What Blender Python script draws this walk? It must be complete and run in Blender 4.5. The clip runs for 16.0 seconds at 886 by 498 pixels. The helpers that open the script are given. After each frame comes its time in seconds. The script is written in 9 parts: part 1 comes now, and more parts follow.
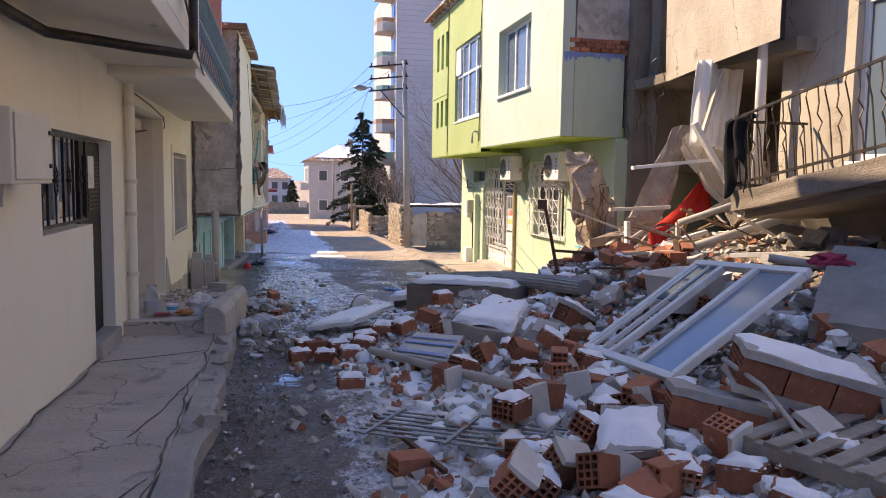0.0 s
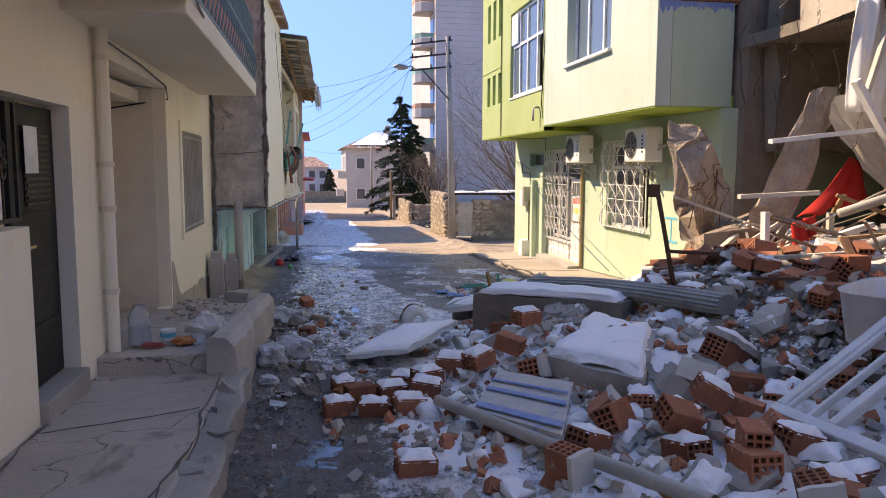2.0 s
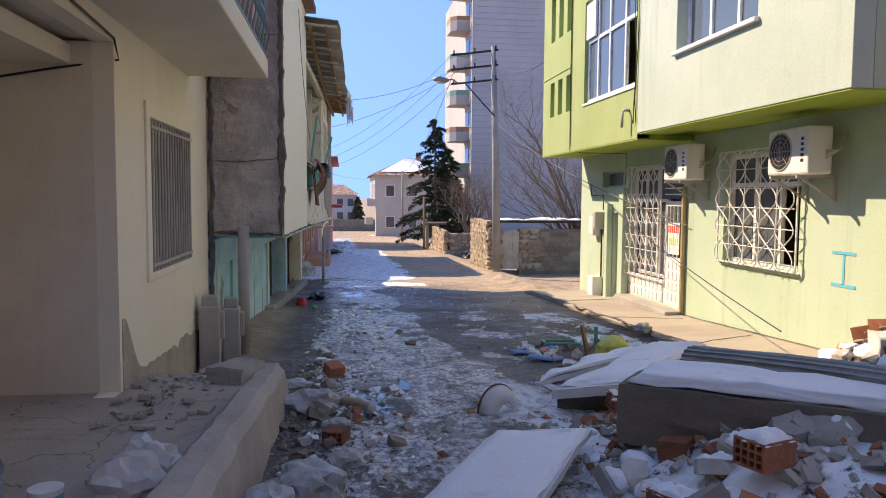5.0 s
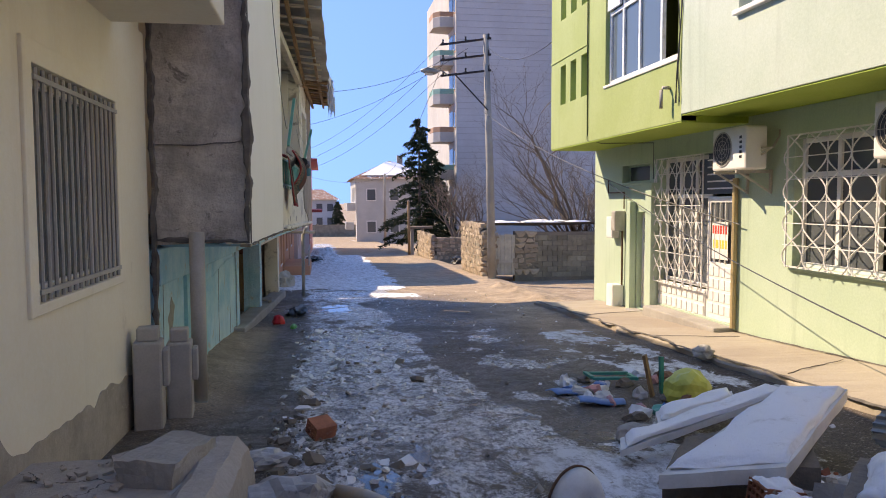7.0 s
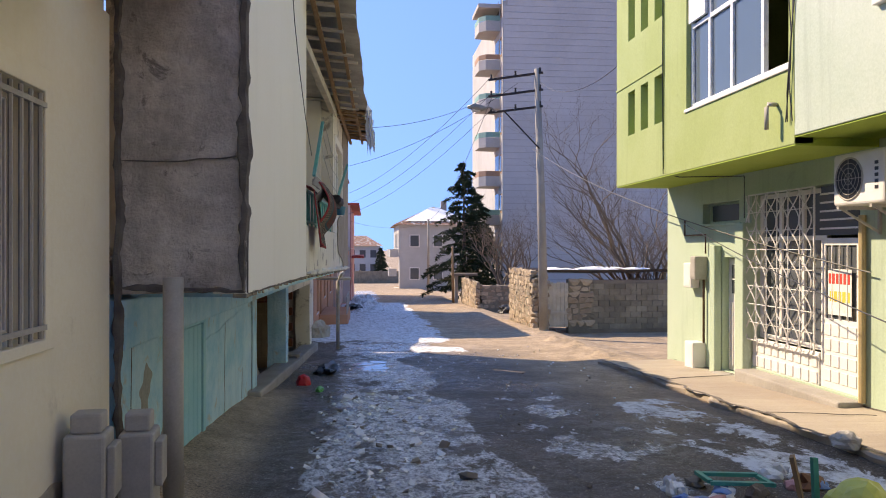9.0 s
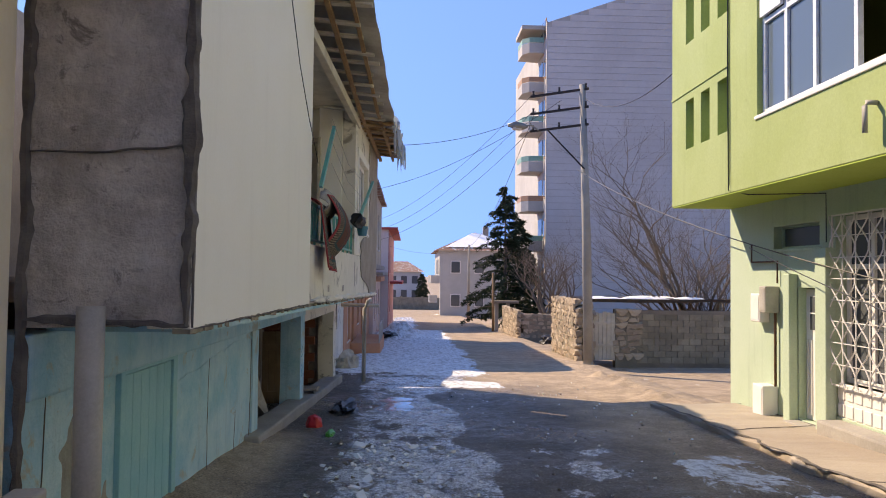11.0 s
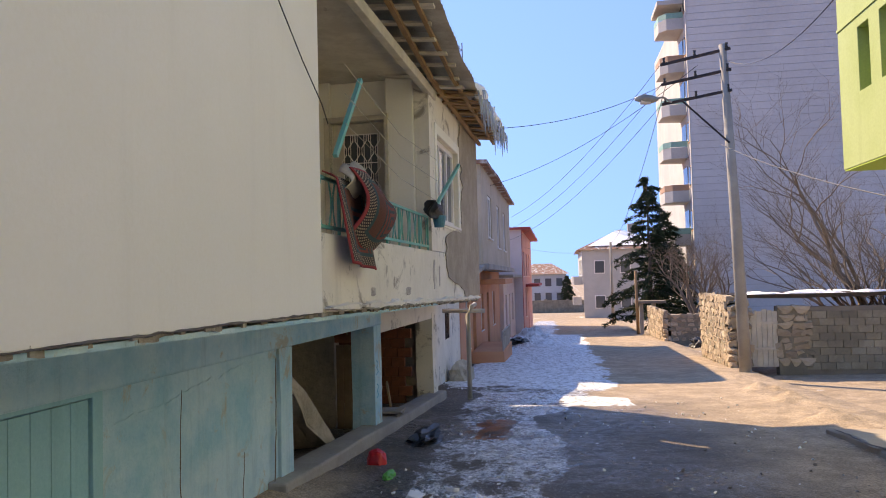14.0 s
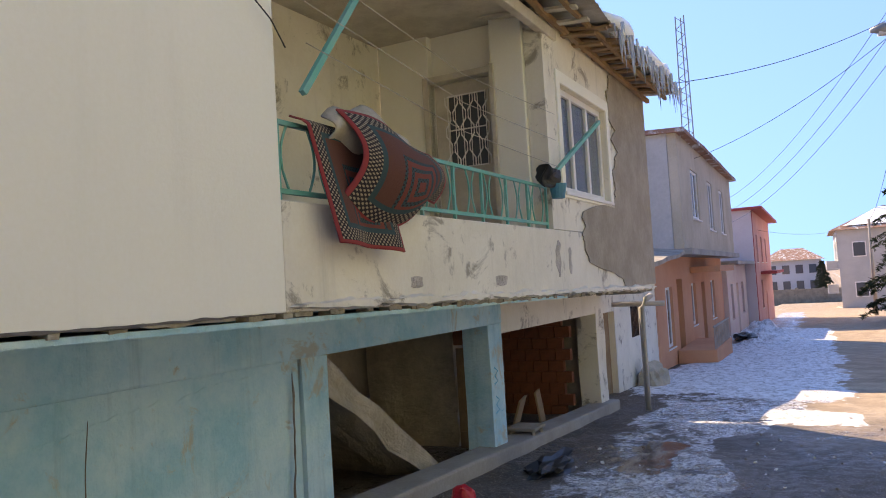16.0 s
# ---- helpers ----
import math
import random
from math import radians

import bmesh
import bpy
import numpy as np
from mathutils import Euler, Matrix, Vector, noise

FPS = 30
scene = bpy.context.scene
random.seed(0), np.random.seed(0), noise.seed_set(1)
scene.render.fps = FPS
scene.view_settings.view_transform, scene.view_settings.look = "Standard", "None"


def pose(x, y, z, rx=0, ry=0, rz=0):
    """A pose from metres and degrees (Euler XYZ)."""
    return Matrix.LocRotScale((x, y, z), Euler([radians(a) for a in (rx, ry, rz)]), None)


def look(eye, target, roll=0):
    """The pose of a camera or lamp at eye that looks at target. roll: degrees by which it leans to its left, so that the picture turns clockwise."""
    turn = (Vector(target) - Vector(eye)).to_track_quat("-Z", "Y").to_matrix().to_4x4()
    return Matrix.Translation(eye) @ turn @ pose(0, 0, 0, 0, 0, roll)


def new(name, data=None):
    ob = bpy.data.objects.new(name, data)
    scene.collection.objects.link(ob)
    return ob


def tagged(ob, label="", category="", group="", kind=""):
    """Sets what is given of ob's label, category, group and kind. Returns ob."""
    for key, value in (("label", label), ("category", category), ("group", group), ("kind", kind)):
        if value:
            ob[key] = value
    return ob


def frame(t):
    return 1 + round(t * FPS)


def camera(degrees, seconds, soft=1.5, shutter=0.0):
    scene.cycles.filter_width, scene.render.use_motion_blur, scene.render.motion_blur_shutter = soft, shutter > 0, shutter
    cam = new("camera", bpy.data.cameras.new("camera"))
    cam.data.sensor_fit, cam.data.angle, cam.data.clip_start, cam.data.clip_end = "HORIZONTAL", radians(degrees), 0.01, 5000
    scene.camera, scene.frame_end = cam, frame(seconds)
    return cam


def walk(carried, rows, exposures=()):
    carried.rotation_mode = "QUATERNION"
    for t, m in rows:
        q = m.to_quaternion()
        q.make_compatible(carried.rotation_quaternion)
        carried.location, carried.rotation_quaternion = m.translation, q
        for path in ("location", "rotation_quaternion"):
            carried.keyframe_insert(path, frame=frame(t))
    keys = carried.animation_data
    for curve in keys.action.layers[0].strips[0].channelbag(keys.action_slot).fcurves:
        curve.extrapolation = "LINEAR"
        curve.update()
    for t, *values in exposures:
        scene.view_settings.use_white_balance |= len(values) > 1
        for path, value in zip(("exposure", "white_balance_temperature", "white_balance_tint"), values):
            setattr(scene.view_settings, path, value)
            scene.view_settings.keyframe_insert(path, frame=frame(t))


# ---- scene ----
cam = camera(61.4, 16.0, 1.0)
METRES, EYE, TILT, LEAN, TURN = 17.5, 1.694, 0.0, 0.0, -12.5
ROWS = [
    (0.0, 0.0, 0.0, 0.0, 0.08, -5.28, -0.84),
    (0.5, -0.0061, 0.0319, -0.0005, 2.0, -5.63, -0.21),
    (1.0, -0.013, 0.072, -0.0016, 3.23, -5.21, -0.13),
    (1.5, -0.0207, 0.1035, -0.0029, 2.66, -5.8, 0.01),
    (2.0, -0.0273, 0.1449, -0.0047, 2.87, -6.26, -0.2),
    (2.5, -0.0338, 0.1769, -0.0048, 3.14, -5.55, -0.4),
    (3.0, -0.0377, 0.2146, -0.0073, 4.32, -4.82, -0.41),
    (3.5, -0.0447, 0.2476, -0.0106, 4.62, -4.91, -0.69),
    (4.0, -0.0554, 0.284, -0.0125, 5.01, -4.48, -0.37),
    (6.5, -0.1047, 0.4531, -0.0229, 4.51, -3.86, -0.73),
    (7.0, -0.1118, 0.4871, -0.0236, 3.34, -3.69, 0.19),
    (7.5, -0.1151, 0.5155, -0.0233, 3.6, -2.62, 0.73),
    (8.0, -0.1167, 0.5515, -0.0238, 6.61, -1.27, 0.44),
    (8.5, -0.123, 0.5757, -0.0257, 6.98, -0.38, 0.18),
    (9.0, -0.1271, 0.6026, -0.0283, 6.66, -0.07, -0.05),
    (11.5, -0.1227, 0.7044, -0.0295, 10.33, 3.27, -0.75),
    (12.0, -0.1197, 0.7172, -0.0287, -0.05, 5.21, -3.08),
    (12.5, -0.1247, 0.7299, -0.0314, 4.42, 3.79, -1.29),
    (13.0, -0.1207, 0.7635, -0.0333, 14.79, 1.56, 1.49),
    (13.5, -0.1168, 0.7938, -0.0352, 18.85, 1.61, 2.57),
    (14.0, -0.1108, 0.8322, -0.0352, 21.31, 2.36, 1.51),
    (14.5, -0.1066, 0.8646, -0.0376, 23.34, 2.11, 0.68),
    (15.0, -0.1023, 0.9045, -0.0409, 29.9, 1.3, 2.45),
    (15.5, -0.0971, 0.938, -0.0411, 37.19, 2.11, 3.81),
    (16.0, -0.0928, 0.9792, -0.0431, 39.22, 2.77, 3.4),
]
walk(cam, [(t, pose(0, 0, EYE, TILT, LEAN, TURN) @ pose(METRES * x, METRES * y, METRES * z, 90 + pitch, roll, yaw)) for t, x, y, z, yaw, pitch, roll in ROWS],
     [(0, 2.85, 8700, 17), (7, 2.6, 8300, 14), (9, 2.6, 8300, 14), (11.5, 2.4, 8200, 15), (12.2, 2.2, 8000, 15), (12.6, 2.25, 8100, 15), (13.0, 2.5, 8500, 16), (14.5, 2.8, 8900, 16), (16, 2.98, 8900, 16)])

# ---------------------------------------------------------------- light
SUN_TO = Vector((-1.0, 0.82, 1.05)).normalized()          # towards the sun
world = bpy.data.worlds.new("sky_world")
scene.world = world
world.use_nodes = True
_n = world.node_tree.nodes
_sky = _n.new("ShaderNodeTexSky")
_sky.sky_type = "NISHITA"
_sky.sun_disc = False
_sky.sun_elevation = math.asin(SUN_TO.z)
_sky.sun_rotation = math.atan2(SUN_TO.x, SUN_TO.y)
_sky.air_density, _sky.dust_density, _sky.ozone_density, _sky.altitude = 0.62, 0.0, 8.0, 4000
_n["Background"].inputs["Strength"].default_value = 0.15
_dir, _up = _n.new("ShaderNodeTexCoord"), _n.new("ShaderNodeVectorMath")      # thin dry mountain air: the haze lies below the horizon
_up.operation = "ADD"
_up.inputs[1].default_value = (0, 0, 0.65)
_unit = _n.new("ShaderNodeVectorMath")
_unit.operation = "NORMALIZE"
world.node_tree.links.new(_dir.outputs["Generated"], _up.inputs[0])
world.node_tree.links.new(_up.outputs[0], _unit.inputs[0])
world.node_tree.links.new(_unit.outputs[0], _sky.inputs["Vector"])
world.node_tree.links.new(_sky.outputs[0], _n["Background"].inputs["Color"])
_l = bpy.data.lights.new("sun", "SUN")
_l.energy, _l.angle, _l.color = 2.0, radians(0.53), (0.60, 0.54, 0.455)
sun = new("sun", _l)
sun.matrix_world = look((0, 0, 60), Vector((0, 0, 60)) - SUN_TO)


# ---------------------------------------------------------------- tools
def zg(y):
    """Height of the street's fall at y."""
    if y < -12:
        return 0.552
    if y < 34:
        return -0.046 * y
    if y < 145:
        return -1.564 - 0.0315 * (y - 34)
    return -5.06


def box(bm, x0, x1, y0, y1, z0, z1, m=None):
    """Adds a box to bm."""
    co = [(x, y, z) for x in (x0, x1) for y in (y0, y1) for z in (z0, z1)]
    vs = [bm.verts.new(m @ Vector(c) if m else c) for c in co]
    for q in ((0, 1, 3, 2), (4, 6, 7, 5), (0, 4, 5, 1), (2, 3, 7, 6), (0, 2, 6, 4), (1, 5, 7, 3)):
        bm.faces.new([vs[i] for i in q])
    return vs


def cbox(bm, cx, cy, cz, sx, sy, sz, m=None):
    return box(bm, cx - sx / 2, cx + sx / 2, cy - sy / 2, cy + sy / 2, cz - sz / 2, cz + sz / 2, m)


def tube(bm, points, radius, sides=8, caps=True):
    """Adds a round bar along a line of points; radius may be one number or one a point."""
    pts = [Vector(p) for p in points]
    rings = []
    for i, p in enumerate(pts):
        d = (pts[min(i + 1, len(pts) - 1)] - pts[max(i - 1, 0)]).normalized()
        a = d.cross(Vector((0, 0, 1)) if abs(d.z) < 0.95 else Vector((1, 0, 0))).normalized()
        b = d.cross(a)
        r = radius[i] if isinstance(radius, (list, tuple)) else radius
        rings.append([bm.verts.new(p + r * (math.cos(2 * math.pi * k / sides) * a + math.sin(2 * math.pi * k / sides) * b)) for k in range(sides)])
    for r0, r1 in zip(rings, rings[1:]):
        for k in range(sides):
            bm.faces.new((r0[k], r1[k], r1[(k + 1) % sides], r0[(k + 1) % sides]))
    if caps:
        bm.faces.new(rings[0])
        bm.faces.new(list(reversed(rings[-1])))


def bar(bm, a, b, w, h=None):
    """Adds a square bar from a to b."""
    a, b = Vector(a), Vector(b)
    d = b - a
    q = d.to_track_quat("Z", "Y").to_matrix().to_4x4()
    h = h or w
    box(bm, -w / 2, w / 2, -h / 2, h / 2, 0, d.length, Matrix.Translation(a) @ q)


def panel(bm, u0, u1, z0, z1, thick, holes=(), m=None, jog=None):
    """A wall in the plane x=0 of m (thickness towards -x, along y=u), with rectangular holes (u0, u1, z0, z1) through it."""
    us = sorted({u0, u1, *[h[0] for h in holes], *[h[1] for h in holes]})
    zs = sorted({z0, z1, *[h[2] for h in holes], *[h[3] for h in holes]})
    us = [u for u in us if u0 <= u <= u1]
    zs = [z for z in zs if z0 <= z <= z1]
    cache = {}

    def v(s, i, j):
        if (s, i, j) not in cache:
            p = Vector((-thick * s, us[i], zs[j]))
            if jog:
                p = jog(p)
            cache[s, i, j] = bm.verts.new(m @ p if m else p)
        return cache[s, i, j]

    def solid(i, j):
        if i < 0 or j < 0 or i >= len(us) - 1 or j >= len(zs) - 1:
            return False
        cu, cz = (us[i] + us[i + 1]) / 2, (zs[j] + zs[j + 1]) / 2
        return not any(h[0] < cu < h[1] and h[2] < cz < h[3] for h in holes)

    for i in range(len(us) - 1):
        for j in range(len(zs) - 1):
            if not solid(i, j):
                continue
            bm.faces.new((v(0, i, j), v(0, i + 1, j), v(0, i + 1, j + 1), v(0, i, j + 1)))
            bm.faces.new((v(1, i, j), v(1, i, j + 1), v(1, i + 1, j + 1), v(1, i + 1, j)))
            for di, dj, a, b in ((-1, 0, (i, j), (i, j + 1)), (1, 0, (i + 1, j + 1), (i + 1, j)), (0, -1, (i + 1, j), (i, j)), (0, 1, (i, j + 1), (i + 1, j + 1))):
                if not solid(i + di, j + dj):
                    bm.faces.new((v(0, *a), v(0, *b), v(1, *b), v(1, *a)))


def thing(name, at=(0, 0, 0), label="", category="", group="", kind="", rz=0.0):
    ob = new(name)
    ob.empty_display_size = 0.2
    ob.matrix_basis = pose(*at, 0, 0, rz)
    return tagged(ob, label, category, group, kind)


def part(name, bm, material, parent=None, label="", bevel=0.0, smooth=False, segments=2):
    """Links a bmesh as one mesh object, under a thing or a part."""
    bmesh.ops.recalc_face_normals(bm, faces=bm.faces)
    me = bpy.data.meshes.new(name)
    if smooth:
        for f in bm.faces:
            f.smooth = True
    bm.to_mesh(me)
    bm.free()
    for mt in material if isinstance(material, (list, tuple)) else [material]:
        me.materials.append(mt)
    ob = new(name, me)
    if parent:
        ob.parent = parent
    if label:
        ob["label"] = label
    if bevel:
        mod = ob.modifiers.new("bevel", "BEVEL")
        mod.width, mod.segments, mod.limit_method = bevel, segments, "ANGLE"
        mod.angle_limit = radians(35)
    return ob


def solo(name, bm, material, label, category, bevel=0.0, smooth=False, group="", kind=""):
    return tagged(part(name, bm, material, None, "", bevel, smooth), label, category, group, kind)


def rough_up(bm, amount, scale, seed=0.0, cuts=0):
    """Wears a mesh: subdivides it and pushes its points about."""
    if cuts:
        bmesh.ops.subdivide_edges(bm, edges=bm.edges[:], cuts=cuts, use_grid_fill=True)
    for v in bm.verts:
        p = v.co * scale + Vector((seed, seed * 1.7, -seed))
        v.co += Vector(noise.noise_vector(p)) * amount


def mesh_of(name, bm, mats, smooth_faces=False):
    bmesh.ops.recalc_face_normals(bm, faces=bm.faces)
    me = bpy.data.meshes.new(name)
    for f in bm.faces:
        f.smooth = smooth_faces
    bm.to_mesh(me)
    bm.free()
    for m in mats:
        me.materials.append(m)
    return me

# ---------------------------------------------------------------- materials
def node_mat(name):
    mt = bpy.data.materials.new(name)
    mt.use_nodes = True
    nt = mt.node_tree
    return mt, nt, nt.nodes["Principled BSDF"]


def mix(nt, fac, a, b, mode="MIX"):
    n = nt.nodes.new("ShaderNodeMix")
    n.data_type, n.blend_type = "RGBA", mode
    for sock, v in ((n.inputs[0], fac), (n.inputs[6], a), (n.inputs[7], b)):
        if hasattr(v, "links"):
            nt.links.new(v, sock)
        else:
            sock.default_value = v if not isinstance(v, tuple) or len(v) == 4 else (*v, 1)
    return n.outputs[2]


def tex(nt, scale, detail=6, rough=0.6, where="Object", distort=0.0, stretch=(1, 1, 1)):
    co = nt.nodes.new("ShaderNodeTexCoord")
    mp = nt.nodes.new("ShaderNodeMapping")
    mp.inputs["Scale"].default_value = stretch
    nt.links.new(co.outputs[where], mp.inputs[0])
    n = nt.nodes.new("ShaderNodeTexNoise")
    n.inputs["Scale"].default_value, n.inputs["Detail"].default_value = scale, detail
    n.inputs["Roughness"].default_value, n.inputs["Distortion"].default_value = rough, distort
    nt.links.new(mp.outputs[0], n.inputs["Vector"])
    return n.outputs["Fac"]


def ramp(nt, fac, a, b, hard=False):
    n = nt.nodes.new("ShaderNodeMapRange")
    n.inputs[1].default_value, n.inputs[2].default_value = a, b
    n.interpolation_type = "LINEAR" if hard else "SMOOTHSTEP"
    nt.links.new(fac, n.inputs[0])
    return n.outputs[0]


def bump(nt, bs, height, strength, dist=0.02):
    b = nt.nodes.new("ShaderNodeBump")
    b.inputs["Strength"].default_value, b.inputs["Distance"].default_value = strength, dist
    nt.links.new(height, b.inputs["Height"])
    nt.links.new(b.outputs[0], bs.inputs["Normal"])
    return b


def surface(name, c1, c2, big=0.8, fine=40, rough=0.85, relief=0.3, stain=None, amount=0.5, streaks=0.0, metal=0.0, per_piece=0.0, dist=0.01, cracks=0.0):
    """A worn, matt surface: two colours in large clouds, fine grain, stains with edges, and streaks that run down."""
    mt, nt, bs = node_mat(name)
    cloud = ramp(nt, tex(nt, big, 8, 0.65), 0.35, 0.65)
    col = mix(nt, cloud, c1, c2)
    grain = tex(nt, fine, 5, 0.7)
    col = mix(nt, 0.36, col, mix(nt, grain, (0.2, 0.2, 0.2), (0.8, 0.8, 0.8)), "OVERLAY")
    if stain:
        s = ramp(nt, tex(nt, big * 1.7, 10, 0.72, distort=0.6), 0.74 - 0.3 * amount, 0.84 - 0.3 * amount)
        col = mix(nt, s, col, stain)
    if streaks:
        s = ramp(nt, tex(nt, 2.2, 8, 0.7, stretch=(1.6, 1.6, 0.12)), 0.52, 0.74)
        dark = tuple(0.45 * c for c in c1)
        n = nt.nodes.new("ShaderNodeMath")
        n.operation = "MULTIPLY"
        n.inputs[1].default_value = streaks
        nt.links.new(s, n.inputs[0])
        col = mix(nt, n.outputs[0], col, dark)
    split = None
    if cracks:
        co = nt.nodes.new("ShaderNodeTexCoord")
        wob = nt.nodes.new("ShaderNodeTexNoise")
        wob.inputs["Scale"].default_value, wob.inputs["Detail"].default_value = 2.5, 8
        nt.links.new(co.outputs["Object"], wob.inputs["Vector"])
        ad = nt.nodes.new("ShaderNodeVectorMath")
        ad.operation = "MULTIPLY_ADD"
        ad.inputs[1].default_value = (0.55, 0.55, 0.55)
        nt.links.new(wob.outputs["Color"], ad.inputs[0]), nt.links.new(co.outputs["Object"], ad.inputs[2])
        vo = nt.nodes.new("ShaderNodeTexVoronoi")
        vo.feature = "DISTANCE_TO_EDGE"
        vo.inputs["Scale"].default_value = cracks
        nt.links.new(ad.outputs[0], vo.inputs["Vector"])
        split = ramp(nt, vo.outputs["Distance"], 0.0015, 0.006 * cracks)
        col = mix(nt, split, tuple(0.42 * c for c in c2), col)
    if per_piece:
        oi = nt.nodes.new("ShaderNodeObjectInfo")
        hs = nt.nodes.new("ShaderNodeHueSaturation")
        mr = nt.nodes.new("ShaderNodeMapRange")
        mr.inputs[3].default_value, mr.inputs[4].default_value = 1 - per_piece, 1 + per_piece
        nt.links.new(oi.outputs["Random"], mr.inputs[0])
        nt.links.new(mr.outputs[0], hs.inputs["Value"])
        nt.links.new(col, hs.inputs["Color"])
        col = hs.outputs[0]
    nt.links.new(col, bs.inputs["Base Color"])
    bs.inputs["Roughness"].default_value, bs.inputs["Metallic"].default_value = rough, metal
    bs.inputs["Specular IOR Level"].default_value = 0.3
    if relief:
        h = mix(nt, 0.5, grain, tex(nt, fine * 0.2, 8, 0.7))
        bump(nt, bs, mix(nt, split, (0, 0, 0), h) if split else h, relief, dist)
    return mt


def plain(name, c, rough=0.5, metal=0.0, wear=None):
    mt, nt, bs = node_mat(name)
    col = mix(nt, ramp(nt, tex(nt, 6, 8, 0.7), 0.4, 0.7), c, wear or tuple(0.78 * k for k in c))
    nt.links.new(col, bs.inputs["Base Color"])
    bs.inputs["Roughness"].default_value, bs.inputs["Metallic"].default_value = rough, metal
    bump(nt, bs, tex(nt, 60, 3), 0.08, 0.005)
    return mt


def glass_mat(name, tint=(0.15, 0.20, 0.26), rough=0.03, clear=0.35):
    """Window glass: partly see-through, with a real gloss."""
    mt, nt, bs = node_mat(name)
    bs.inputs["Base Color"].default_value = (*tint, 1)
    bs.inputs["Roughness"].default_value = rough
    bs.inputs["Transmission Weight"].default_value = clear
    bs.inputs["IOR"].default_value = 1.5
    return mt


YELLOW = surface("cream_stucco", (0.90, 0.83, 0.67), (0.86, 0.78, 0.62), 0.7, 24, 0.9, 0.5, (0.72, 0.64, 0.50), 0.42, 0.12)
YELLOW_DIRTY = surface("dirty_cream_plaster", (0.80, 0.72, 0.58), (0.70, 0.62, 0.50), 0.9, 30, 0.9, 0.4, (0.42, 0.36, 0.29), 0.30, 0.2)
SOFFIT = surface("soffit_plaster", (0.82, 0.75, 0.61), (0.75, 0.68, 0.55), 0.7, 30, 0.9, 0.3, (0.40, 0.34, 0.27), 0.3)
RENDER_GREY = surface("rough_grey_render", (0.66, 0.60, 0.535), (0.40, 0.36, 0.315), 2.2, 11, 0.95, 1.0, (0.24, 0.21, 0.185), 0.58, 0.4, dist=0.09)
WHITE_WALL = surface("off_white_stucco", (0.90, 0.87, 0.78), (0.87, 0.84, 0.74), 0.4, 34, 0.9, 0.3, (0.6, 0.55, 0.45), 0.12, 0.06)
PEELED = surface("peeling_whitewash", (0.82, 0.77, 0.66), (0.74, 0.69, 0.58), 1.1, 28, 0.92, 0.55, (0.36, 0.32, 0.26), 0.66, 0.3)
BLUE_WALL = surface("turquoise_limewash", (0.33, 0.62, 0.73), (0.55, 0.76, 0.82), 1.6, 20, 0.88, 0.9, (0.50, 0.52, 0.46), 0.62, 0.45, dist=0.03)
LIME = surface("lime_green_paint", (0.33, 0.40, 0.16), (0.37, 0.44, 0.20), 0.6, 34, 0.85, 0.3, (0.30, 0.36, 0.15), 0.35, 0.25)
LIME_DARK = surface("deep_lime_soffit_paint", (0.32, 0.43, 0.07), (0.36, 0.47, 0.10), 0.6, 34, 0.85, 0.3, (0.26, 0.34, 0.10), 0.25)
PALE_GREEN = surface("pale_green_paint", (0.42, 0.52, 0.38), (0.47, 0.56, 0.43), 0.5, 34, 0.85, 0.3, (0.37, 0.44, 0.33), 0.45, 0.3)
MINT = surface("mint_faded_paint", (0.45, 0.53, 0.45), (0.50, 0.57, 0.50), 0.6, 34, 0.85, 0.3, (0.38, 0.43, 0.37), 0.45, 0.3)
BEIGE = surface("beige_render", (0.50, 0.445, 0.37), (0.40, 0.35, 0.285), 0.9, 30, 0.92, 0.7, (0.28, 0.23, 0.18), 0.5, 0.25, cracks=0.5, dist=0.02)
CONC = surface("weathered_concrete", (0.40, 0.37, 0.33), (0.31, 0.285, 0.255), 0.9, 30, 0.92, 0.6, (0.22, 0.20, 0.18), 0.3, 0.1, dist=0.02)
CONC_DARK = surface("dark_broken_concrete", (0.27, 0.225, 0.185), (0.19, 0.16, 0.13), 1.1, 24, 0.95, 0.9, (0.13, 0.115, 0.1), 0.35, dist=0.03)
PAVE = surface("cracked_screed", (0.52, 0.455, 0.39), (0.42, 0.365, 0.31), 0.8, 40, 0.9, 0.8, (0.27, 0.235, 0.20), 0.62, dist=0.03, cracks=0.9)
PAVE_SUN = surface("dusty_concrete_path", (0.42, 0.36, 0.29), (0.36, 0.30, 0.24), 0.7, 40, 0.92, 0.5, (0.28, 0.23, 0.18), 0.35, dist=0.015)
BRICK = surface("hollow_clay_brick", (0.40, 0.155, 0.085), (0.29, 0.11, 0.065), 5, 60, 0.9, 0.5, (0.44, 0.38, 0.33), 0.5, per_piece=0.35)
# darker clay puts shade into the colour of cell bottoms and basement bricks
BRICK_SHADED = surface("shade_darkened_clay", (0.22, 0.075, 0.04), (0.17, 0.06, 0.035), 5, 60, 0.95, 0.4)
MORTAR = surface("mortar_crust", (0.45, 0.42, 0.38), (0.35, 0.325, 0.29), 3, 40, 0.95, 0.8, (0.25, 0.23, 0.2), 0.3, per_piece=0.12)
PLASTER_CHUNK = surface("plaster_lump", (0.66, 0.63, 0.58), (0.54, 0.51, 0.46), 2.5, 40, 0.95, 0.6, (0.40, 0.36, 0.32), 0.35, per_piece=0.12)
DUST_SOIL = surface("rubble_dust", (0.34, 0.27, 0.21), (0.26, 0.20, 0.155), 1.6, 22, 0.95, 1.0, (0.42, 0.38, 0.34), 0.4, dist=0.04)
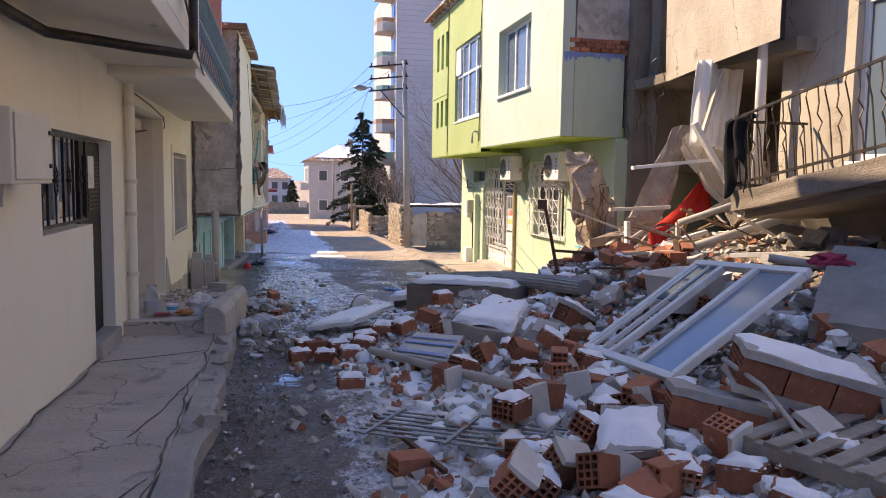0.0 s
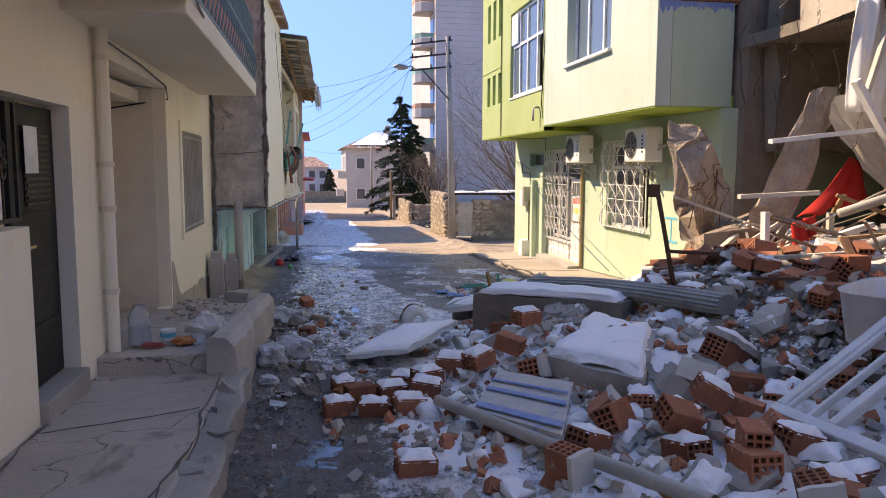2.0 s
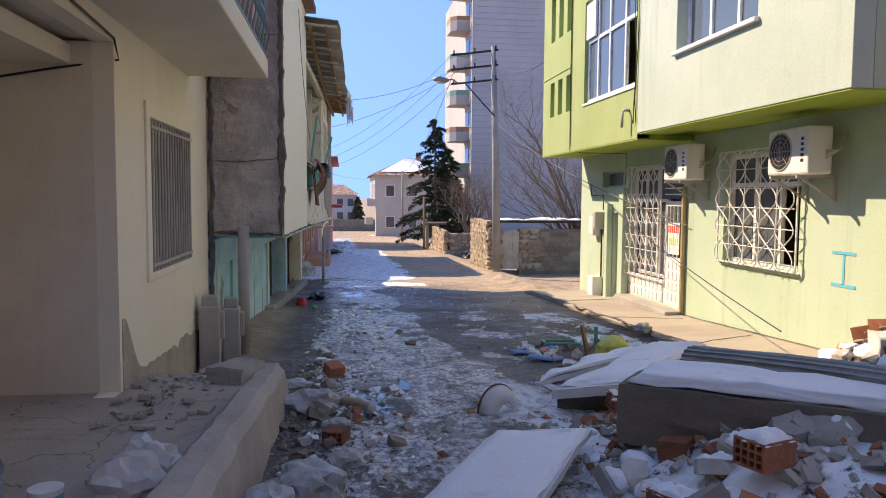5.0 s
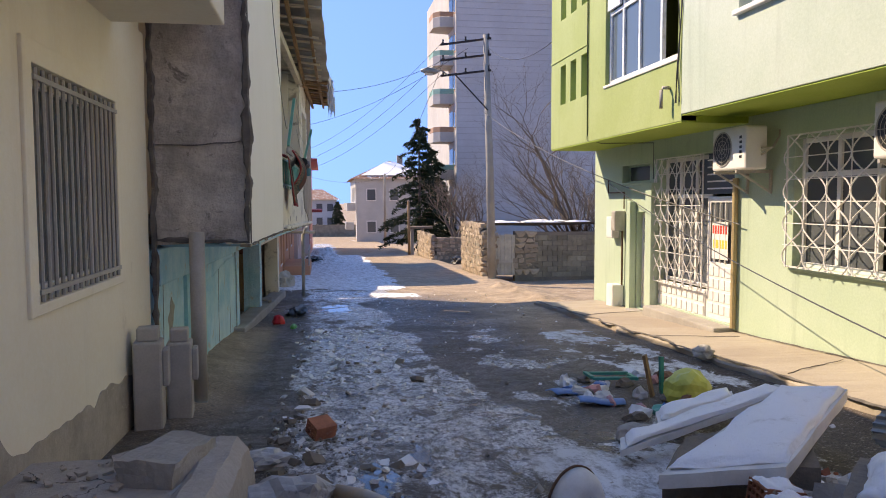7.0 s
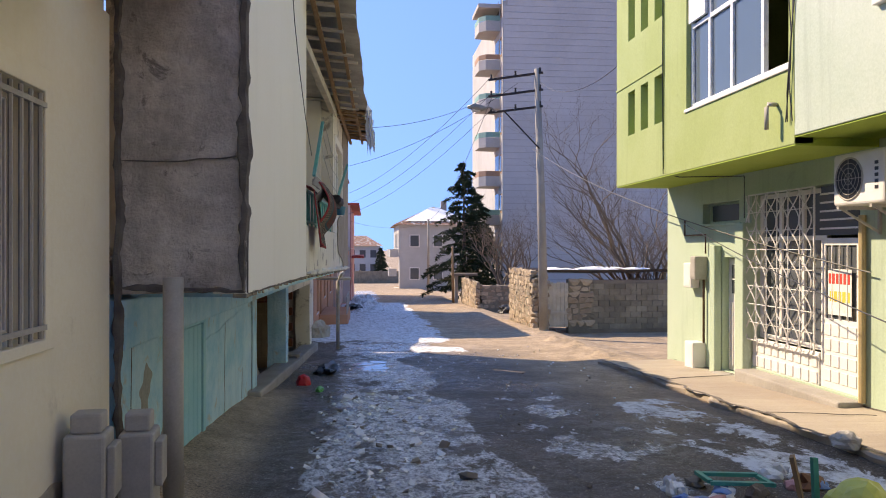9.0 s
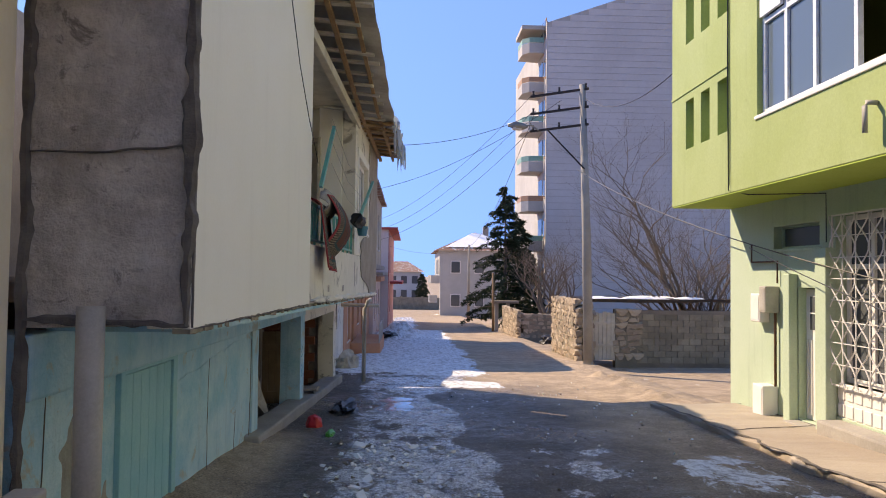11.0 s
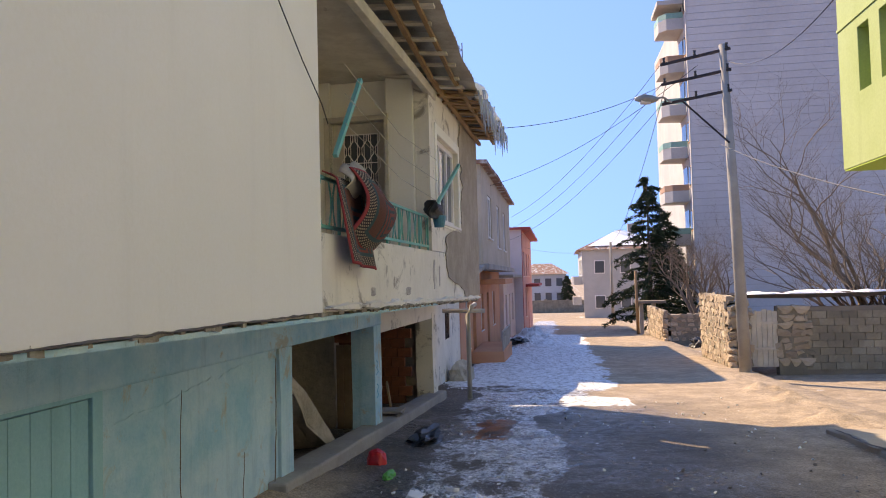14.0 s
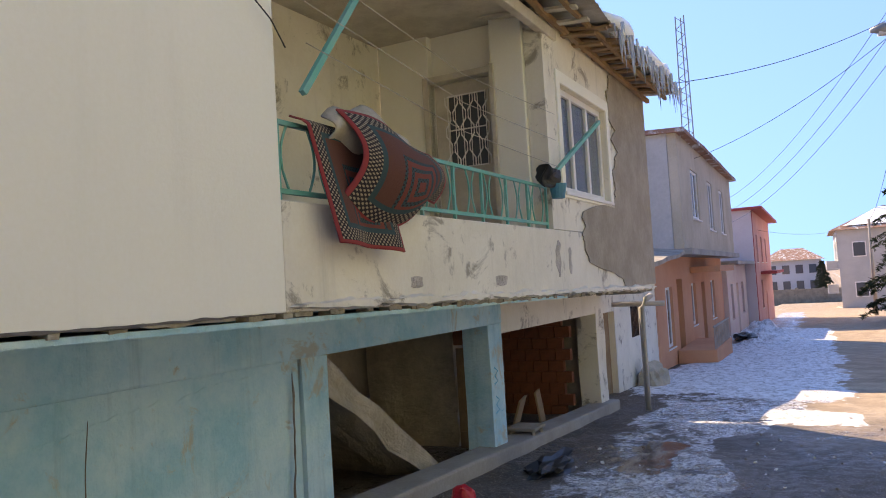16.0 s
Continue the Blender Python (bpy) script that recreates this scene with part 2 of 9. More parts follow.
WOOD_GREY = surface("weathered_grey_wood", (0.36, 0.32, 0.27), (0.26, 0.22, 0.18), 3, 60, 0.85, 0.5, (0.18, 0.15, 0.12), 0.3)
WOOD_PALE = surface("whitewashed_board", (0.62, 0.57, 0.48), (0.5, 0.45, 0.37), 3, 60, 0.85, 0.4, (0.35, 0.3, 0.24), 0.35)
WOOD_BROWN = surface("old_brown_wood", (0.34, 0.22, 0.12), (0.26, 0.16, 0.085), 4, 60, 0.8, 0.4, (0.16, 0.1, 0.06), 0.35)
WHITE_PAINT = surface("white_painted_metal", (0.80, 0.78, 0.75), (0.74, 0.71, 0.68), 2, 60, 0.5, 0.1, (0.5, 0.42, 0.34), 0.2)
PVC = plain("white_plastic_frame", (0.82, 0.83, 0.84), 0.35)
PVC_DIRTY = surface("dirty_white_plastic_frame", (0.74, 0.74, 0.73), (0.62, 0.62, 0.60), 3, 50, 0.45, 0.15, (0.42, 0.38, 0.33), 0.35)
IRON = plain("black_iron", (0.03, 0.028, 0.028), 0.5, 0.6, (0.10, 0.06, 0.04))
RUST = surface("rusty_steel", (0.16, 0.085, 0.05), (0.11, 0.06, 0.04), 6, 60, 0.8, 0.5, (0.25, 0.12, 0.06), 0.4, metal=0.3)
GALV = surface("galvanised_sheet", (0.36, 0.36, 0.34), (0.27, 0.26, 0.24), 2, 50, 0.55, 0.2, (0.22, 0.15, 0.1), 0.35, metal=0.6)
TURQ = plain("turquoise_enamel", (0.10, 0.42, 0.34), 0.45, 0.0, (0.2, 0.42, 0.36))
GREY_PVC = surface("grey_plastic_pipe", (0.46, 0.43, 0.385), (0.37, 0.345, 0.305), 2, 50, 0.55, 0.1, (0.34, 0.30, 0.26), 0.3)
GLASS = glass_mat("window_glass")
GLASS_DARK = glass_mat("dark_window_glass", (0.10, 0.11, 0.12), 0.05, 0.0)
BLACK = plain("black_plastic", (0.02, 0.02, 0.022), 0.4)
# plaster coloured dark in place of the shade behind the collapse
SHADED_PLASTER = surface("shade_darkened_plaster", (0.20, 0.17, 0.14), (0.14, 0.12, 0.10), 1, 20, 0.95, 0.4)
TOWER = surface("pale_grey_cladding", (0.60, 0.60, 0.60), (0.53, 0.53, 0.53), 0.25, 8, 0.7, 0.1, (0.50, 0.49, 0.48), 0.3)
TOWER_WHITE = surface("white_facade_paint", (0.50, 0.49, 0.47), (0.43, 0.42, 0.405), 0.4, 10, 0.8, 0.1)
TILE_RED = surface("clay_roof_tile", (0.32, 0.18, 0.13), (0.25, 0.14, 0.10), 1.2, 30, 0.9, 0.5, (0.62, 0.62, 0.62), 0.75)
ORANGE = surface("faded_orange_paint", (0.66, 0.33, 0.19), (0.6, 0.28, 0.16), 0.6, 30, 0.85, 0.3, (0.62, 0.46, 0.36), 0.3, 0.15)
PINK = surface("pink_paint", (0.68, 0.36, 0.32), (0.62, 0.31, 0.28), 0.6, 30, 0.85, 0.3, (0.64, 0.46, 0.40), 0.3, 0.15)
RED_PAINT = plain("red_trim_paint", (0.45, 0.06, 0.05), 0.6)
ROAD_STONE = surface("field_stone", (0.47, 0.38, 0.28), (0.35, 0.27, 0.195), 2, 30, 0.95, 0.8, (0.26, 0.22, 0.18), 0.35, per_piece=0.25, dist=0.03)
BLOCKWORK = surface("concrete_block", (0.34, 0.295, 0.22), (0.24, 0.205, 0.155), 1.5, 30, 0.95, 0.9, (0.14, 0.125, 0.10), 0.5, per_piece=0.2, dist=0.03)
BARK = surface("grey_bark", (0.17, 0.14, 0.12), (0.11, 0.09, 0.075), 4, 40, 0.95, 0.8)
# lighter copy of the bark, sunlight on the bare trees put into its colour
BARK_PALE = surface("sun_lightened_bark", (0.25, 0.20, 0.16), (0.17, 0.135, 0.105), 4, 40, 0.95, 0.8)
NEEDLE = surface("conifer_foliage", (0.045, 0.065, 0.03), (0.03, 0.045, 0.022), 2, 20, 0.9, 0.0)


def snow_mat():
    mt, nt, bs = node_mat("old_snow")
    d = ramp(nt, tex(nt, 3.5, 10, 0.75), 0.55, 0.8)
    col = mix(nt, d, (0.92, 0.92, 0.93), (0.55, 0.52, 0.49))
    col = mix(nt, ramp(nt, tex(nt, 38, 4, 0.8), 0.66, 0.72), col, (0.22, 0.19, 0.17))
    nt.links.new(col, bs.inputs["Base Color"])
    bs.inputs["Roughness"].default_value = 0.6
    bs.inputs["Subsurface Weight"].default_value = 0.15
    bs.inputs["Subsurface Radius"].default_value = (0.02, 0.02, 0.025)
    bump(nt, bs, tex(nt, 25, 8, 0.7), 0.5, 0.02)
    return mt


def ground_mat():
    """Street: brown mud and wet asphalt, dry dust, trodden ice and old snow, by the mesh's own cover layers."""
    mt, nt, bs = node_mat("icy_muddy_street")

    def layer(name):
        a = nt.nodes.new("ShaderNodeAttribute")
        a.attribute_name = name
        return a.outputs["Fac"]

    fine, mid = tex(nt, 45, 6, 0.75), tex(nt, 6, 10, 0.75)
    soil = mix(nt, mid, (0.045, 0.036, 0.03), (0.17, 0.13, 0.10))
    soil = mix(nt, ramp(nt, tex(nt, 70, 3, 0.6), 0.60, 0.68), soil, (0.36, 0.34, 0.32))
    dust = mix(nt, mid, (0.30, 0.22, 0.15), (0.48, 0.37, 0.265))
    col = mix(nt, layer("dry"), soil, dust)
    col = mix(nt, 0.7, col, mix(nt, ramp(nt, fine, 0.3, 0.7), (0.12, 0.12, 0.12), (0.88, 0.88, 0.88)), "OVERLAY")
    col = mix(nt, 0.4, col, mix(nt, ramp(nt, tex(nt, 1.7, 9, 0.75), 0.38, 0.62), (0.22, 0.22, 0.22), (0.74, 0.74, 0.74)), "OVERLAY")
    col = mix(nt, ramp(nt, tex(nt, 28, 3, 0.6), 0.62, 0.68), col, (0.42, 0.36, 0.30))
    col = mix(nt, ramp(nt, tex(nt, 19, 4, 0.7), 0.62, 0.70), col, (0.05, 0.042, 0.036))
    edge = nt.nodes.new("ShaderNodeMath")
    edge.operation = "MULTIPLY_ADD"
    edge.inputs[1].default_value, edge.inputs[2].default_value = 1.3, -0.65
    nt.links.new(tex(nt, 3.2, 12, 0.75, stretch=(1, 0.6, 1), distort=0.4), edge.inputs[0])

    def cover(name, a, b):
        s = nt.nodes.new("ShaderNodeMath")
        s.operation = "ADD"
        nt.links.new(layer(name), s.inputs[0])
        nt.links.new(edge.outputs[0], s.inputs[1])
        return ramp(nt, s.outputs[0], a, b)

    ice = cover("ice", 0.44, 0.54)
    snow = cover("snow", 0.46, 0.54)
    grit = tex(nt, 22, 10, 0.8, stretch=(1, 0.55, 1))
    ice_col = mix(nt, ramp(nt, grit, 0.40, 0.56), (0.17, 0.18, 0.21), (0.86, 0.88, 0.92))
    thin = ramp(nt, tex(nt, 2.3, 11, 0.8, stretch=(1, 0.7, 1), distort=0.8), 0.50, 0.60)
    ice_col = mix(nt, thin, ice_col, (0.13, 0.125, 0.125))
    col = mix(nt, ice, col, ice_col)
    snow_col = mix(nt, ramp(nt, tex(nt, 7, 12, 0.82, stretch=(1, 0.6, 1)), 0.44, 0.62), (0.84, 0.86, 0.89), (0.34, 0.325, 0.32))
    col = mix(nt, snow, col, snow_col)
    pool = cover("pool", 0.46, 0.56)
    col = mix(nt, pool, col, (0.05, 0.05, 0.055))
    nt.links.new(col, bs.inputs["Base Color"])
    wet = ramp(nt, layer("wet"), 0.0, 1.0, True)
    rg = mix(nt, wet, (0.9, 0.9, 0.9), mix(nt, ramp(nt, mid, 0.42, 0.58), (0.14, 0.14, 0.14), (0.55, 0.55, 0.55)))
    rg = mix(nt, ice, rg, mix(nt, ramp(nt, mid, 0.4, 0.6), (0.10, 0.10, 0.10), (0.42, 0.42, 0.42)))
    rg = mix(nt, snow, rg, (0.7, 0.7, 0.7))
    rg = mix(nt, pool, rg, (0.04, 0.04, 0.04))
    nt.links.new(rg, bs.inputs["Roughness"])
    h = mix(nt, 0.5, fine, mid)
    h = mix(nt, ice, h, grit)
    h = mix(nt, pool, h, mix(nt, 0.06, (0.5, 0.5, 0.5), mid))
    bump(nt, bs, h, 0.9, 0.035)
    return mt


SNOW = snow_mat()
GROUND = ground_mat()

# ---------------------------------------------------------------- ground: one sheet to the horizon
def lerp_list(stops):
    out = []
    for (a, step), (b, _) in zip(stops, stops[1:]):
        n = max(1, round((b - a) / step))
        out += [a + (b - a) * i / n for i in range(n)]
    return out + [stops[-1][0]]


def smooth(a, b, x):
    t = min(1, max(0, (x - a) / (b - a)))
    return t * t * (3 - 2 * t)


def band(x, a, b, soft):
    return smooth(a - soft, a + soft, x) * (1 - smooth(b - soft, b + soft, x))


def fbm(x, y, s, seed=0.0):
    return noise.fractal(Vector((x * s + seed, y * s - seed, seed)), 0.9, 2.1, 4)


GX = lerp_list([(-900, 150), (-150, 30), (-30, 4), (-6, 0.5), (-2.6, 0.085), (5.6, 0.4), (12, 4), (40, 30), (160, 150), (900, 150)])
GY = lerp_list([(-900, 150), (-150, 30), (-30, 4), (-6, 0.4), (2.5, 0.1), (31, 0.2), (60, 0.6), (90, 4), (170, 30), (320, 150), (2000, 150)])


def covers(x, y):
    """ice, snow, wet and dry cover of the street at x, y: 0 to 1."""
    n1, n2 = fbm(x, y, 0.45, 3.1), fbm(x, y, 1.3, 7.7)
    # trodden ice runs down the left half of the street, narrowing far off
    left = -0.35 + 0.25 * n1 - 0.7 * smooth(24, 40, y)
    right = 1.75 - 0.9 * smooth(14, 30, y) + 1.2 * band(y, 29, 46, 2.5) + 0.5 * n1
    ice = band(x, left, right, 0.35) * smooth(8.5, 12.0, y)
    ice = max(ice, 0.62 * band(x, 1.7, 3.4, 0.7) * band(y, 13, 23, 3.0) * (0.75 + 0.6 * n2))
    ice = max(ice, 0.72 * band(x, 0.2, 6.0, 0.5) * band(y, 2.6, 12.5, 2.0))
    ice *= 1 - 0.75 * band(x, -1.4, 0.25, 0.3) * band(y, 2, 9.5, 1.5)
    ice = min(0.56 + 0.14 * n1, ice * (0.88 + 0.32 * n2))
    snow = 0.75 * band(x, -1.6, 2.6, 0.6) * band(y, 31, 60, 2.0) + 0.25 * n1
    snow = max(snow * smooth(29, 33, y), 0.72 * band(x, 1.3, 3.6, 0.5) * band(y, 9.5, 14.5, 1.3) + 0.15 * n2 * band(y, 4, 16, 3))
    snow = max(snow, 0.50 * band(x, 3.3, 4.7, 0.3) * band(y, 15.5, 21.5, 1.2) + 0.25 * n2 * band(x, 3.2, 5, 0.3))
    snow = max(snow, 0.75 * band(x, 1.2, 2.6, 0.2) * band(y, 28.6, 30.3, 0.35))
    snow = max(snow, 0.70 * band(x, 0.6, 5.5, 0.6) * band(y, 2.5, 11, 1.2) + 0.15 * n2)
    snow *= 1 - smooth(58, 75, y) * 0.6
    wet = (1 - smooth(2.6, 4.5, x)) * smooth(-3, 2, y) * (1 - smooth(27, 33, y)) * (0.75 + 0.5 * n1)
    dry = max(smooth(2.4, 4.0, x + 0.5 * n1) * smooth(17, 22, y), smooth(26, 31, y) * smooth(1.2, 2.4, x + 0.4 * n1), smooth(50, 64, y))
    bank = band(x, -2.4, -0.95 + 0.2 * n1, 0.22) * band(y, 16.0, 22.8, 0.9)      # sandy bank along the turquoise wall
    dry, wet, ice = max(dry, 0.9 * bank), wet * (1 - bank), ice * (1 - bank)
    pool = 0.60 * band(x, 0.12 + 0.1 * n1, 0.85 + 0.2 * n1, 0.2) * band(y, 10.5, 15.5, 1.5) * (0.8 + 0.5 * n2)
    pool = max(pool, 0.62 * band(x, -0.1, 0.6, 0.15) * band(y, 24.6, 27.2, 0.5), 0.46 * band(x, -0.4, 0.4, 0.3) * band(y, 3.5, 10, 1.5) * (0.8 + 0.6 * n2), 0.42 * band(x, -0.7, 0.3, 0.3) * band(y, 18, 30, 2) * (0.8 + 0.6 * n1))
    if x > 6 or x < -3 or y > 90:
        dry, wet, ice, snow, pool = 0.9, 0, 0, 0.2 + 0.4 * n1, 0
    return ice, snow, max(0, min(1, wet)), dry, pool


def build_ground():
    nx, ny = len(GX), len(GY)
    verts, ices, snows, wets, drys, pools = [], [], [], [], [], []
    for y in GY:
        for x in GX:
            ice, snow, wet, dry, pool = covers(x, y)
            z = zg(y)
            if -3 < x < 6 and -6 < y < 90:
                z += 0.018 * fbm(x, y, 1.1) + 0.05 * max(0, min(1, snow) - 0.42) + 0.012 * ice + 0.012 * noise.noise(Vector((x * 7, y * 5, 1))) * max(ice, snow)
                z += 0.62 * math.exp(-((x + 0.1) / 0.95) ** 2 - ((y - 50.0) / 3.2) ** 2) * (1 + 0.8 * fbm(x, y, 2.2))
                z += 0.13 * (1 - smooth(-1.8, -0.85, x)) * band(y, 16.2, 22.6, 1.0)
                z += (0.16 * max(0, fbm(x, y, 1.4, 9.0)) + 0.05 * fbm(x, y, 5.0, 4.0)) * smooth(4.6, 5.6, x) * band(y, 26, 36, 1.5)
                z += 0.05 * smooth(4.2, 5.6, x) * smooth(24, 27, y)
            verts.append((x, y, z - (0.25 if x > 6.5 or x < -3.2 else 0)))
            ices.append(ice), snows.append(snow), wets.append(wet), drys.append(dry), pools.append(pool)
    faces = [(j * nx + i, j * nx + i + 1, (j + 1) * nx + i + 1, (j + 1) * nx + i) for j in range(ny - 1) for i in range(nx - 1)]
    me = bpy.data.meshes.new("ground")
    me.from_pydata(verts, [], faces)
    for f in me.polygons:
        f.use_smooth = True
    for name, vals in (("ice", ices), ("snow", snows), ("wet", wets), ("dry", drys), ("pool", pools)):
        me.attributes.new(name, "FLOAT", "POINT").data.foreach_set("value", vals)
    me.materials.append(GROUND)
    return tagged(new("ground", me), "sloping muddy street with trodden ice and old snow", "ground", kind="structure")


build_ground()


def strip(name, x0, x1, y0, y1, top, drop, mat, label, wobble=0.0, step=0.25, x_in=None):
    """A raised strip along the street whose top falls with it; its kerb side (x1) is uneven."""
    bm = bmesh.new()
    n = round((y1 - y0) / step)
    rows = []
    for i in range(n + 1):
        y = y0 + (y1 - y0) * i / n
        w = wobble * noise.noise(Vector((y * 1.7, x0, 2)))
        w2 = wobble * 0.4 * noise.noise(Vector((y * 5.1, x0, 5)))
        z = top(y)
        rows.append([bm.verts.new(c) for c in ((x0, y, z), (x1 + w + w2 - 0.03 * (1 if x1 > x0 else -1), y, z + w2 * 0.5), (x1 + w + w2, y, z - 0.03), (x1 + w * 0.7, y, z - drop), (x0, y, z - drop))])
    for a, b in zip(rows, rows[1:]):
        for k in range(5):
            bm.faces.new((a[k], b[k], b[(k + 1) % 5], a[(k + 1) % 5]))
    bm.faces.new(rows[0])
    bm.faces.new(rows[-1])
    bmesh.ops.subdivide_edges(bm, edges=bm.edges[:], cuts=3, use_grid_fill=True)
    rough_up(bm, 0.012, 3.5, x0)
    rough_up(bm, 0.008, 11, x1)
    ob = part(name, bm, mat)
    return tagged(ob, label, "pavement", kind="structure")


strip("pavement", -1.80, -0.70, -5, 9.12, lambda y: 0.04 - 0.021 * y - 0.004 * math.sin(y * 2.3), 0.35, PAVE, "cracked grey concrete pavement along the cream house", 0.05)
strip("kerb", -0.695, -0.50, -5, 9.3, lambda y: 0.03 - 0.0225 * y, 0.35, CONC, "broken concrete kerb with a mud-stained edge", 0.07)
strip("pavement", 6.5, 4.85, 12.0, 25.6, lambda y: 0.09 + zg(y), 0.3, PAVE_SUN, "dusty concrete pavement in front of the green house", 0.12)

# ---------------------------------------------------------------- cream house with the balcony
house_a = thing("house", (0, 0, 0), "cream stucco house with an overhanging upper floor and iron-barred window", "house")
bm = bmesh.new()
panel(bm, -5, 16.45, -1.3, 2.9, 0.16, [(6.22, 7.80, 1.22, 2.06), (7.80, 8.72, 0.02, 2.06), (9.62, 12.5, -0.18, 2.58), (13.5, 15.3, 0.67, 2.1)], pose(-1.76, 0, 0))
part("wall", bm, YELLOW, house_a)
bm = bmesh.new()   # inner leaf closes the window and door recess
panel(bm, -5, 9.3, -1.3, 2.9, 0.14, [(6.3, 7.74, 1.3, 2.0), (7.86, 8.66, 0.06, 2.0)], pose(-1.925, 0, 0))
panel(bm, 12.75, 16.45, -1.3, 2.9, 0.14, [(13.55, 15.25, 0.72, 2.05)], pose(-1.925, 0, 0))
part("inner_wall", bm, YELLOW_DIRTY, house_a)
for nm, dims in (("niche_side", (-3.2, -1.925, 9.42, 9.615, -0.6, 2.6)), ("niche_side", (-3.2, -1.765, 12.503, 12.72, -0.6, 2.578)),
                 ("niche_back", (-3.3, -3.1, 9.62, 12.5, -0.6, 2.6)), ("niche_ceiling", (-3.2, -1.925, 9.3, 12.7, 2.605, 2.75))):
    bm = bmesh.new()   # entrance niche
    box(bm, *dims)
    part(nm, bm, YELLOW_DIRTY, house_a, "dirty cream plaster of the entrance niche")
bm = bmesh.new()
box(bm, -6, -2.08, -5, 16.4, 2.4, 2.55)
box(bm, -6, -5.85, -5, 16.4, -1, 6)
box(bm, -6, -1.8, -5.2, -5, -1, 6)
part("floor_slab", bm, SOFFIT, house_a)
bm = bmesh.new()
box(bm, -1.9, -0.82, -5, 8.62, 2.86, 3.02)
part("soffit", bm, SOFFIT, house_a, bevel=0.01)
bm = bmesh.new()
vs = box(bm, -1.9, -0.86, 8.625, 15.35, 2.76, 2.98)
part("balcony_slab", bm, SOFFIT, house_a, "stained concrete balcony slab", bevel=0.015)
bm = bmesh.new()
panel(bm, -5, 8.6, 3.02, 6.2, 0.2, [], pose(-0.82, 0, 0))
box(bm, -1.8, -1.025, 8.4, 8.6, 3.02, 6.2)
panel(bm, 8.6, 16.45, 2.9, 6.2, 0.2, [(10.2, 11.2, 3.0, 5.0), (12.5, 14.0, 3.9, 5.0)], pose(-1.8, 0, 0))
part("upper_wall", bm, YELLOW, house_a)
bm = bmesh.new()   # unseen block over the near half, added to keep sun off the rubble
panel(bm, -5, 12.0, 6.36, 8.2, 0.2, [], pose(-0.82, 0, 0))
box(bm, -6, -0.82, 12.0, 12.2, 6.36, 8.2)
box(bm, -6.2, -0.6, -5.3, 12.4, 8.2, 8.35)
part("added_shade_block", bm, YELLOW, house_a)
bm = bmesh.new()
box(bm, -6.2, -0.5, -5.3, 16.4, 6.2, 6.35)
part("roof", bm, CONC, house_a)
bm = bmesh.new()
box(bm, -1.75, -1.1, 15.9, 16.2, 2.98, 5.9)
part("pink_partition", bm, PINK, house_a, "faded pink partition wall")

# ---------------------------------------------------------------- house with the rug on the balcony
house_b = thing("house", (-0.79, 16.5, 0), "two-storey house, white and turquoise plaster, with an open balcony", "house", rz=-1.72)


bm = bmesh.new()
box(bm, -0.95, -0.003, -0.005, 0.26, 0.86, 4.75)
rough_up(bm, 0.02, 2.0, 1.0, 5)
for v in bm.verts:
    v.co.x = min(v.co.x, -0.006)
part("side_wall", bm, RENDER_GREY, house_b, "rough grey cement render")
bm = bmesh.new()
panel(bm, 0.02, 4.08, 0.85, 4.75, 0.25, [], None, lambda p: Vector((p.x, p.y, p.z - (0.005 * p.y if p.z < 1.2 else 0))))
part("front_wall", bm, WHITE_WALL, house_b, bevel=0.01)
bm = bmesh.new()
panel(bm, 4.085, 13.6, 0.83, 1.50, 0.2, [], None, lambda p: Vector((p.x - 0.004, p.y, p.z - (0.018 * (p.y - 4) if p.z < 1.2 else 0))))
part("parapet", bm, PEELED, house_b, "whitewashed parapet with peeling patches", bevel=0.012)
bm = bmesh.new()
panel(bm, 8.75, 13.6, 1.505, 4.1, 0.22, [(9.25, 11.2, 1.98, 3.3)], pose(-0.006, 0, 0))
part("pier_wall", bm, PEELED, house_b)
bm = bmesh.new()  # balcony back and sides
panel(bm, 3.9, 8.78, 0.8, 4.3, 0.2, [(4.6, 5.6, 0.9, 3.0)], pose(-2.26, 0, 0))
part("balcony_back_wall", bm, PEELED, house_b)
bm = bmesh.new()
box(bm, -2.26, -0.26, 3.83, 4.07, 0.97, 4.3)
part("balcony_side_wall", bm, WHITE_WALL, house_b)
bm = bmesh.new()
box(bm, -2.255, -1.52, 8.76, 8.95, 0.75, 4.1)
box(bm, -1.52, -0.64, 8.86, 9.05, 3.45, 4.1)
box(bm, -0.64, -0.235, 8.70, 8.95, 0.75, 4.1)
part("balcony_far_wall", bm, WHITE_WALL, house_b, bevel=0.01)
bm = bmesh.new()
box(bm, -2.3, -0.2, 4.05, 8.9, 4.06, 4.12)
part("balcony_ceiling", bm, WOOD_PALE, house_b)
bm = bmesh.new()
box(bm, -4.3, -0.26, 0.28, 4.08, 0.98, 1.1)
for v in box(bm, -4.3, -0.21, 4.09, 13.39, 0.845, 0.95):
    v.co.z -= 0.018 * (v.co.y - 4)
box(bm, -4.5, -4.3, 0, 13.6, -1.8, 4.7)
box(bm, -4.5, -0.2, 13.4, 13.6, 0.6, 4.1)
part("floor_slab", bm, CONC, house_b)
bm = bmesh.new()
for v in box(bm, -0.93, -0.012, 0.262, 9.1, 0.815, 0.846):
    v.co.z -= 0.005 * min(v.co.y, 4.0) + 0.018 * max(0, v.co.y - 4)
part("soffit", bm, BLUE_WALL, house_b)
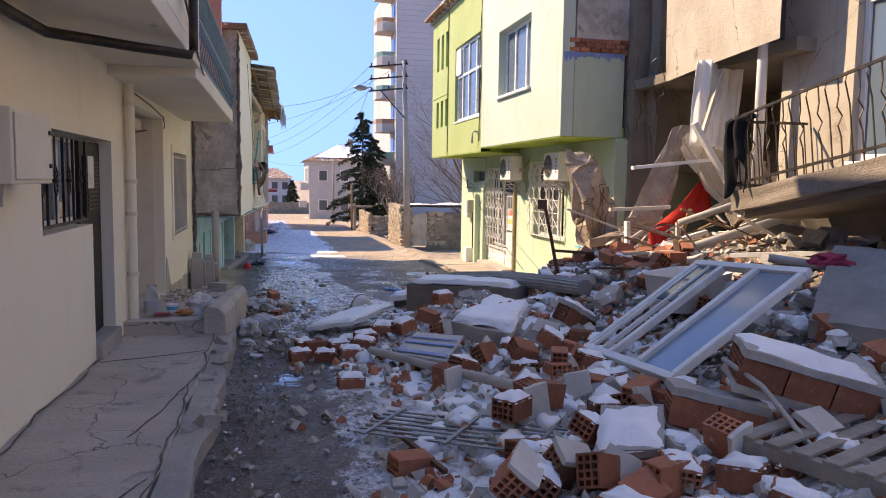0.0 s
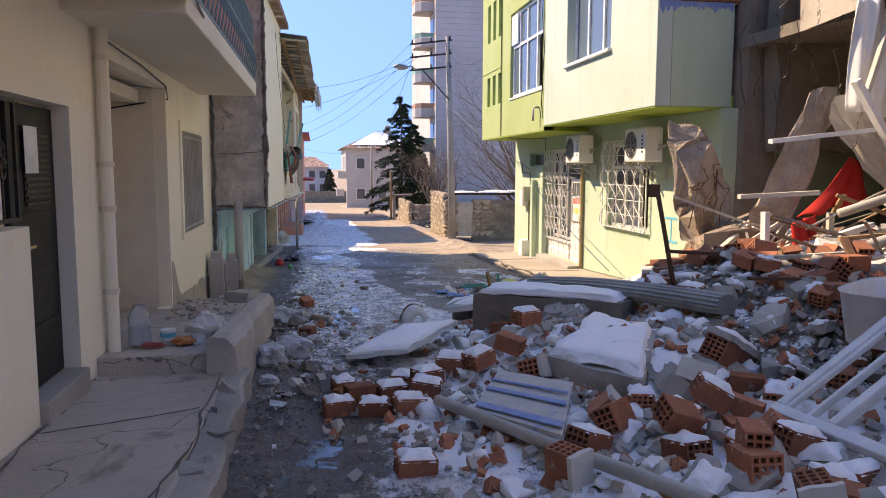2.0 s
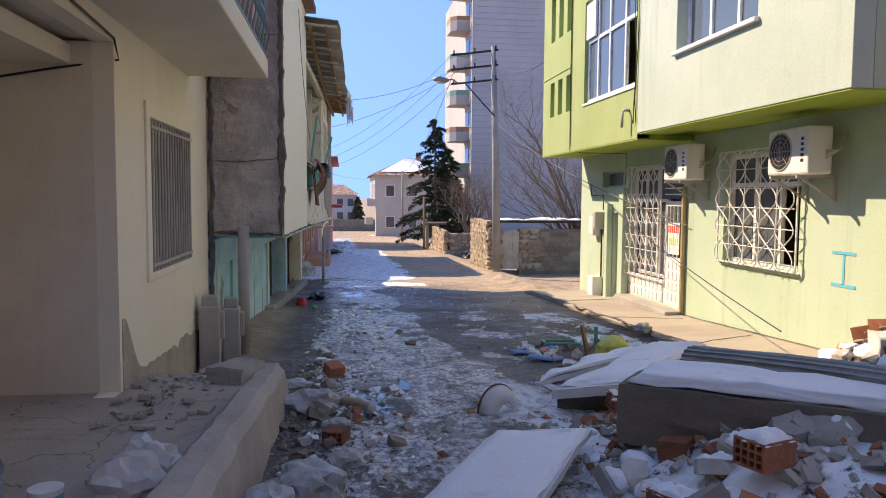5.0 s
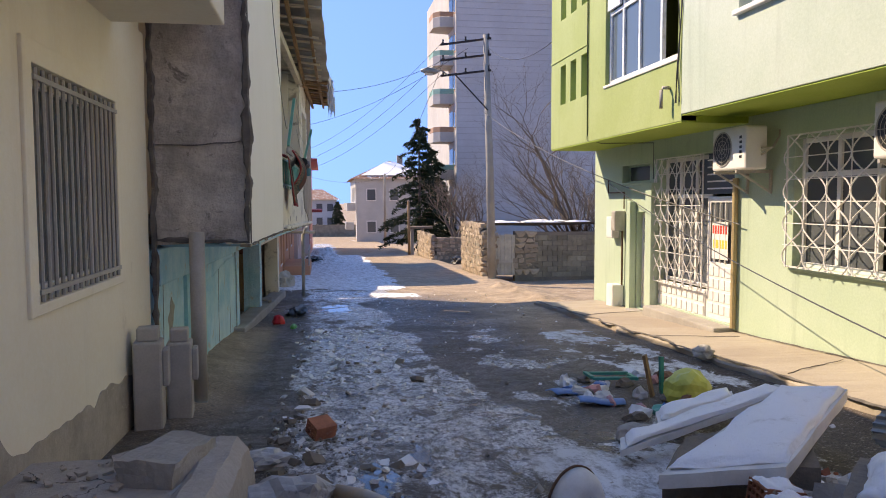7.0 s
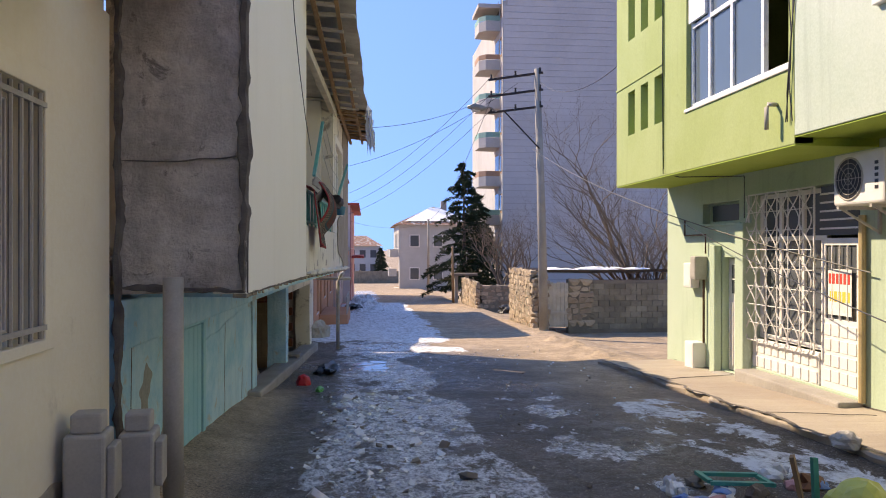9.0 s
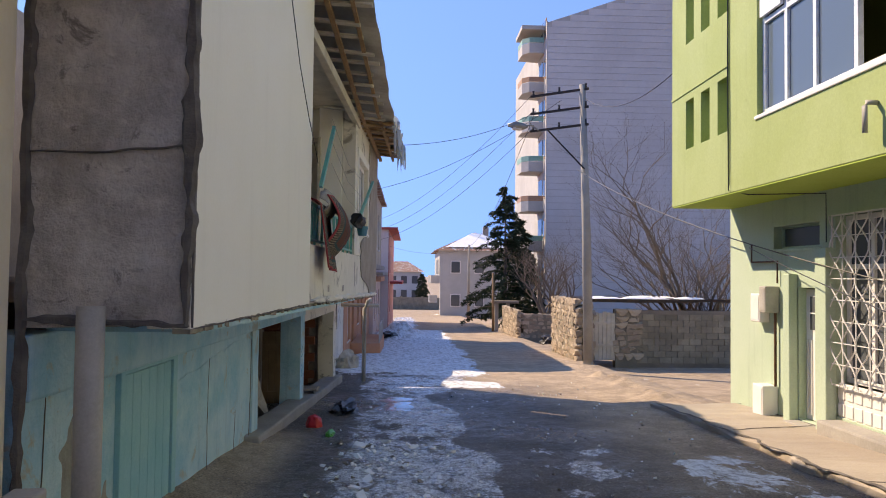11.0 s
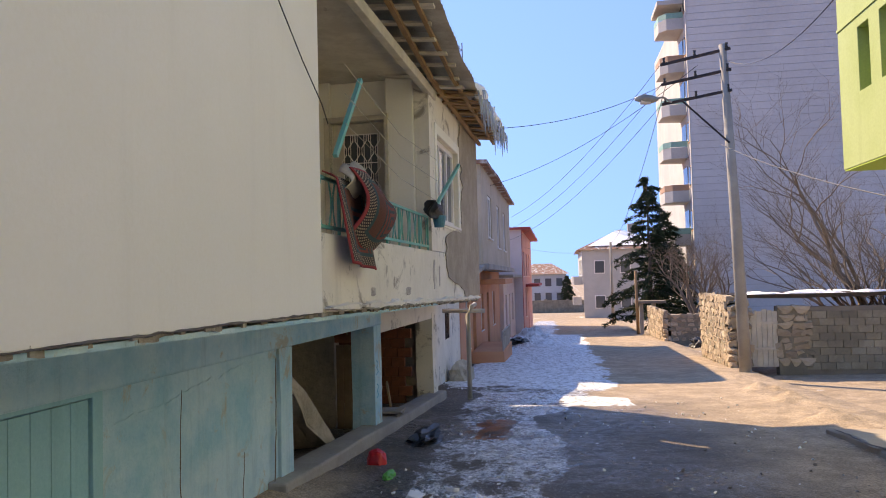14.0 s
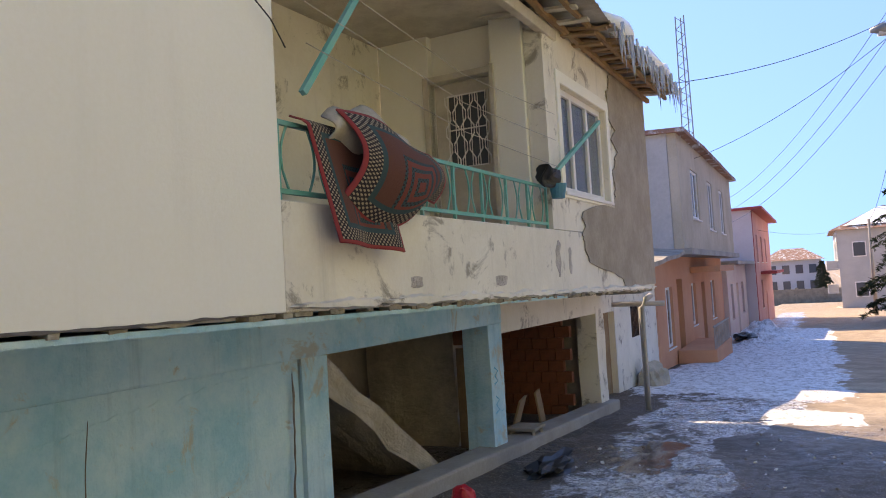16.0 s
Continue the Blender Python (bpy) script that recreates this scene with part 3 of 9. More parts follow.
# ground floor: turquoise wall, columns and beam
bm = bmesh.new()
panel(bm, 0.0, 5.27, -1.6, 0.52, 0.2, [], pose(-0.93, 0, 0))
part("lower_wall", bm, BLUE_WALL, house_b, "turquoise limewashed wall, flaking")
bm = bmesh.new()
box(bm, -1.25, -0.88, 0.0, 9.1, 0.43, 0.81)
part("beam", bm, BLUE_WALL, house_b, bevel=0.02)
bm = bmesh.new()
box(bm, -1.2, -0.9, 9.105, 13.45, 0.30, 0.72)
part("beam", bm, PEELED, house_b, bevel=0.02)
for v0, v1, mt in ((5.28, 5.60, BLUE_WALL), (8.72, 9.1, BLUE_WALL), (13.0, 13.45, PEELED)):
    bm = bmesh.new()
    box(bm, -1.24, -0.895, v0, v1, -1.75, 0.43)
    rough_up(bm, 0.015, 2.0, v0, 3)
    part("column", bm, mt, house_b)
bm = bmesh.new()
for v in box(bm, -1.12, -0.74, 5.0, 13.6, -0.5, 0.16):
    v.co.z += zg(16.5 + v.co.y)
bmesh.ops.subdivide_edges(bm, edges=bm.edges[:], cuts=8, use_grid_fill=True)
rough_up(bm, 0.02, 2, 1.0)
part("low_kerb", bm, CONC, house_b, bevel=0.03)
# ragged broken edge under the upper floor
bm = bmesh.new()
rng_e = random.Random(5)
v = 0.03
while v < 13.55:
    w = rng_e.uniform(0.05, 0.16)
    drop = 0.005 * v if v < 4.08 else 0.005 * 4 + 0.018 * (v - 4)
    h = rng_e.uniform(0.006, 0.035)
    cbox(bm, -0.052 + rng_e.uniform(-0.008, 0.006), v + w / 2, 0.846 - drop - h * 0.2, 0.10, w * 1.08, h + 0.012)
    v += w + (rng_e.uniform(0.03, 0.3) if rng_e.random() < 0.45 else 0)
rough_up(bm, 0.014, 9, 2.0, 2)
part("broken_edge", bm, surface("crumbled_edge", (0.46, 0.42, 0.34), (0.26, 0.23, 0.18), 5, 30, 0.95, 0.9, (0.16, 0.14, 0.11), 0.5, dist=0.03), house_b, "crumbled plaster edge")["kind"] = "stuff"
bm = bmesh.new()   # flaking coat on the lower wall, its upper rim uneven
top, low = [], []
for k in range(113):
    v = 2.5 + 2.76 * k / 112
    z = 0.20 + 0.16 * smooth(2.6, 4.6, v) + 0.05 * noise.noise(Vector((v * 2.3, 1, 0))) + 0.03 * noise.noise(Vector((v * 9, 4, 0)))
    top.append(bm.verts.new((-0.922, v, z)))
    low.append(bm.verts.new((-0.922, v, -1.58)))
for k in range(112):
    bm.faces.new((low[k], low[k + 1], top[k + 1], top[k]))
coat = part("plaster_coat", bm, BLUE_WALL, house_b)
md = coat.modifiers.new("thick", "SOLIDIFY")
md.thickness, md.offset = 0.035, 1
# mortar beads, joints, cracks and peeled places
DARK_MORTAR = surface("dark_mortar_bead", (0.20, 0.18, 0.16), (0.12, 0.105, 0.095), 5, 40, 0.95, 1.0, (0.30, 0.27, 0.24), 0.35, dist=0.03)
BARE_BLOCK = surface("bare_block_patch", (0.40, 0.40, 0.36), (0.31, 0.31, 0.28), 3, 30, 0.95, 0.9, (0.22, 0.2, 0.17), 0.4, dist=0.02)


def smear(name, p0, p1, across, out, wide, thick, seed, mat, label="", parent=house_b, sway=0.0, n=90):
    """A ragged raised bead from p0 to p1, its two rims uneven."""
    p0, p1, across, out = Vector(p0), Vector(p1), Vector(across), Vector(out)
    bm = bmesh.new()
    rows, ln = [], (p1 - p0).length
    for k in range(n + 1):
        q = ln * k / n
        end = min(1.0, 8 * k / n, 8 * (n - k) / n) ** 0.5
        c = p0.lerp(p1, k / n) + across * sway * (noise.noise(Vector((q * 1.1, seed, 1))) + 0.5 * noise.noise(Vector((q * 4, seed, 6))))
        a, b = [wide * end * max(0.12, 0.6 + 0.7 * noise.noise(Vector((q * 2.3, seed, j))) + 0.6 * noise.noise(Vector((q * 9, seed, j + 3)))) for j in (0.0, 8.0)]
        rows.append([bm.verts.new(v) for v in (c - across * a, c - across * a * 0.6 + out * thick, c + across * b * 0.6 + out * thick, c + across * b)])
    for r0, r1 in zip(rows, rows[1:]):
        for i in range(3):
            bm.faces.new((r0[i], r1[i], r1[i + 1], r0[i + 1]))
    return part(name, bm, mat, parent, label)


smear("corner_bead", (-0.015, 0.0, 0.86), (-0.015, 0.0, 4.7), (1, 0, 0), (0, -1, 0), 0.06, 0.035, 1.0, DARK_MORTAR, "dark ragged mortar at the corner")
smear("corner_bead", (0.0, 0.03, 0.86), (0.0, 0.03, 4.7), (0, 1, 0), (1, 0, 0), 0.035, 0.012, 2.0, DARK_MORTAR)
smear("wall_seam", (-0.93, -0.005, -0.9), (-0.93, -0.005, 4.4), (1, 0, 0), (0, -1, 0), 0.05, 0.035, 3.0, DARK_MORTAR, "dark seam between the houses")
smear("crumbled_rim", (-0.93, 0.0, 0.90), (0.0, 0.0, 0.87), (0, 0, 1), (0, -1, 0), 0.035, 0.04, 4.0, DARK_MORTAR)
for z, sd in ((1.84, 5.0), (3.45, 7.0)):
    smear("pour_joint", (-0.92, -0.004, z), (-0.02, -0.004, z + 0.04), (0, 0, 1), (0, -1, 0), 0.008, 0.028, sd, DARK_MORTAR, sway=0.06)
smear("peeled_edge", (0.0, 4.1, 0.865), (0.0, 9.2, 0.775), (0, 0, 1), (1, 0, 0), 0.055, 0.05, 11.0, PEELED, "peeled concrete lip under the parapet", n=160)
smear("peeled_edge", (0.0, 9.0, 0.78), (0.0, 13.5, 0.70), (0, 0, 1), (1, 0, 0), 0.06, 0.05, 12.0, PEELED, n=160)
for v0, z0, z1, w, sd in ((8.85, 0.95, 1.38, 0.10, 13.0), (9.25, 0.98, 1.30, 0.09, 14.0), (5.6, 0.93, 1.02, 0.16, 15.0), (7.2, 0.9, 1.0, 0.2, 16.0)):
    smear("cement_patch", (-0.002, v0, z0), (-0.002, v0, z1), (0, 1, 0), (1, 0, 0), w, 0.006, sd, RENDER_GREY)
smear("bare_patch", (-0.93, 0.55, -1.25), (-0.93, 0.62, 0.25), (0, 1, 0), (1, 0, 0), 0.20, 0.006, 21.0, BARE_BLOCK, "bare grey block where plaster fell", sway=0.05)
smear("bare_patch", (-0.93, 1.1, -1.4), (-0.93, 1.12, -0.3), (0, 1, 0), (1, 0, 0), 0.10, 0.006, 22.0, BARE_BLOCK, sway=0.05)
smear("crumbled_rim", (0.0, 0.05, 0.852), (0.0, 4.08, 0.832), (0, 0, 1), (1, 0, 0), 0.012, 0.010, 23.0, DARK_MORTAR, sway=0.008, n=200)
for v0, z0, z1, sd in ((0.22, -0.9, 0.5, 31.0), (3.35, -1.5, 0.3, 32.0), (5.1, -1.3, 0.35, 33.0), (4.4, -0.9, -0.4, 34.0)):
    smear("plaster_crack", (-0.886 if v0 > 2.5 else -0.928, v0, z0), (-0.886 if v0 > 2.5 else -0.928, v0 + 0.05, z1), (0, 1, 0), (1, 0, 0), 0.008 if v0 < 5 else 0.02, 0.004, sd, DARK_MORTAR, sway=0.05)
# basement room seen through the openings
bm = bmesh.new()
box(bm, -3.4, -3.2, 5.0, 13.4, -2, 0.7)
box(bm, -3.2, -0.95, 13.2, 13.4, -2, 0.7)
box(bm, -3.2, -1.26, 5.0, 5.25, -2, 0.5)
part("room_wall", bm, surface("stone_room_plaster", (0.46, 0.40, 0.31), (0.36, 0.31, 0.24), 1.2, 14, 0.95, 0.9, (0.2, 0.17, 0.13), 0.35, dist=0.05), house_b)
bm = bmesh.new()
box(bm, -3.3, -1.0, 5.0, 13.4, -1.9, -1.45)
part("room_floor", bm, CONC_DARK, house_b)
# roof over the white part, corrugated eave over the balcony
bm = bmesh.new()
box(bm, -4.8, 0.18, -0.15, 4.1, 4.75, 4.87)
part("roof", bm, TILE_RED, house_b)

# ---------------------------------------------------------------- green house
house_g = thing("house", (0, 0, 0), "two-storey lime and pale green house with projecting upper floor", "house")
bm = bmesh.new()
G_SLOTS = [(23.44 + 0.68 * k, 23.44 + 0.68 * k + 0.36, z0, z1) for k in range(3) for z0, z1 in ((3.43, 4.28), (5.3, 6.4))]
panel(bm, 19.36, 25.85, 2.47, 7.0, 0.25, [(19.5, 22.45, 3.46, 5.65)] + G_SLOTS, pose(5.28, 0, 0) @ Matrix.Scale(-1, 4, (1, 0, 0)))
part("upper_front", bm, LIME, house_g, "lime green painted render", bevel=0.008)
bm = bmesh.new()
panel(bm, 13.59, 19.355, 2.57, 7.0, 0.25, [(15.45, 17.82, 3.73, 5.28)], pose(5.274, 0, 0) @ Matrix.Scale(-1, 4, (1, 0, 0)))
part("upper_front", bm, MINT, house_g, "faded mint painted render", bevel=0.008)
bm = bmesh.new()
box(bm, 5.53, 6.55, 13.594, 13.80, 2.57, 4.15)
part("upper_side", bm, PALE_GREEN, house_g)
bm = bmesh.new()
box(bm, 5.50, 14, 25.6, 25.846, 2.47, 7.0)
part("upper_side", bm, LIME, house_g)
bm = bmesh.new()
box(bm, 5.29, 6.6, 13.61, 19.36, 2.55, 2.75)
box(bm, 5.29, 6.6, 19.36, 25.83, 2.45, 2.65)
part("soffit", bm, LIME_DARK, house_g)
bm = bmesh.new()
LOW_HOLES = [(16.08, 18.2, 0.35, 2.12), (19.72, 22.42, -0.72, 2.08), (22.76, 23.42, -0.95, 1.04), (22.83, 24.2, 1.65, 2.02)]
panel(bm, 13.5, 25.85, -1.6, 2.55, 0.3, LOW_HOLES, pose(6.38, 0, 0) @ Matrix.Scale(-1, 4, (1, 0, 0)))
part("lower_front", bm, PALE_GREEN, house_g, bevel=0.008)
bm = bmesh.new()
box(bm, 6.7, 14, 25.55, 25.8, -1.6, 2.5)
box(bm, 13.8, 14, 13.6, 25.8, -1.6, 7)
box(bm, 7.2, 14, 13.6, 13.8, -1.6, 7)
part("back_wall", bm, PALE_GREEN, house_g)
bm = bmesh.new()
box(bm, 6.9, 13.8, 13.8, 25.5, 2.5, 2.7)
box(bm, 5.2, 14.1, 13.5, 26, 7.0, 7.15)
part("slab", bm, CONC, house_g)

# ---------------------------------------------------------------- damaged beige house with the sagging balcony
house_d = thing("house", (0, 0, 0), "beige rendered house, partly collapsed, with a sagging balcony", "house")
bm = bmesh.new()
panel(bm, -4, 9.35, 1.5, 7.5, 0.25, [(5.7, 8.0, 2.0, 4.7)], pose(6.9, 0, 0) @ Matrix.Scale(-1, 4, (1, 0, 0)))
part("upper_wall", bm, BEIGE, house_d, "cracked beige render")
bm = bmesh.new()
box(bm, 7.16, 13, 9.1, 9.33, 1.5, 7.5)
box(bm, 12.8, 13, -4, 13.6, -1, 7.5)
box(bm, 6.9, 13, -4.2, -4, -1, 7.5)
part("side_wall", bm, BEIGE, house_d)
# lower wall set back and coloured dark, standing in for shade under the balcony
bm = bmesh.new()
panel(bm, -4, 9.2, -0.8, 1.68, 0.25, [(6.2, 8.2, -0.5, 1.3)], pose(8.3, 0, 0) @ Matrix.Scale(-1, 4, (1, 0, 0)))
part("lower_wall", bm, SHADED_PLASTER, house_d)
bm = bmesh.new()
box(bm, 6.95, 12.8, -4, 9.1, 1.52, 1.7)
box(bm, 6.6, 13.2, -4.2, 13.6, 7.5, 7.7)
part("slab", bm, CONC, house_d)

# ---------------------------------------------------------------- rubble mound
def heap(x, y):
    """Height of the rubble mound above the street."""
    e = smooth(0.1, 1.6, x - 0.25 * math.sin(y * 1.3) - 0.8 * smooth(9.2, 10.6, y)) * smooth(2.0, 3.4, y + 0.12 * x) * (1 - smooth(11.6, 13.6, y - 0.25 * (x - 3)))
    h = 0.10 + 0.16 * smooth(1.2, 3.0, x) + 0.55 * smooth(3.0, 5.2, x) + 0.55 * smooth(4.8, 7.0, x)
    h += 0.25 * band(x, 2.0, 6.0, 0.8) * band(y, 8.2, 11.5, 0.8)
    return e * (h + 0.10 * fbm(x, y, 1.6, 5.0)) - 0.03


def hz(x, y):
    return zg(y) + max(0.0, heap(x, y))


bm = bmesh.new()
xs = lerp_list([(0.0, 0.07), (9.0, 0.07)])
ys = lerp_list([(1.6, 0.07), (14.4, 0.07)])
grid = [[bm.verts.new((x, y, zg(y) + heap(x, y) + 0.035 * fbm(x, y, 5.0, 2.0) - 0.02)) for x in xs] for y in ys]
for a, b in zip(grid, grid[1:]):
    for i in range(len(xs) - 1):
        bm.faces.new((a[i], a[i + 1], b[i + 1], b[i]))
def heap_mat():
    mt, nt, bs = node_mat("snowy_rubble_ground")
    a, b = tex(nt, 1.1, 10, 0.7), tex(nt, 9, 8, 0.7)
    soil = mix(nt, ramp(nt, b, 0.35, 0.65), (0.05, 0.04, 0.032), (0.27, 0.215, 0.17))
    co = nt.nodes.new("ShaderNodeTexCoord")
    sp = nt.nodes.new("ShaderNodeSeparateXYZ")
    nt.links.new(co.outputs["Object"], sp.inputs[0])
    side = nt.nodes.new("ShaderNodeMapRange")
    side.inputs[1].default_value, side.inputs[2].default_value, side.inputs[3].default_value, side.inputs[4].default_value = 3.4, 5.6, 0.10, -0.30
    nt.links.new(sp.outputs[0], side.inputs[0])
    add = nt.nodes.new("ShaderNodeMath")
    nt.links.new(a, add.inputs[0]), nt.links.new(side.outputs[0], add.inputs[1])
    cover = ramp(nt, mix(nt, 0.35, add.outputs[0], b), 0.475, 0.53)
    snow = mix(nt, ramp(nt, tex(nt, 3, 9, 0.75), 0.55, 0.8), (0.90, 0.91, 0.93), (0.55, 0.52, 0.49))
    nt.links.new(mix(nt, cover, soil, snow), bs.inputs["Base Color"])
    bs.inputs["Roughness"].default_value = 0.8
    bump(nt, bs, mix(nt, 0.5, b, tex(nt, 40, 6, 0.7)), 0.8, 0.03)
    return mt


solo("rubble_mound", bm, heap_mat(), "mound of broken brick, plaster dust and old snow", "rubble", kind="stuff")

# ---------------------------------------------------------------- windows, grilles, doors: shared builders
def window(parent, x, face, y0, y1, z0, z1, cols, transom=None, mat=None, glass=None, w=0.06, deep=0.07, sill=0.0, sill_mat=None, open_cols=()):
    """A framed window in a wall along y; face is -1 or +1, the way that it looks along x."""
    mat, glass = mat or PVC, glass or GLASS
    bm = bmesh.new()
    cs = [y0] + list(cols) + [y1]
    rows = [z0, transom, z1] if transom else [z0, z1]
    gaps = []
    for i, (a, b) in enumerate(zip(cs, cs[1:])):
        for j, (p, q) in enumerate(zip(rows, rows[1:])):
            gaps.append((a + (w if i == 0 else w / 2), b - (w if i == len(cs) - 2 else w / 2), p + (w if j == 0 else w / 2), q - (w if j == len(rows) - 2 else w / 2)))
    panel(bm, y0, y1, z0, z1, deep, gaps, pose(x, 0, 0) @ Matrix.Scale(face, 4, (1, 0, 0)))
    win = part("window", bm, mat, parent, bevel=0.006)
    xm = x - face * deep * 0.6
    for i, (a, b) in enumerate(zip(cs, cs[1:])):
        for j, (p, q) in enumerate(zip(rows, rows[1:])):
            if (i, j) in open_cols:
                continue
            bm = bmesh.new()
            box(bm, xm - 0.004, xm + 0.004, a + w / 2 - 0.01, b - w / 2 + 0.01, p + w / 2 - 0.01, q - w / 2 + 0.01)
            ob = part("pane", bm, glass, win)
            ob.visible_shadow = False
    if sill:
        bm = bmesh.new()
        s0, s1 = sorted((x - face * 0.02, x + face * sill))
        box(bm, s0, s1, y0 - 0.06, y1 + 0.06, z0 - 0.05, z0 - 0.004)
        part("sill", bm, sill_mat or mat, win, bevel=0.01)
    return win


def ornate_grille(name, parent, x, face, y0, y1, z0, z1, nv, nh, mat, r=0.008, bulge=0.0, waves=True):
    """A welded grille of upright bars, cross bars and wavy flats that meet in ovals."""
    bm = bmesh.new()
    for z in (z0, z1):
        bar(bm, (x, y0, z), (x, y1, z), 0.022)
    for y in (y0, y1):
        bar(bm, (x, y, z0), (x, y, z1), 0.022)
    for i in range(1, nv):
        y = y0 + (y1 - y0) * i / nv
        tube(bm, [(x, y, z0), (x + face * bulge, y, z0 + 0.1), (x + face * bulge, y, z1 - 0.1), (x, y, z1)], r, 5)
    for j in range(1, nh):
        z = z0 + (z1 - z0) * j / nh
        tube(bm, [(x + face * bulge, y0, z), (x + face * bulge, y1, z)], r * 0.8, 5)
    if waves:
        for i in range(nv):
            yc = y0 + (y1 - y0) * (i + 0.5) / nv
            a = (y1 - y0) / nv * 0.5
            for s in (-1, 1):
                pts = []
                n = nh * 6
                for k in range(n + 1):
                    z = z0 + (z1 - z0) * k / n
                    pts.append((x + face * (bulge + 0.012), yc + s * a * math.sin(math.pi * (k / n) * nh / 1.5 + 0.6), z))
                tube(bm, pts, r * 1.1, 5)
    return part(name, bm, mat, parent)


def wavy_sheet(name, y0, y1, z0, z1, x, mat, parent, waves=7, amp=0.03, label=""):
    bm = bmesh.new()
    n = waves * 8
    rows = []
    for i in range(n + 1):
        y = y0 + (y1 - y0) * i / n
        dx = amp * math.sin(2 * math.pi * waves * i / n) + amp * 0.5 * noise.noise(Vector((y * 3, 0, 0)))
        rows.append((bm.verts.new((x + dx, y, z0)), bm.verts.new((x + dx * 0.7, y, (z0 + z1) / 2)), bm.verts.new((x + dx * 0.4, y, z1))))
    for a, b in zip(rows, rows[1:]):
        for k in range(2):
            bm.faces.new((a[k], b[k], b[k + 1], a[k + 1]))
    ob = part(name, bm, mat, parent, label, smooth=True)
    md = ob.modifiers.new("thick", "SOLIDIFY")
    md.thickness = 0.004
    return ob


CURTAIN = surface("thin_grey_curtain", (0.42, 0.41, 0.39), (0.34, 0.33, 0.32), 2, 60, 0.95, 0.1)

# ---------------------------------------------------------------- green house: openings
w1 = window(house_g, 5.36, -1, 19.5, 22.45, 3.46, 5.65, [20.25, 21.1, 21.8], 4.78, open_cols=((0, 0),), w=0.075)
bm = bmesh.new()
box(bm, 5.30, 5.345, 21.83, 22.41, 4.83, 5.58)
part("blind_panel", bm, PVC, w1)
bm = bmesh.new()
box(bm, 5.255, 5.50, 19.45, 22.5, 3.40, 3.455)
part("sill", bm, WHITE_PAINT, w1, bevel=0.01)
bm = bmesh.new()
box(bm, 5.75, 6.1, 19.55, 19.95, 3.75, 4.5)
part("boiler", bm, WHITE_PAINT, w1, "white wall boiler", bevel=0.03)
w2 = window(house_g, 5.45, -1, 15.45, 17.82, 3.73, 5.28, [16.25, 17.05], None, w=0.07)
bm = bmesh.new()
box(bm, 5.20, 5.52, 15.40, 17.87, 3.66, 3.725)
part("sill", bm, WHITE_PAINT, w2, bevel=0.012)
wavy_sheet("curtain", 15.55, 17.7, 3.75, 5.25, 5.75, CURTAIN, w2, 11, 0.04)
bm = bmesh.new()
for z0, z1 in ((3.43, 4.28), (5.3, 6.4)):
    for k in range(3):
        y = 23.44 + 0.68 * k
        box(bm, 5.49, 5.56, y - 0.01, y + 0.37, z0 - 0.01, z1 + 0.01)
part("slot_backing", bm, LIME_DARK, house_g)
bm = bmesh.new()
box(bm, 5.262, 5.282, 23.36, 23.40, 2.6, 7.0)
box(bm, 5.262, 5.282, 23.36, 25.85, 4.42, 4.46)
part("raised_band", bm, LIME, house_g, bevel=0.006)
# lower window with its grille
wl = window(house_g, 6.50, -1, 16.08, 18.2, 0.35, 2.12, [16.75, 17.45], 1.62, WHITE_PAINT, GLASS_DARK, w=0.07, sill=0.16, sill_mat=PALE_GREEN, open_cols=((0, 0),))
ornate_grille("window_grille", wl, 6.30, -1, 16.02, 18.24, 0.36, 2.16, 5, 6, WHITE_PAINT, 0.009, 0.04)
# shop front: grille over glazed panel, white door
front = window(house_g, 6.52, -1, 20.62, 22.40, -0.25, 2.06, [21.2, 21.8], 1.35, WHITE_PAINT, GLASS_DARK, w=0.07)
ornate_grille("door_grille", front, 6.33, -1, 20.62, 22.42, -0.28, 2.06, 6, 8, WHITE_PAINT, 0.009, 0.03)
bm = bmesh.new()
box(bm, 6.40, 6.46, 20.62, 22.40, -0.74, -0.26)
for i in range(9):
    for j in range(2):
        cbox(bm, 6.395, 20.72 + 0.2 * i, -0.62 + 0.23 * j, 0.02, 0.15, 0.17)
part("apron_panel", bm, WHITE_PAINT, front, "white embossed metal apron", bevel=0.008)
door = thing("door", (6.42, 19.74, -0.74), "white embossed metal door with a barred glazed upper half", "door", kind="structure")
door.parent = house_g
bm = bmesh.new()
panel(bm, 0, 0.86, 0.02, 2.08, 0.05, [(0.1, 0.76, 0.98, 1.98)], Matrix.Identity(4) @ Matrix.Scale(-1, 4, (1, 0, 0)))
for i in range(4):
    for j in range(4):
        cbox(bm, -0.004, 0.16 + 0.18 * i, 0.2 + 0.21 * j, 0.016, 0.14, 0.16)
part("leaf", bm, WHITE_PAINT, door, bevel=0.006)
bm = bmesh.new()
box(bm, 0.025, 0.033, 0.08, 0.78, 0.96, 2.0)
part("pane", bm, GLASS_DARK, door)
bm = bmesh.new()
for i in range(1, 4):
    tube(bm, [(-0.01, 0.1 + 0.165 * i, 0.98), (-0.01, 0.1 + 0.165 * i, 1.98)], 0.012, 6)
part("bars", bm, WHITE_PAINT, door)
bm = bmesh.new()
box(bm, 0.0, 0.05, 0.0, 0.86, 2.12, 2.80)
part("transom_panel", bm, GLASS_DARK, door)
bm = bmesh.new()
for i in range(5):
    box(bm, -0.02, 0.0, 0.0, 0.86, 2.2 + 0.12 * i, 2.225 + 0.12 * i)
part("transom_bars", bm, WHITE_PAINT, door)
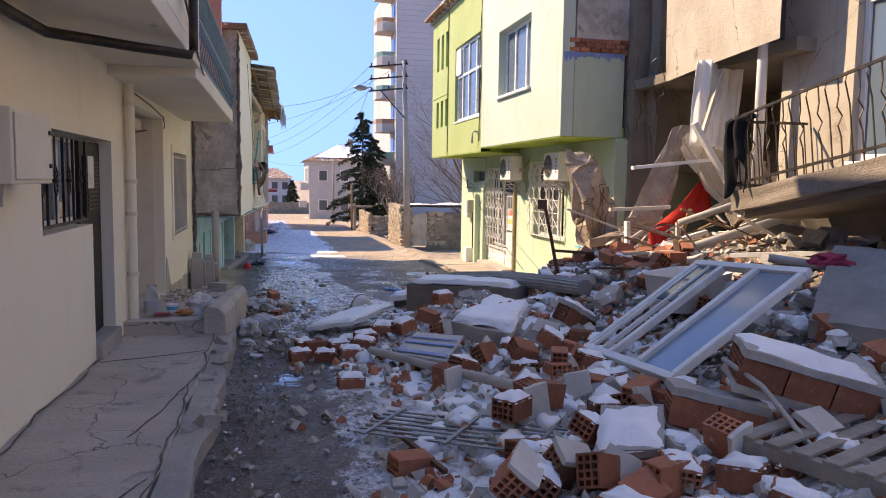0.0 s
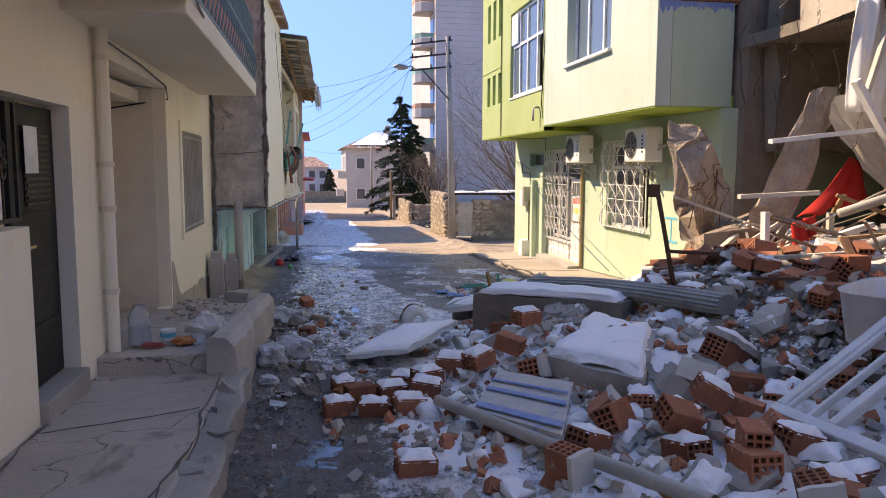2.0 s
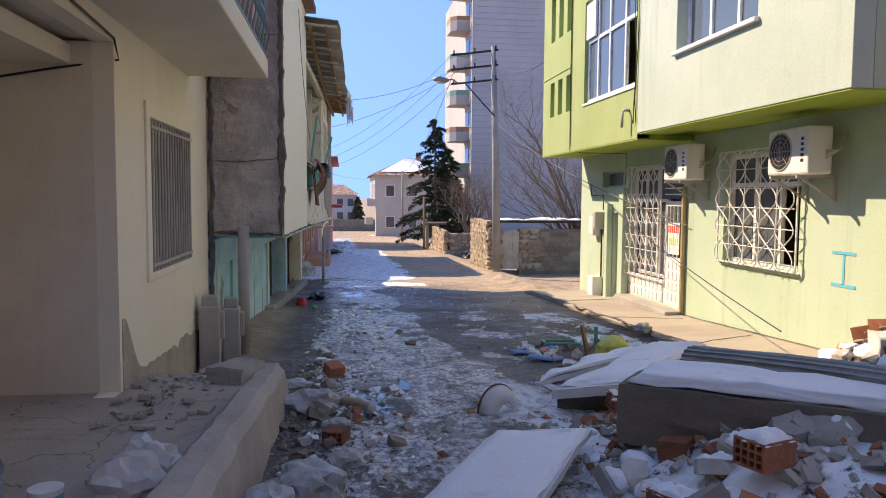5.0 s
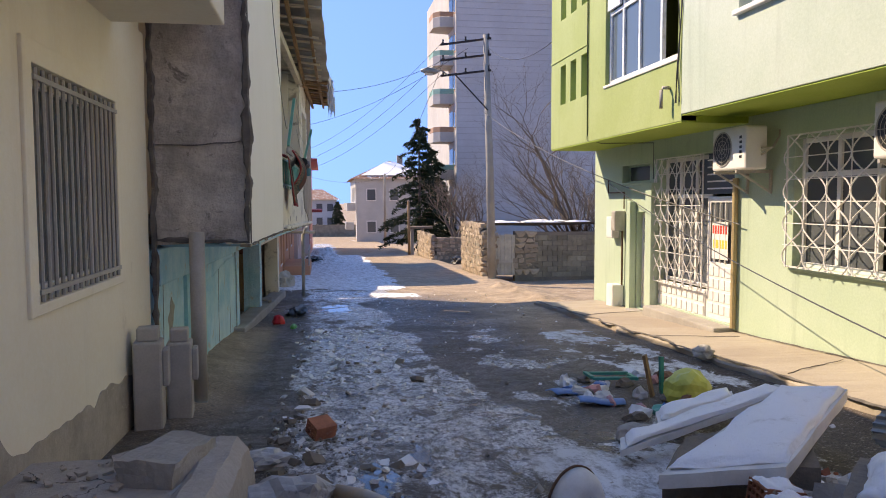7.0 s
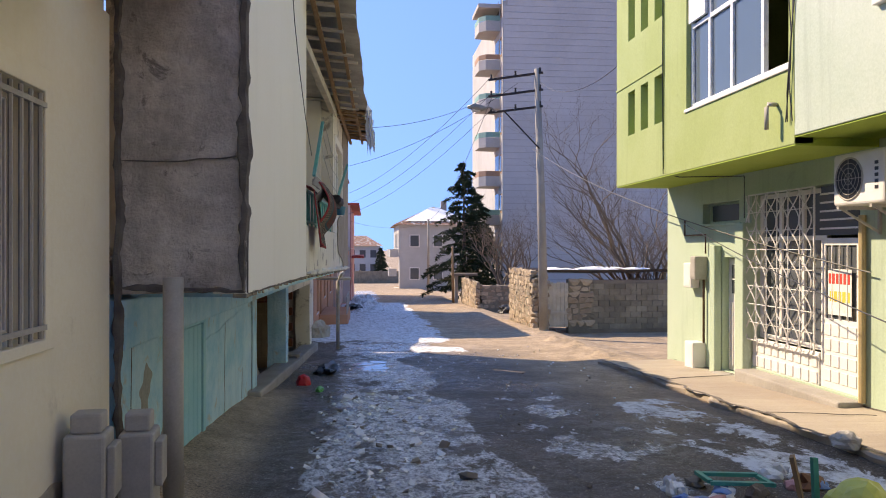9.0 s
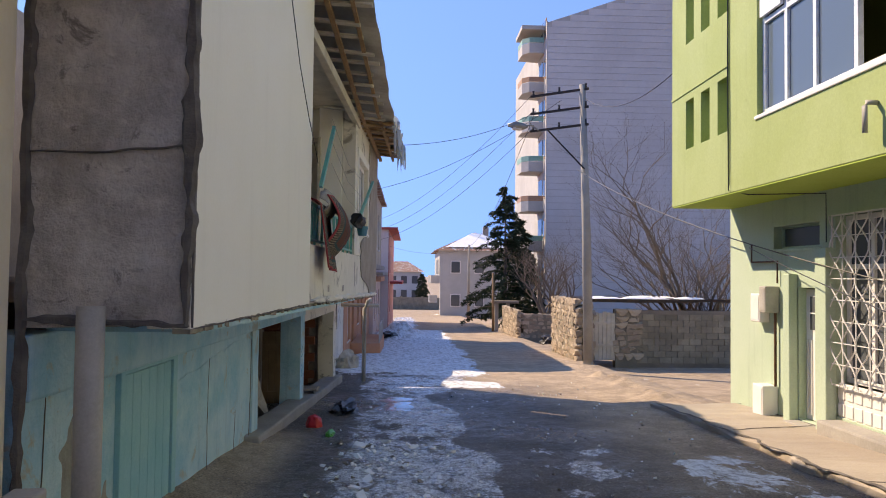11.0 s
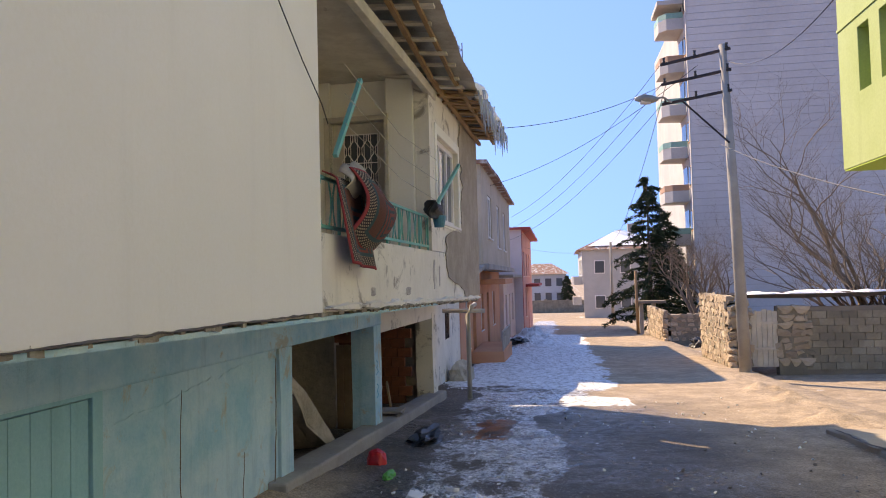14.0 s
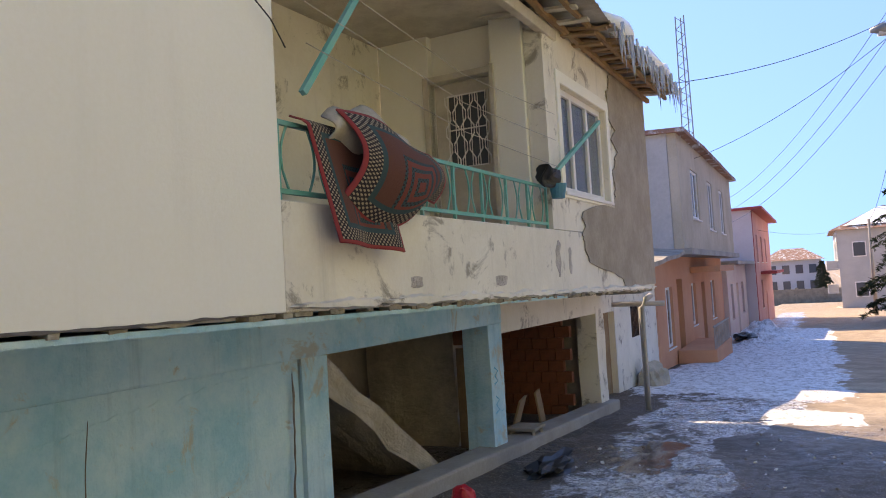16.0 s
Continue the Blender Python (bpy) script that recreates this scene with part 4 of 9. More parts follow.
bm = bmesh.new()
tube(bm, [(-0.05, 0.08, 1.0), (-0.05, 0.08, 1.16)], 0.012, 6)
part("handle", bm, IRON, door)
# poster on the door glass: red and yellow bands, lettering as bars
poster = thing("poster", (6.412, 19.92, 0.30), "torn red and yellow paper notice stuck to the door", "poster")
POSTER_W, POSTER_R, POSTER_Y = plain("poster_paper", (0.8, 0.78, 0.74), 0.8), plain("poster_red", (0.62, 0.06, 0.04), 0.8), plain("poster_yellow", (0.75, 0.55, 0.08), 0.8)
bm = bmesh.new()
box(bm, -0.006, -0.003, 0, 0.5, 0, 0.62)
part("sheet", bm, POSTER_W, poster)
bm = bmesh.new()
for k in range(6):
    box(bm, -0.008, -0.0065, 0.03 + 0.08 * k, 0.085 + 0.08 * k, 0.42, 0.56)
part("lettering", bm, POSTER_R, poster)
bm = bmesh.new()
for k in range(5):
    box(bm, -0.008, -0.0065, 0.03 + 0.09 * k, 0.10 + 0.09 * k, 0.18, 0.32)
part("lettering", bm, POSTER_Y, poster)
# narrow side door and vent window
sd = thing("door", (6.50, 22.78, -0.94), "narrow white ribbed metal door with a small glazed panel", "door", kind="structure")
sd.parent = house_g
bm = bmesh.new()
box(bm, 0, 0.05, 0, 0.64, 0, 1.96)
for k in range(6):
    box(bm, -0.02, 0.0, 0.06 + 0.1 * k, 0.10 + 0.1 * k, 0.08, 1.2)
part("leaf", bm, WHITE_PAINT, sd, bevel=0.005)
bm = bmesh.new()
box(bm, -0.006, 0.0, 0.12, 0.52, 1.35, 1.85)
part("pane", bm, GLASS_DARK, sd)
bm = bmesh.new()
bar(bm, (-0.015, 0.32, 1.35), (-0.015, 0.32, 1.85), 0.02), bar(bm, (-0.015, 0.12, 1.6), (-0.015, 0.52, 1.6), 0.02)
part("glazing_bar", bm, WHITE_PAINT, sd)
window(house_g, 6.52, -1, 22.83, 24.2, 1.65, 2.02, [], None, PALE_GREEN, GLASS_DARK, w=0.04, sill=0.17, sill_mat=PALE_GREEN)
bm = bmesh.new()
box(bm, 6.22, 6.376, 22.40, 22.68, -1.4, 1.62)
box(bm, 6.24, 6.376, 23.44, 23.64, -1.4, 1.25)
part("pilaster", bm, PALE_GREEN, house_g, bevel=0.015)
bm = bmesh.new()
box(bm, 6.02, 6.376, 19.62, 22.3, -1.4, -0.745)
box(bm, 6.1, 6.376, 22.75, 23.4, -1.4, -0.96)
part("doorstep", bm, CONC, house_g, bevel=0.03)
# gas pipes and meters on the wall
bm = bmesh.new()
tube(bm, [(6.33, 19.6, -0.75), (6.33, 19.6, 1.62)], 0.045, 8)
part("rain_pipe", bm, surface("tan_painted_pipe", (0.5, 0.38, 0.2), (0.44, 0.33, 0.18), 3, 40, 0.6, 0.1), house_g)
bm = bmesh.new()
tube(bm, [(6.34, 24.9, 1.75), (6.34, 24.9, 1.45), (6.34, 24.0, 1.45), (6.34, 24.0, 1.1)], 0.016, 6)
tube(bm, [(6.33, 24.05, 0.8), (6.33, 24.05, -0.55), (6.33, 24.25, -0.62)], 0.022, 6)
part("gas_pipe", bm, RUST, house_g)
for y0, y1, z0, z1, x0, mt in ((24.0, 24.22, 0.62, 1.05, 6.14, GREY_PVC), (24.32, 24.66, 0.45, 0.92, 6.2, WHITE_PAINT), (24.05, 24.42, -1.08, -0.55, 6.12, WHITE_PAINT)):
    mb = thing("meter_box", (6.376, (y0 + y1) / 2, z0), "small grey utility meter box fixed to the green wall", "meter box")
    bm = bmesh.new()
    box(bm, x0 - 6.376, 0, y0 - (y0 + y1) / 2, (y1 - y0) / 2, 0, z1 - z0)
    part("body", bm, mt, mb, bevel=0.02)
    bm = bmesh.new()
    box(bm, x0 - 6.382, x0 - 6.378, (y0 - y1) / 2 + 0.03, (y1 - y0) / 2 - 0.03, 0.04, z1 - z0 - 0.04)
    part("lid", bm, mt, mb, bevel=0.004)
bm = bmesh.new()
tube(bm, [(5.27, 19.75, 3.02), (5.16, 19.75, 3.02), (5.14, 19.75, 2.98), (5.14, 19.75, 2.70)], 0.028, 8)
part("spout", bm, GREY_PVC, house_g, "drooping plastic drain spout", smooth=True)
# cables on the facade
bm = bmesh.new()
for dy, ph in ((0.0, 0.0), (0.05, 1.0), (0.09, 2.2)):
    tube(bm, [(5.25 - 0.01 * math.sin(k + ph), 19.36 + dy + 0.05 * math.sin(k * 0.9 + ph), 2.75 + 0.36 * k) for k in range(12)], 0.008, 5)
tube(bm, [(5.25, 23.34, 7.0), (5.25, 23.36, 4.5), (5.25, 23.33, 2.5), (5.5, 23.2, 2.43), (6.35, 22.6, 2.4), (6.35, 22.6, 1.7)], 0.009, 5)
part("cable", bm, BLACK, house_g)


def ac_unit(at, label, dim=(0.34, 0.92, 0.62)):
    """An outdoor air-conditioner on two brackets; its front looks along -x."""
    d, w, h = dim
    ac = thing("air_conditioner", at, label, "air conditioner", "air conditioners on the green house")
    bm = bmesh.new()
    box(bm, -d, 0, -w / 2, w / 2, 0, h)
    part("case", bm, WHITE_PAINT, ac, bevel=0.03)
    bm = bmesh.new()
    cy = w * 0.17
    ring = [(-d - 0.004, cy + 0.25 * math.cos(a), h / 2 + 0.25 * math.sin(a)) for a in [2 * math.pi * k / 32 for k in range(33)]]
    bm2 = bmesh.new()
    vs = [bm2.verts.new((p[0], p[1], p[2])) for p in ring[:-1]]
    bm2.faces.new(vs)
    # flat black disc paints the shade inside the fan opening
    part("fan_shade_disc", bm2, BLACK, ac)
    tube(bm, ring, 0.012, 6)
    for r in (0.07, 0.13, 0.19):
        tube(bm, [(-d - 0.010, cy + r * math.cos(a), h / 2 + r * math.sin(a)) for a in [2 * math.pi * k / 24 for k in range(25)]], 0.004, 4)
    for k in range(8):
        a = math.pi * k / 4
        tube(bm, [(-d - 0.012, cy, h / 2), (-d - 0.012, cy + 0.25 * math.cos(a), h / 2 + 0.25 * math.sin(a))], 0.004, 4)
    part("fan_guard", bm, GREY_PVC, ac)
    bm = bmesh.new()
    for k in range(5):
        box(bm, -d - 0.004, -d, -w / 2 + 0.10, -w / 2 + 0.16, 0.16 + 0.07 * k, 0.20 + 0.07 * k)
    part("badge", bm, BLACK, ac)
    for s in (-1, 1):
        bm = bmesh.new()
        bar(bm, (-d - 0.05, s * 0.3, -0.03), (0.18, s * 0.3, -0.03), 0.04)
        bar(bm, (0.16, s * 0.3, -0.35), (0.16, s * 0.3, 0), 0.035)
        bar(bm, (-d, s * 0.3, -0.04), (0.16, s * 0.3, -0.33), 0.025)
        part("bracket", bm, GREY_PVC, ac)
    bm = bmesh.new()
    for k in range(3):
        tube(bm, [(-0.1, -w / 2, 0.2 + 0.05 * k), (0.0, -w / 2 - 0.1 - 0.02 * k, 0.3), (0.1, -w / 2 - 0.12, 0.45), (0.17, -w / 2 - 0.02, 0.55)], 0.014, 6)
    part("hose", bm, GREY_PVC, ac)
    return ac


ac_unit((6.2, 19.02, 1.72), "white outdoor air conditioner under the overhang, black disc behind its fan guard")
ac_unit((6.2, 15.62, 1.72), "white outdoor air conditioner with a pale fan, above a barred window")
# sprayed mark
bm = bmesh.new()
MARK = plain("blue_spray_paint", (0.10, 0.48, 0.66), 0.9)
box(bm, 6.373, 6.377, 15.085, 15.125, 0.30, 0.70)
box(bm, 6.373, 6.377, 14.86, 15.34, 0.27, 0.31)
box(bm, 6.373, 6.377, 14.88, 15.34, 0.69, 0.73)
part("sprayed_mark", bm, MARK, house_g, "sprayed blue letter I")
# torn end of the upper floor: bare brick, blue paint, grey render above
bm = bmesh.new()
box(bm, 5.55, 6.9, 13.62, 13.82, 4.151, 7.0)
rough_up(bm, 0.03, 1.5, 3.0, 4)
part("bare_render", bm, RENDER_GREY, house_g, "bare grey render of the torn end wall")
bm = bmesh.new()
top, bot = [], []
for k in range(61):
    x = 5.3 + 1.22 * k / 60
    d = 0.06 + 0.22 * abs(noise.noise(Vector((k * 0.21, 1, 0)))) + 0.06 * noise.noise(Vector((k * 0.9, 4, 0)))
    top.append((bm.verts.new((x, 13.586, 4.16)), bm.verts.new((x, 13.598, 4.16))))
    bot.append((bm.verts.new((x, 13.586, 4.15 - d)), bm.verts.new((x, 13.598, 4.15 - d))))
for k in range(60):
    bm.faces.new((top[k][0], top[k + 1][0], bot[k + 1][0], bot[k][0]))
    bm.faces.new((bot[k][0], bot[k + 1][0], bot[k + 1][1], bot[k][1]))
    bm.faces.new((top[k][1], bot[k][1], bot[k + 1][1], top[k + 1][1]))
part("paint_patch", bm, plain("flaking_blue_paint", (0.16, 0.24, 0.5), 0.85, 0, (0.3, 0.36, 0.5)), house_g, "flaking blue paint patch")
for r in range(3):
    for k in range(6):
        if random.random() < 0.2:
            continue
        bm = bmesh.new()
        x = 5.42 + 0.21 * k + 0.1 * (r % 2)
        box(bm, x, x + 0.19, 13.56 + 0.03 * random.random(), 13.7, 4.17 + 0.085 * r, 4.245 + 0.085 * r)
        part("brick", bm, BRICK, house_g)
bm = bmesh.new()
box(bm, 6.62, 7.15, 13.3, 13.8, -1, 7.0)
rough_up(bm, 0.05, 1.3, 6.0, 5)
part("column", bm, CONC_DARK, house_g, "scarred concrete corner column")
for k in range(10):
    bm = bmesh.new()
    bar(bm, (5.05, 20 + 0.6 * k, 7.03), (5.9, 20 + 0.6 * k, 7.1), 0.06)
    part("eave_board", bm, WOOD_BROWN, house_g)
bm = bmesh.new()
box(bm, 5.0, 14.2, 19.4, 26.1, 7.13, 7.2)
part("eave_roof", bm, TILE_RED, house_g)

# ---------------------------------------------------------------- house with the rug: details
TURQ_WASH = surface("worn_turquoise_gloss", (0.25, 0.56, 0.62), (0.33, 0.62, 0.66), 1.5, 40, 0.6, 0.3, (0.34, 0.38, 0.33), 0.4, 0.3)


def icicle_row(bm, pts, seed):
    rng = random.Random(seed)
    for p in pts:
        l = rng.uniform(0.12, 0.55)
        r = rng.uniform(0.012, 0.03)
        p = Vector(p) + Vector((rng.uniform(-0.04, 0.04), rng.uniform(-0.03, 0.03), 0))
        tube(bm, [p, p + Vector((0.01, 0, -l * 0.5)), p + Vector((0.015, 0.01, -l))], [r, r * 0.6, 0.002], 5)


eave = thing("eave", (-0.79, 16.5, 0), "broken timber eave under a rusty corrugated sheet", "eave", kind="structure", rz=-1.72)


def eave_z(v):
    return 4.12 + 0.10 * max(0, 9.0 - v)


bm = bmesh.new()
n = 150
rows = []
for k in range(n + 1):
    v = 3.6 + 10.3 * k / n
    dz = 0.018 * math.sin(2 * math.pi * v / 0.13)
    e = 0.06 * noise.noise(Vector((v * 1.3, 0, 0)))
    rows.append([bm.verts.new((u, v, eave_z(v) + dz - 0.10 * (u + 0.6))) for u in (-1.6, -0.6, 0.1, 0.62 + e)])
for a, b in zip(rows, rows[1:]):
    for i in range(3):
        bm.faces.new((a[i], b[i], b[i + 1], a[i + 1]))
sheet = part("corrugated_sheet", bm, GALV, eave, "rust-stained corrugated iron", smooth=True)
md = sheet.modifiers.new("thick", "SOLIDIFY")
md.thickness = 0.008
for k in range(22):
    v = 3.75 + 0.44 * k
    rng = random.Random(k)
    bm = bmesh.new()
    z = eave_z(v)
    ln = rng.uniform(0.35, 0.62)
    bar(bm, (-0.7, v + rng.uniform(-0.05, 0.05), z - 0.10), (ln, v + rng.uniform(-0.08, 0.08), z - 0.19 - 0.05 * rng.random()), 0.11, 0.03)
    part("rafter", bm, WOOD_PALE if k < 13 else WOOD_BROWN, eave)
for u, w in ((0.08, 0.06), (0.38, 0.05)):
    bm = bmesh.new()
    bar(bm, (u, 3.7, eave_z(3.7) - 0.2), (u, 8.6, eave_z(8.6) - 0.2), w)
    bar(bm, (u, 8.6, eave_z(8.6) - 0.2), (u, 13.7, eave_z(13.7) - 0.22), w)
    part("batten", bm, WOOD_BROWN, eave)
bm = bmesh.new()
bar(bm, (-0.08, 3.3, 3.95), (-0.02, 9.2, 3.86), 0.10, 0.14)
part("wall_beam", bm, WOOD_PALE, eave, "whitewashed eave beam", bevel=0.01)
for k in range(14):
    rng = random.Random(50 + k)
    v = 9.4 + 0.3 * k
    bm = bmesh.new()
    bar(bm, (-0.1, v, 3.98 + 0.06 * rng.random()), (0.55 + 0.1 * rng.random(), v + rng.uniform(-0.2, 0.2), 3.88 + 0.1 * rng.random()), 0.09, 0.03)
    part("broken_board", bm, WOOD_BROWN, eave)
ICE = node_mat("clear_ice")[0]
_b = ICE.node_tree.nodes["Principled BSDF"]
_b.inputs["Base Color"].default_value, _b.inputs["Roughness"].default_value = (0.86, 0.9, 0.94, 1), 0.15
_b.inputs["Transmission Weight"].default_value, _b.inputs["IOR"].default_value = 0.6, 1.31
ice_thing = thing("icicles", (-0.79, 16.5, 0), "row of icicles hanging from the snow on the eave", "icicle", rz=-1.72)
bm = bmesh.new()
icicle_row(bm, [(0.62 + 0.05 * math.sin(k), 9.7 + 0.065 * k, 4.02 + 0.04 * math.sin(k * 0.7)) for k in range(62)], 4)
part("icicle_fringe", bm, ICE, ice_thing, smooth=True)
bm = bmesh.new()
pts = [(0.50 + 0.06 * math.sin(k), 9.6 + 0.35 * k, 4.10 + 0.03 * math.cos(k * 2)) for k in range(13)]
tube(bm, pts, [0.06] + [0.12 + 0.03 * math.sin(k * 1.7) for k in range(11)] + [0.05], 8)
rough_up(bm, 0.04, 6, 2.0)
part("snow_ridge", bm, SNOW, ice_thing, smooth=True)

# balcony railing: turquoise, ovals between uprights
rail = thing("balcony_railing", (-0.79, 16.5, 0), "turquoise iron balcony railing of looped bars", "railing", rz=-1.72)
for z in (1.56, 1.98):
    bm = bmesh.new()
    bar(bm, (-0.05, 4.12, z), (-0.05, 8.68, z), 0.03)
    part("rail", bm, TURQ, rail)
for k in range(9):
    bm = bmesh.new()
    v = 4.12 + 4.56 * k / 8
    bar(bm, (-0.05, v, 1.5), (-0.05, v, 1.98), 0.025)
    part("post", bm, TURQ, rail)
for k in range(24):
    v = 4.22 + 0.186 * k
    bm = bmesh.new()
    tube(bm, [(-0.05, v + 0.07 * math.sin(a) * (1 if k % 2 else -1), 1.56 + 0.42 * i / 8) for i, a in enumerate([math.pi * i / 8 for i in range(9)])], 0.009, 5)
    part("loop", bm, TURQ, rail)
# balcony door with ornate grille, on the far wall
dr = thing("door", (-0.79, 16.5, 0), "cream wooden balcony door with a barred glazed panel", "door", kind="structure", rz=-1.72)
bm = bmesh.new()
panel(bm, -1.52, -0.64, 0.8, 3.45, 0.06, [(-1.34, -0.82, 2.38, 3.28)], pose(0, 8.90, 0, 0, 0, -90))
part("leaf", bm, WOOD_PALE, dr, bevel=0.01)
bm = bmesh.new()
box(bm, -1.36, -0.80, 8.93, 8.94, 2.36, 3.30)
part("pane", bm, GLASS_DARK, dr)
bm = bmesh.new()
for k in range(6):
    u = -1.34 + 0.104 * k
    pts = [(u + 0.035 * (1 if (i // 2 + k) % 2 else -1), 8.885, 2.38 + 0.9 * i / 9) for i in range(10)]
    tube(bm, pts, 0.009, 5)
    tube(bm, [(u, 8.88, 2.38), (u, 8.88, 3.28)], 0.006, 5)
for z in (2.38, 2.85, 3.28):
    bar(bm, (-1.34, 8.885, z), (-0.82, 8.885, z), 0.014)
part("door_grille", bm, WHITE_PAINT, dr)
bm = bmesh.new()
box(bm, -1.60, -1.52, 8.72, 8.90, 0.8, 3.53)
box(bm, -0.66, -0.60, 8.66, 8.90, 0.8, 3.53)
box(bm, -1.52, -0.66, 8.74, 8.90, 3.45, 3.53)
part("door_frame", bm, WOOD_PALE, dr, bevel=0.01)
# front window of the pier
wb = window(house_b, -0.08, 1, 9.25, 11.2, 1.98, 3.3, [9.9, 10.55], None, WHITE_PAINT, GLASS, w=0.08, sill=0.12)
wavy_sheet("curtain", 9.35, 11.1, 2.02, 3.25, -0.28, CURTAIN, wb, 9, 0.03)
bm = bmesh.new()
panel(bm, 9.12, 11.33, 1.9, 3.45, 0.03, [(9.25, 11.2, 1.98, 3.3)], pose(0.016, 0, 0))
part("surround", bm, WHITE_WALL, wb, bevel=0.008)
# back window of the balcony
window(house_b, -2.32, 1, 4.6, 5.6, 0.9, 3.0, [5.1], 2.3, WOOD_PALE, GLASS_DARK, w=0.08)
# unpainted cement patch on the pier, ragged edge
bm = bmesh.new()
n = 120
lo, up = [], []
for k in range(n + 1):
    z = 0.75 + 3.3 * k / n
    v0 = 11.45 + 0.35 * noise.noise(Vector((z * 1.6, 2, 0))) + 0.22 * noise.noise(Vector((z * 6, 5, 0))) + 0.12 * noise.noise(Vector((z * 19, 5, 0))) - 1.55 * smooth(2.05, 1.75, z) * (1 - smooth(1.15, 0.85, z))
    lo.append(bm.verts.new((0.004, v0, z)))
    up.append(bm.verts.new((0.004, 13.605, z)))
for k in range(n):
    bm.faces.new((lo[k], up[k], up[k + 1], lo[k + 1]))
pt = part("cement_patch", bm, surface("brown_bare_cement", (0.40, 0.345, 0.275), (0.31, 0.265, 0.21), 1.8, 16, 0.95, 0.9, (0.22, 0.19, 0.15), 0.4, 0.2, dist=0.04), house_b, "bare cement where the whitewash has gone")
md = pt.modifiers.new("thick", "SOLIDIFY")
md.thickness, md.offset = 0.012, 1
# rug and cloth over the rail
def rug_mat():
    mt, nt, bs = node_mat("woven_rug")
    co = nt.nodes.new("ShaderNodeTexCoord")
    sp = nt.nodes.new("ShaderNodeSeparateXYZ")
    nt.links.new(co.outputs["UV"], sp.inputs[0])

    def math_node(op, a, b=None):
        n = nt.nodes.new("ShaderNodeMath")
        n.operation = op
        for i, v in enumerate((a, b)):
            if v is None:
                continue
            if hasattr(v, "links"):
                nt.links.new(v, n.inputs[i])
            else:
                n.inputs[i].default_value = v
        return n.outputs[0]

    u, v = sp.outputs[0], sp.outputs[1]
    edge = math_node("MINIMUM", math_node("MINIMUM", u, math_node("SUBTRACT", 1.0, u)), math_node("MINIMUM", v, math_node("SUBTRACT", 1.0, v)))
    far = math_node("MAXIMUM", math_node("MULTIPLY", math_node("ABSOLUTE", math_node("SUBTRACT", u, 0.55)), 1.2), math_node("ABSOLUTE", math_node("SUBTRACT", v, 0.62)))
    rings = math_node("FRACT", math_node("MULTIPLY", far, 11.0))
    inside = math_node("LESS_THAN", far, 0.27)
    zig = math_node("ABSOLUTE", math_node("SUBTRACT", math_node("FRACT", math_node("MULTIPLY", math_node("ADD", u, v), 24.0)), 0.5))
    zag = math_node("ABSOLUTE", math_node("SUBTRACT", math_node("FRACT", math_node("MULTIPLY", math_node("SUBTRACT", u, v), 24.0)), 0.5))
    motif = math_node("GREATER_THAN", math_node("MULTIPLY", zig, zag), 0.075)
    red, cream, teal, dark = (0.13, 0.05, 0.035), (0.34, 0.28, 0.2), (0.035, 0.075, 0.08), (0.03, 0.022, 0.022)
    medal = mix(nt, math_node("GREATER_THAN", rings, 0.55), (0.20, 0.05, 0.035), mix(nt, motif, teal, dark))
    field = mix(nt, inside, red, medal)
    border = mix(nt, motif, dark, cream)
    col = mix(nt, math_node("LESS_THAN", edge, 0.13), field, border)
    col = mix(nt, math_node("LESS_THAN", edge, 0.03), col, (0.34, 0.05, 0.05))
    col = mix(nt, math_node("LESS_THAN", math_node("ABSOLUTE", math_node("SUBTRACT", edge, 0.15)), 0.02), col, teal)
    col = mix(nt, 0.4, col, mix(nt, tex(nt, 90, 4), (0.25, 0.25, 0.25), (0.75, 0.75, 0.75)), "OVERLAY")
    nt.links.new(col, bs.inputs["Base Color"])
    bs.inputs["Roughness"].default_value = 0.95
    bump(nt, bs, tex(nt, 150, 3), 0.5, 0.01)
    return mt


def cloth(name, fn, nu, nv, mat, label, category, thick=0.012, parent=None):
    """A sheet given by fn(a, b) for a, b in 0..1, with its own UV."""
    bm = bmesh.new()
    uvl = bm.loops.layers.uv.new("uv")
    g = [[bm.verts.new(fn(i / nu, j / nv)) for i in range(nu + 1)] for j in range(nv + 1)]
    for j in range(nv):
        for i in range(nu):
            f = bm.faces.new((g[j][i], g[j][i + 1], g[j + 1][i + 1], g[j + 1][i]))
            for lp, (a, b) in zip(f.loops, ((i, j), (i + 1, j), (i + 1, j + 1), (i, j + 1))):
                lp[uvl].uv = (a / nu, b / nv)
    ob = part(name, bm, mat, parent, smooth=True)
    md = ob.modifiers.new("thick", "SOLIDIFY")
    md.thickness = thick
    return ob if parent else tagged(ob, label, category)


RUG = rug_mat()


def rug_flat(a, b):
    y = 20.74 + 0.78 * a
    z = 2.04 - 0.80 * b
    return (-0.585 + 0.09 * b + 0.03 * math.sin(a * 9) * b + (-0.12 * (1 - b / 0.06) if b < 0.06 else 0), y + 0.18 * b, z - 0.05 * a * b)


def rug_fold(a, b):
    y = 21.0 + 1.26 * a + 0.10 * math.sin(3 * b) * (1 - a)
    z = 2.10 - 0.10 * a - (0.40 + 0.34 * math.sin(math.pi * min(1, 0.15 + a))) * b + 0.03 * math.sin(a * 5)
    x = -0.55 + 0.26 * math.sin(math.pi * min(1.0, b * 0.9 + 0.05)) * (0.45 + 0.55 * math.sin(math.pi * a)) + 0.03 * math.sin(a * 6 + b * 3)
    return (x, y, z)


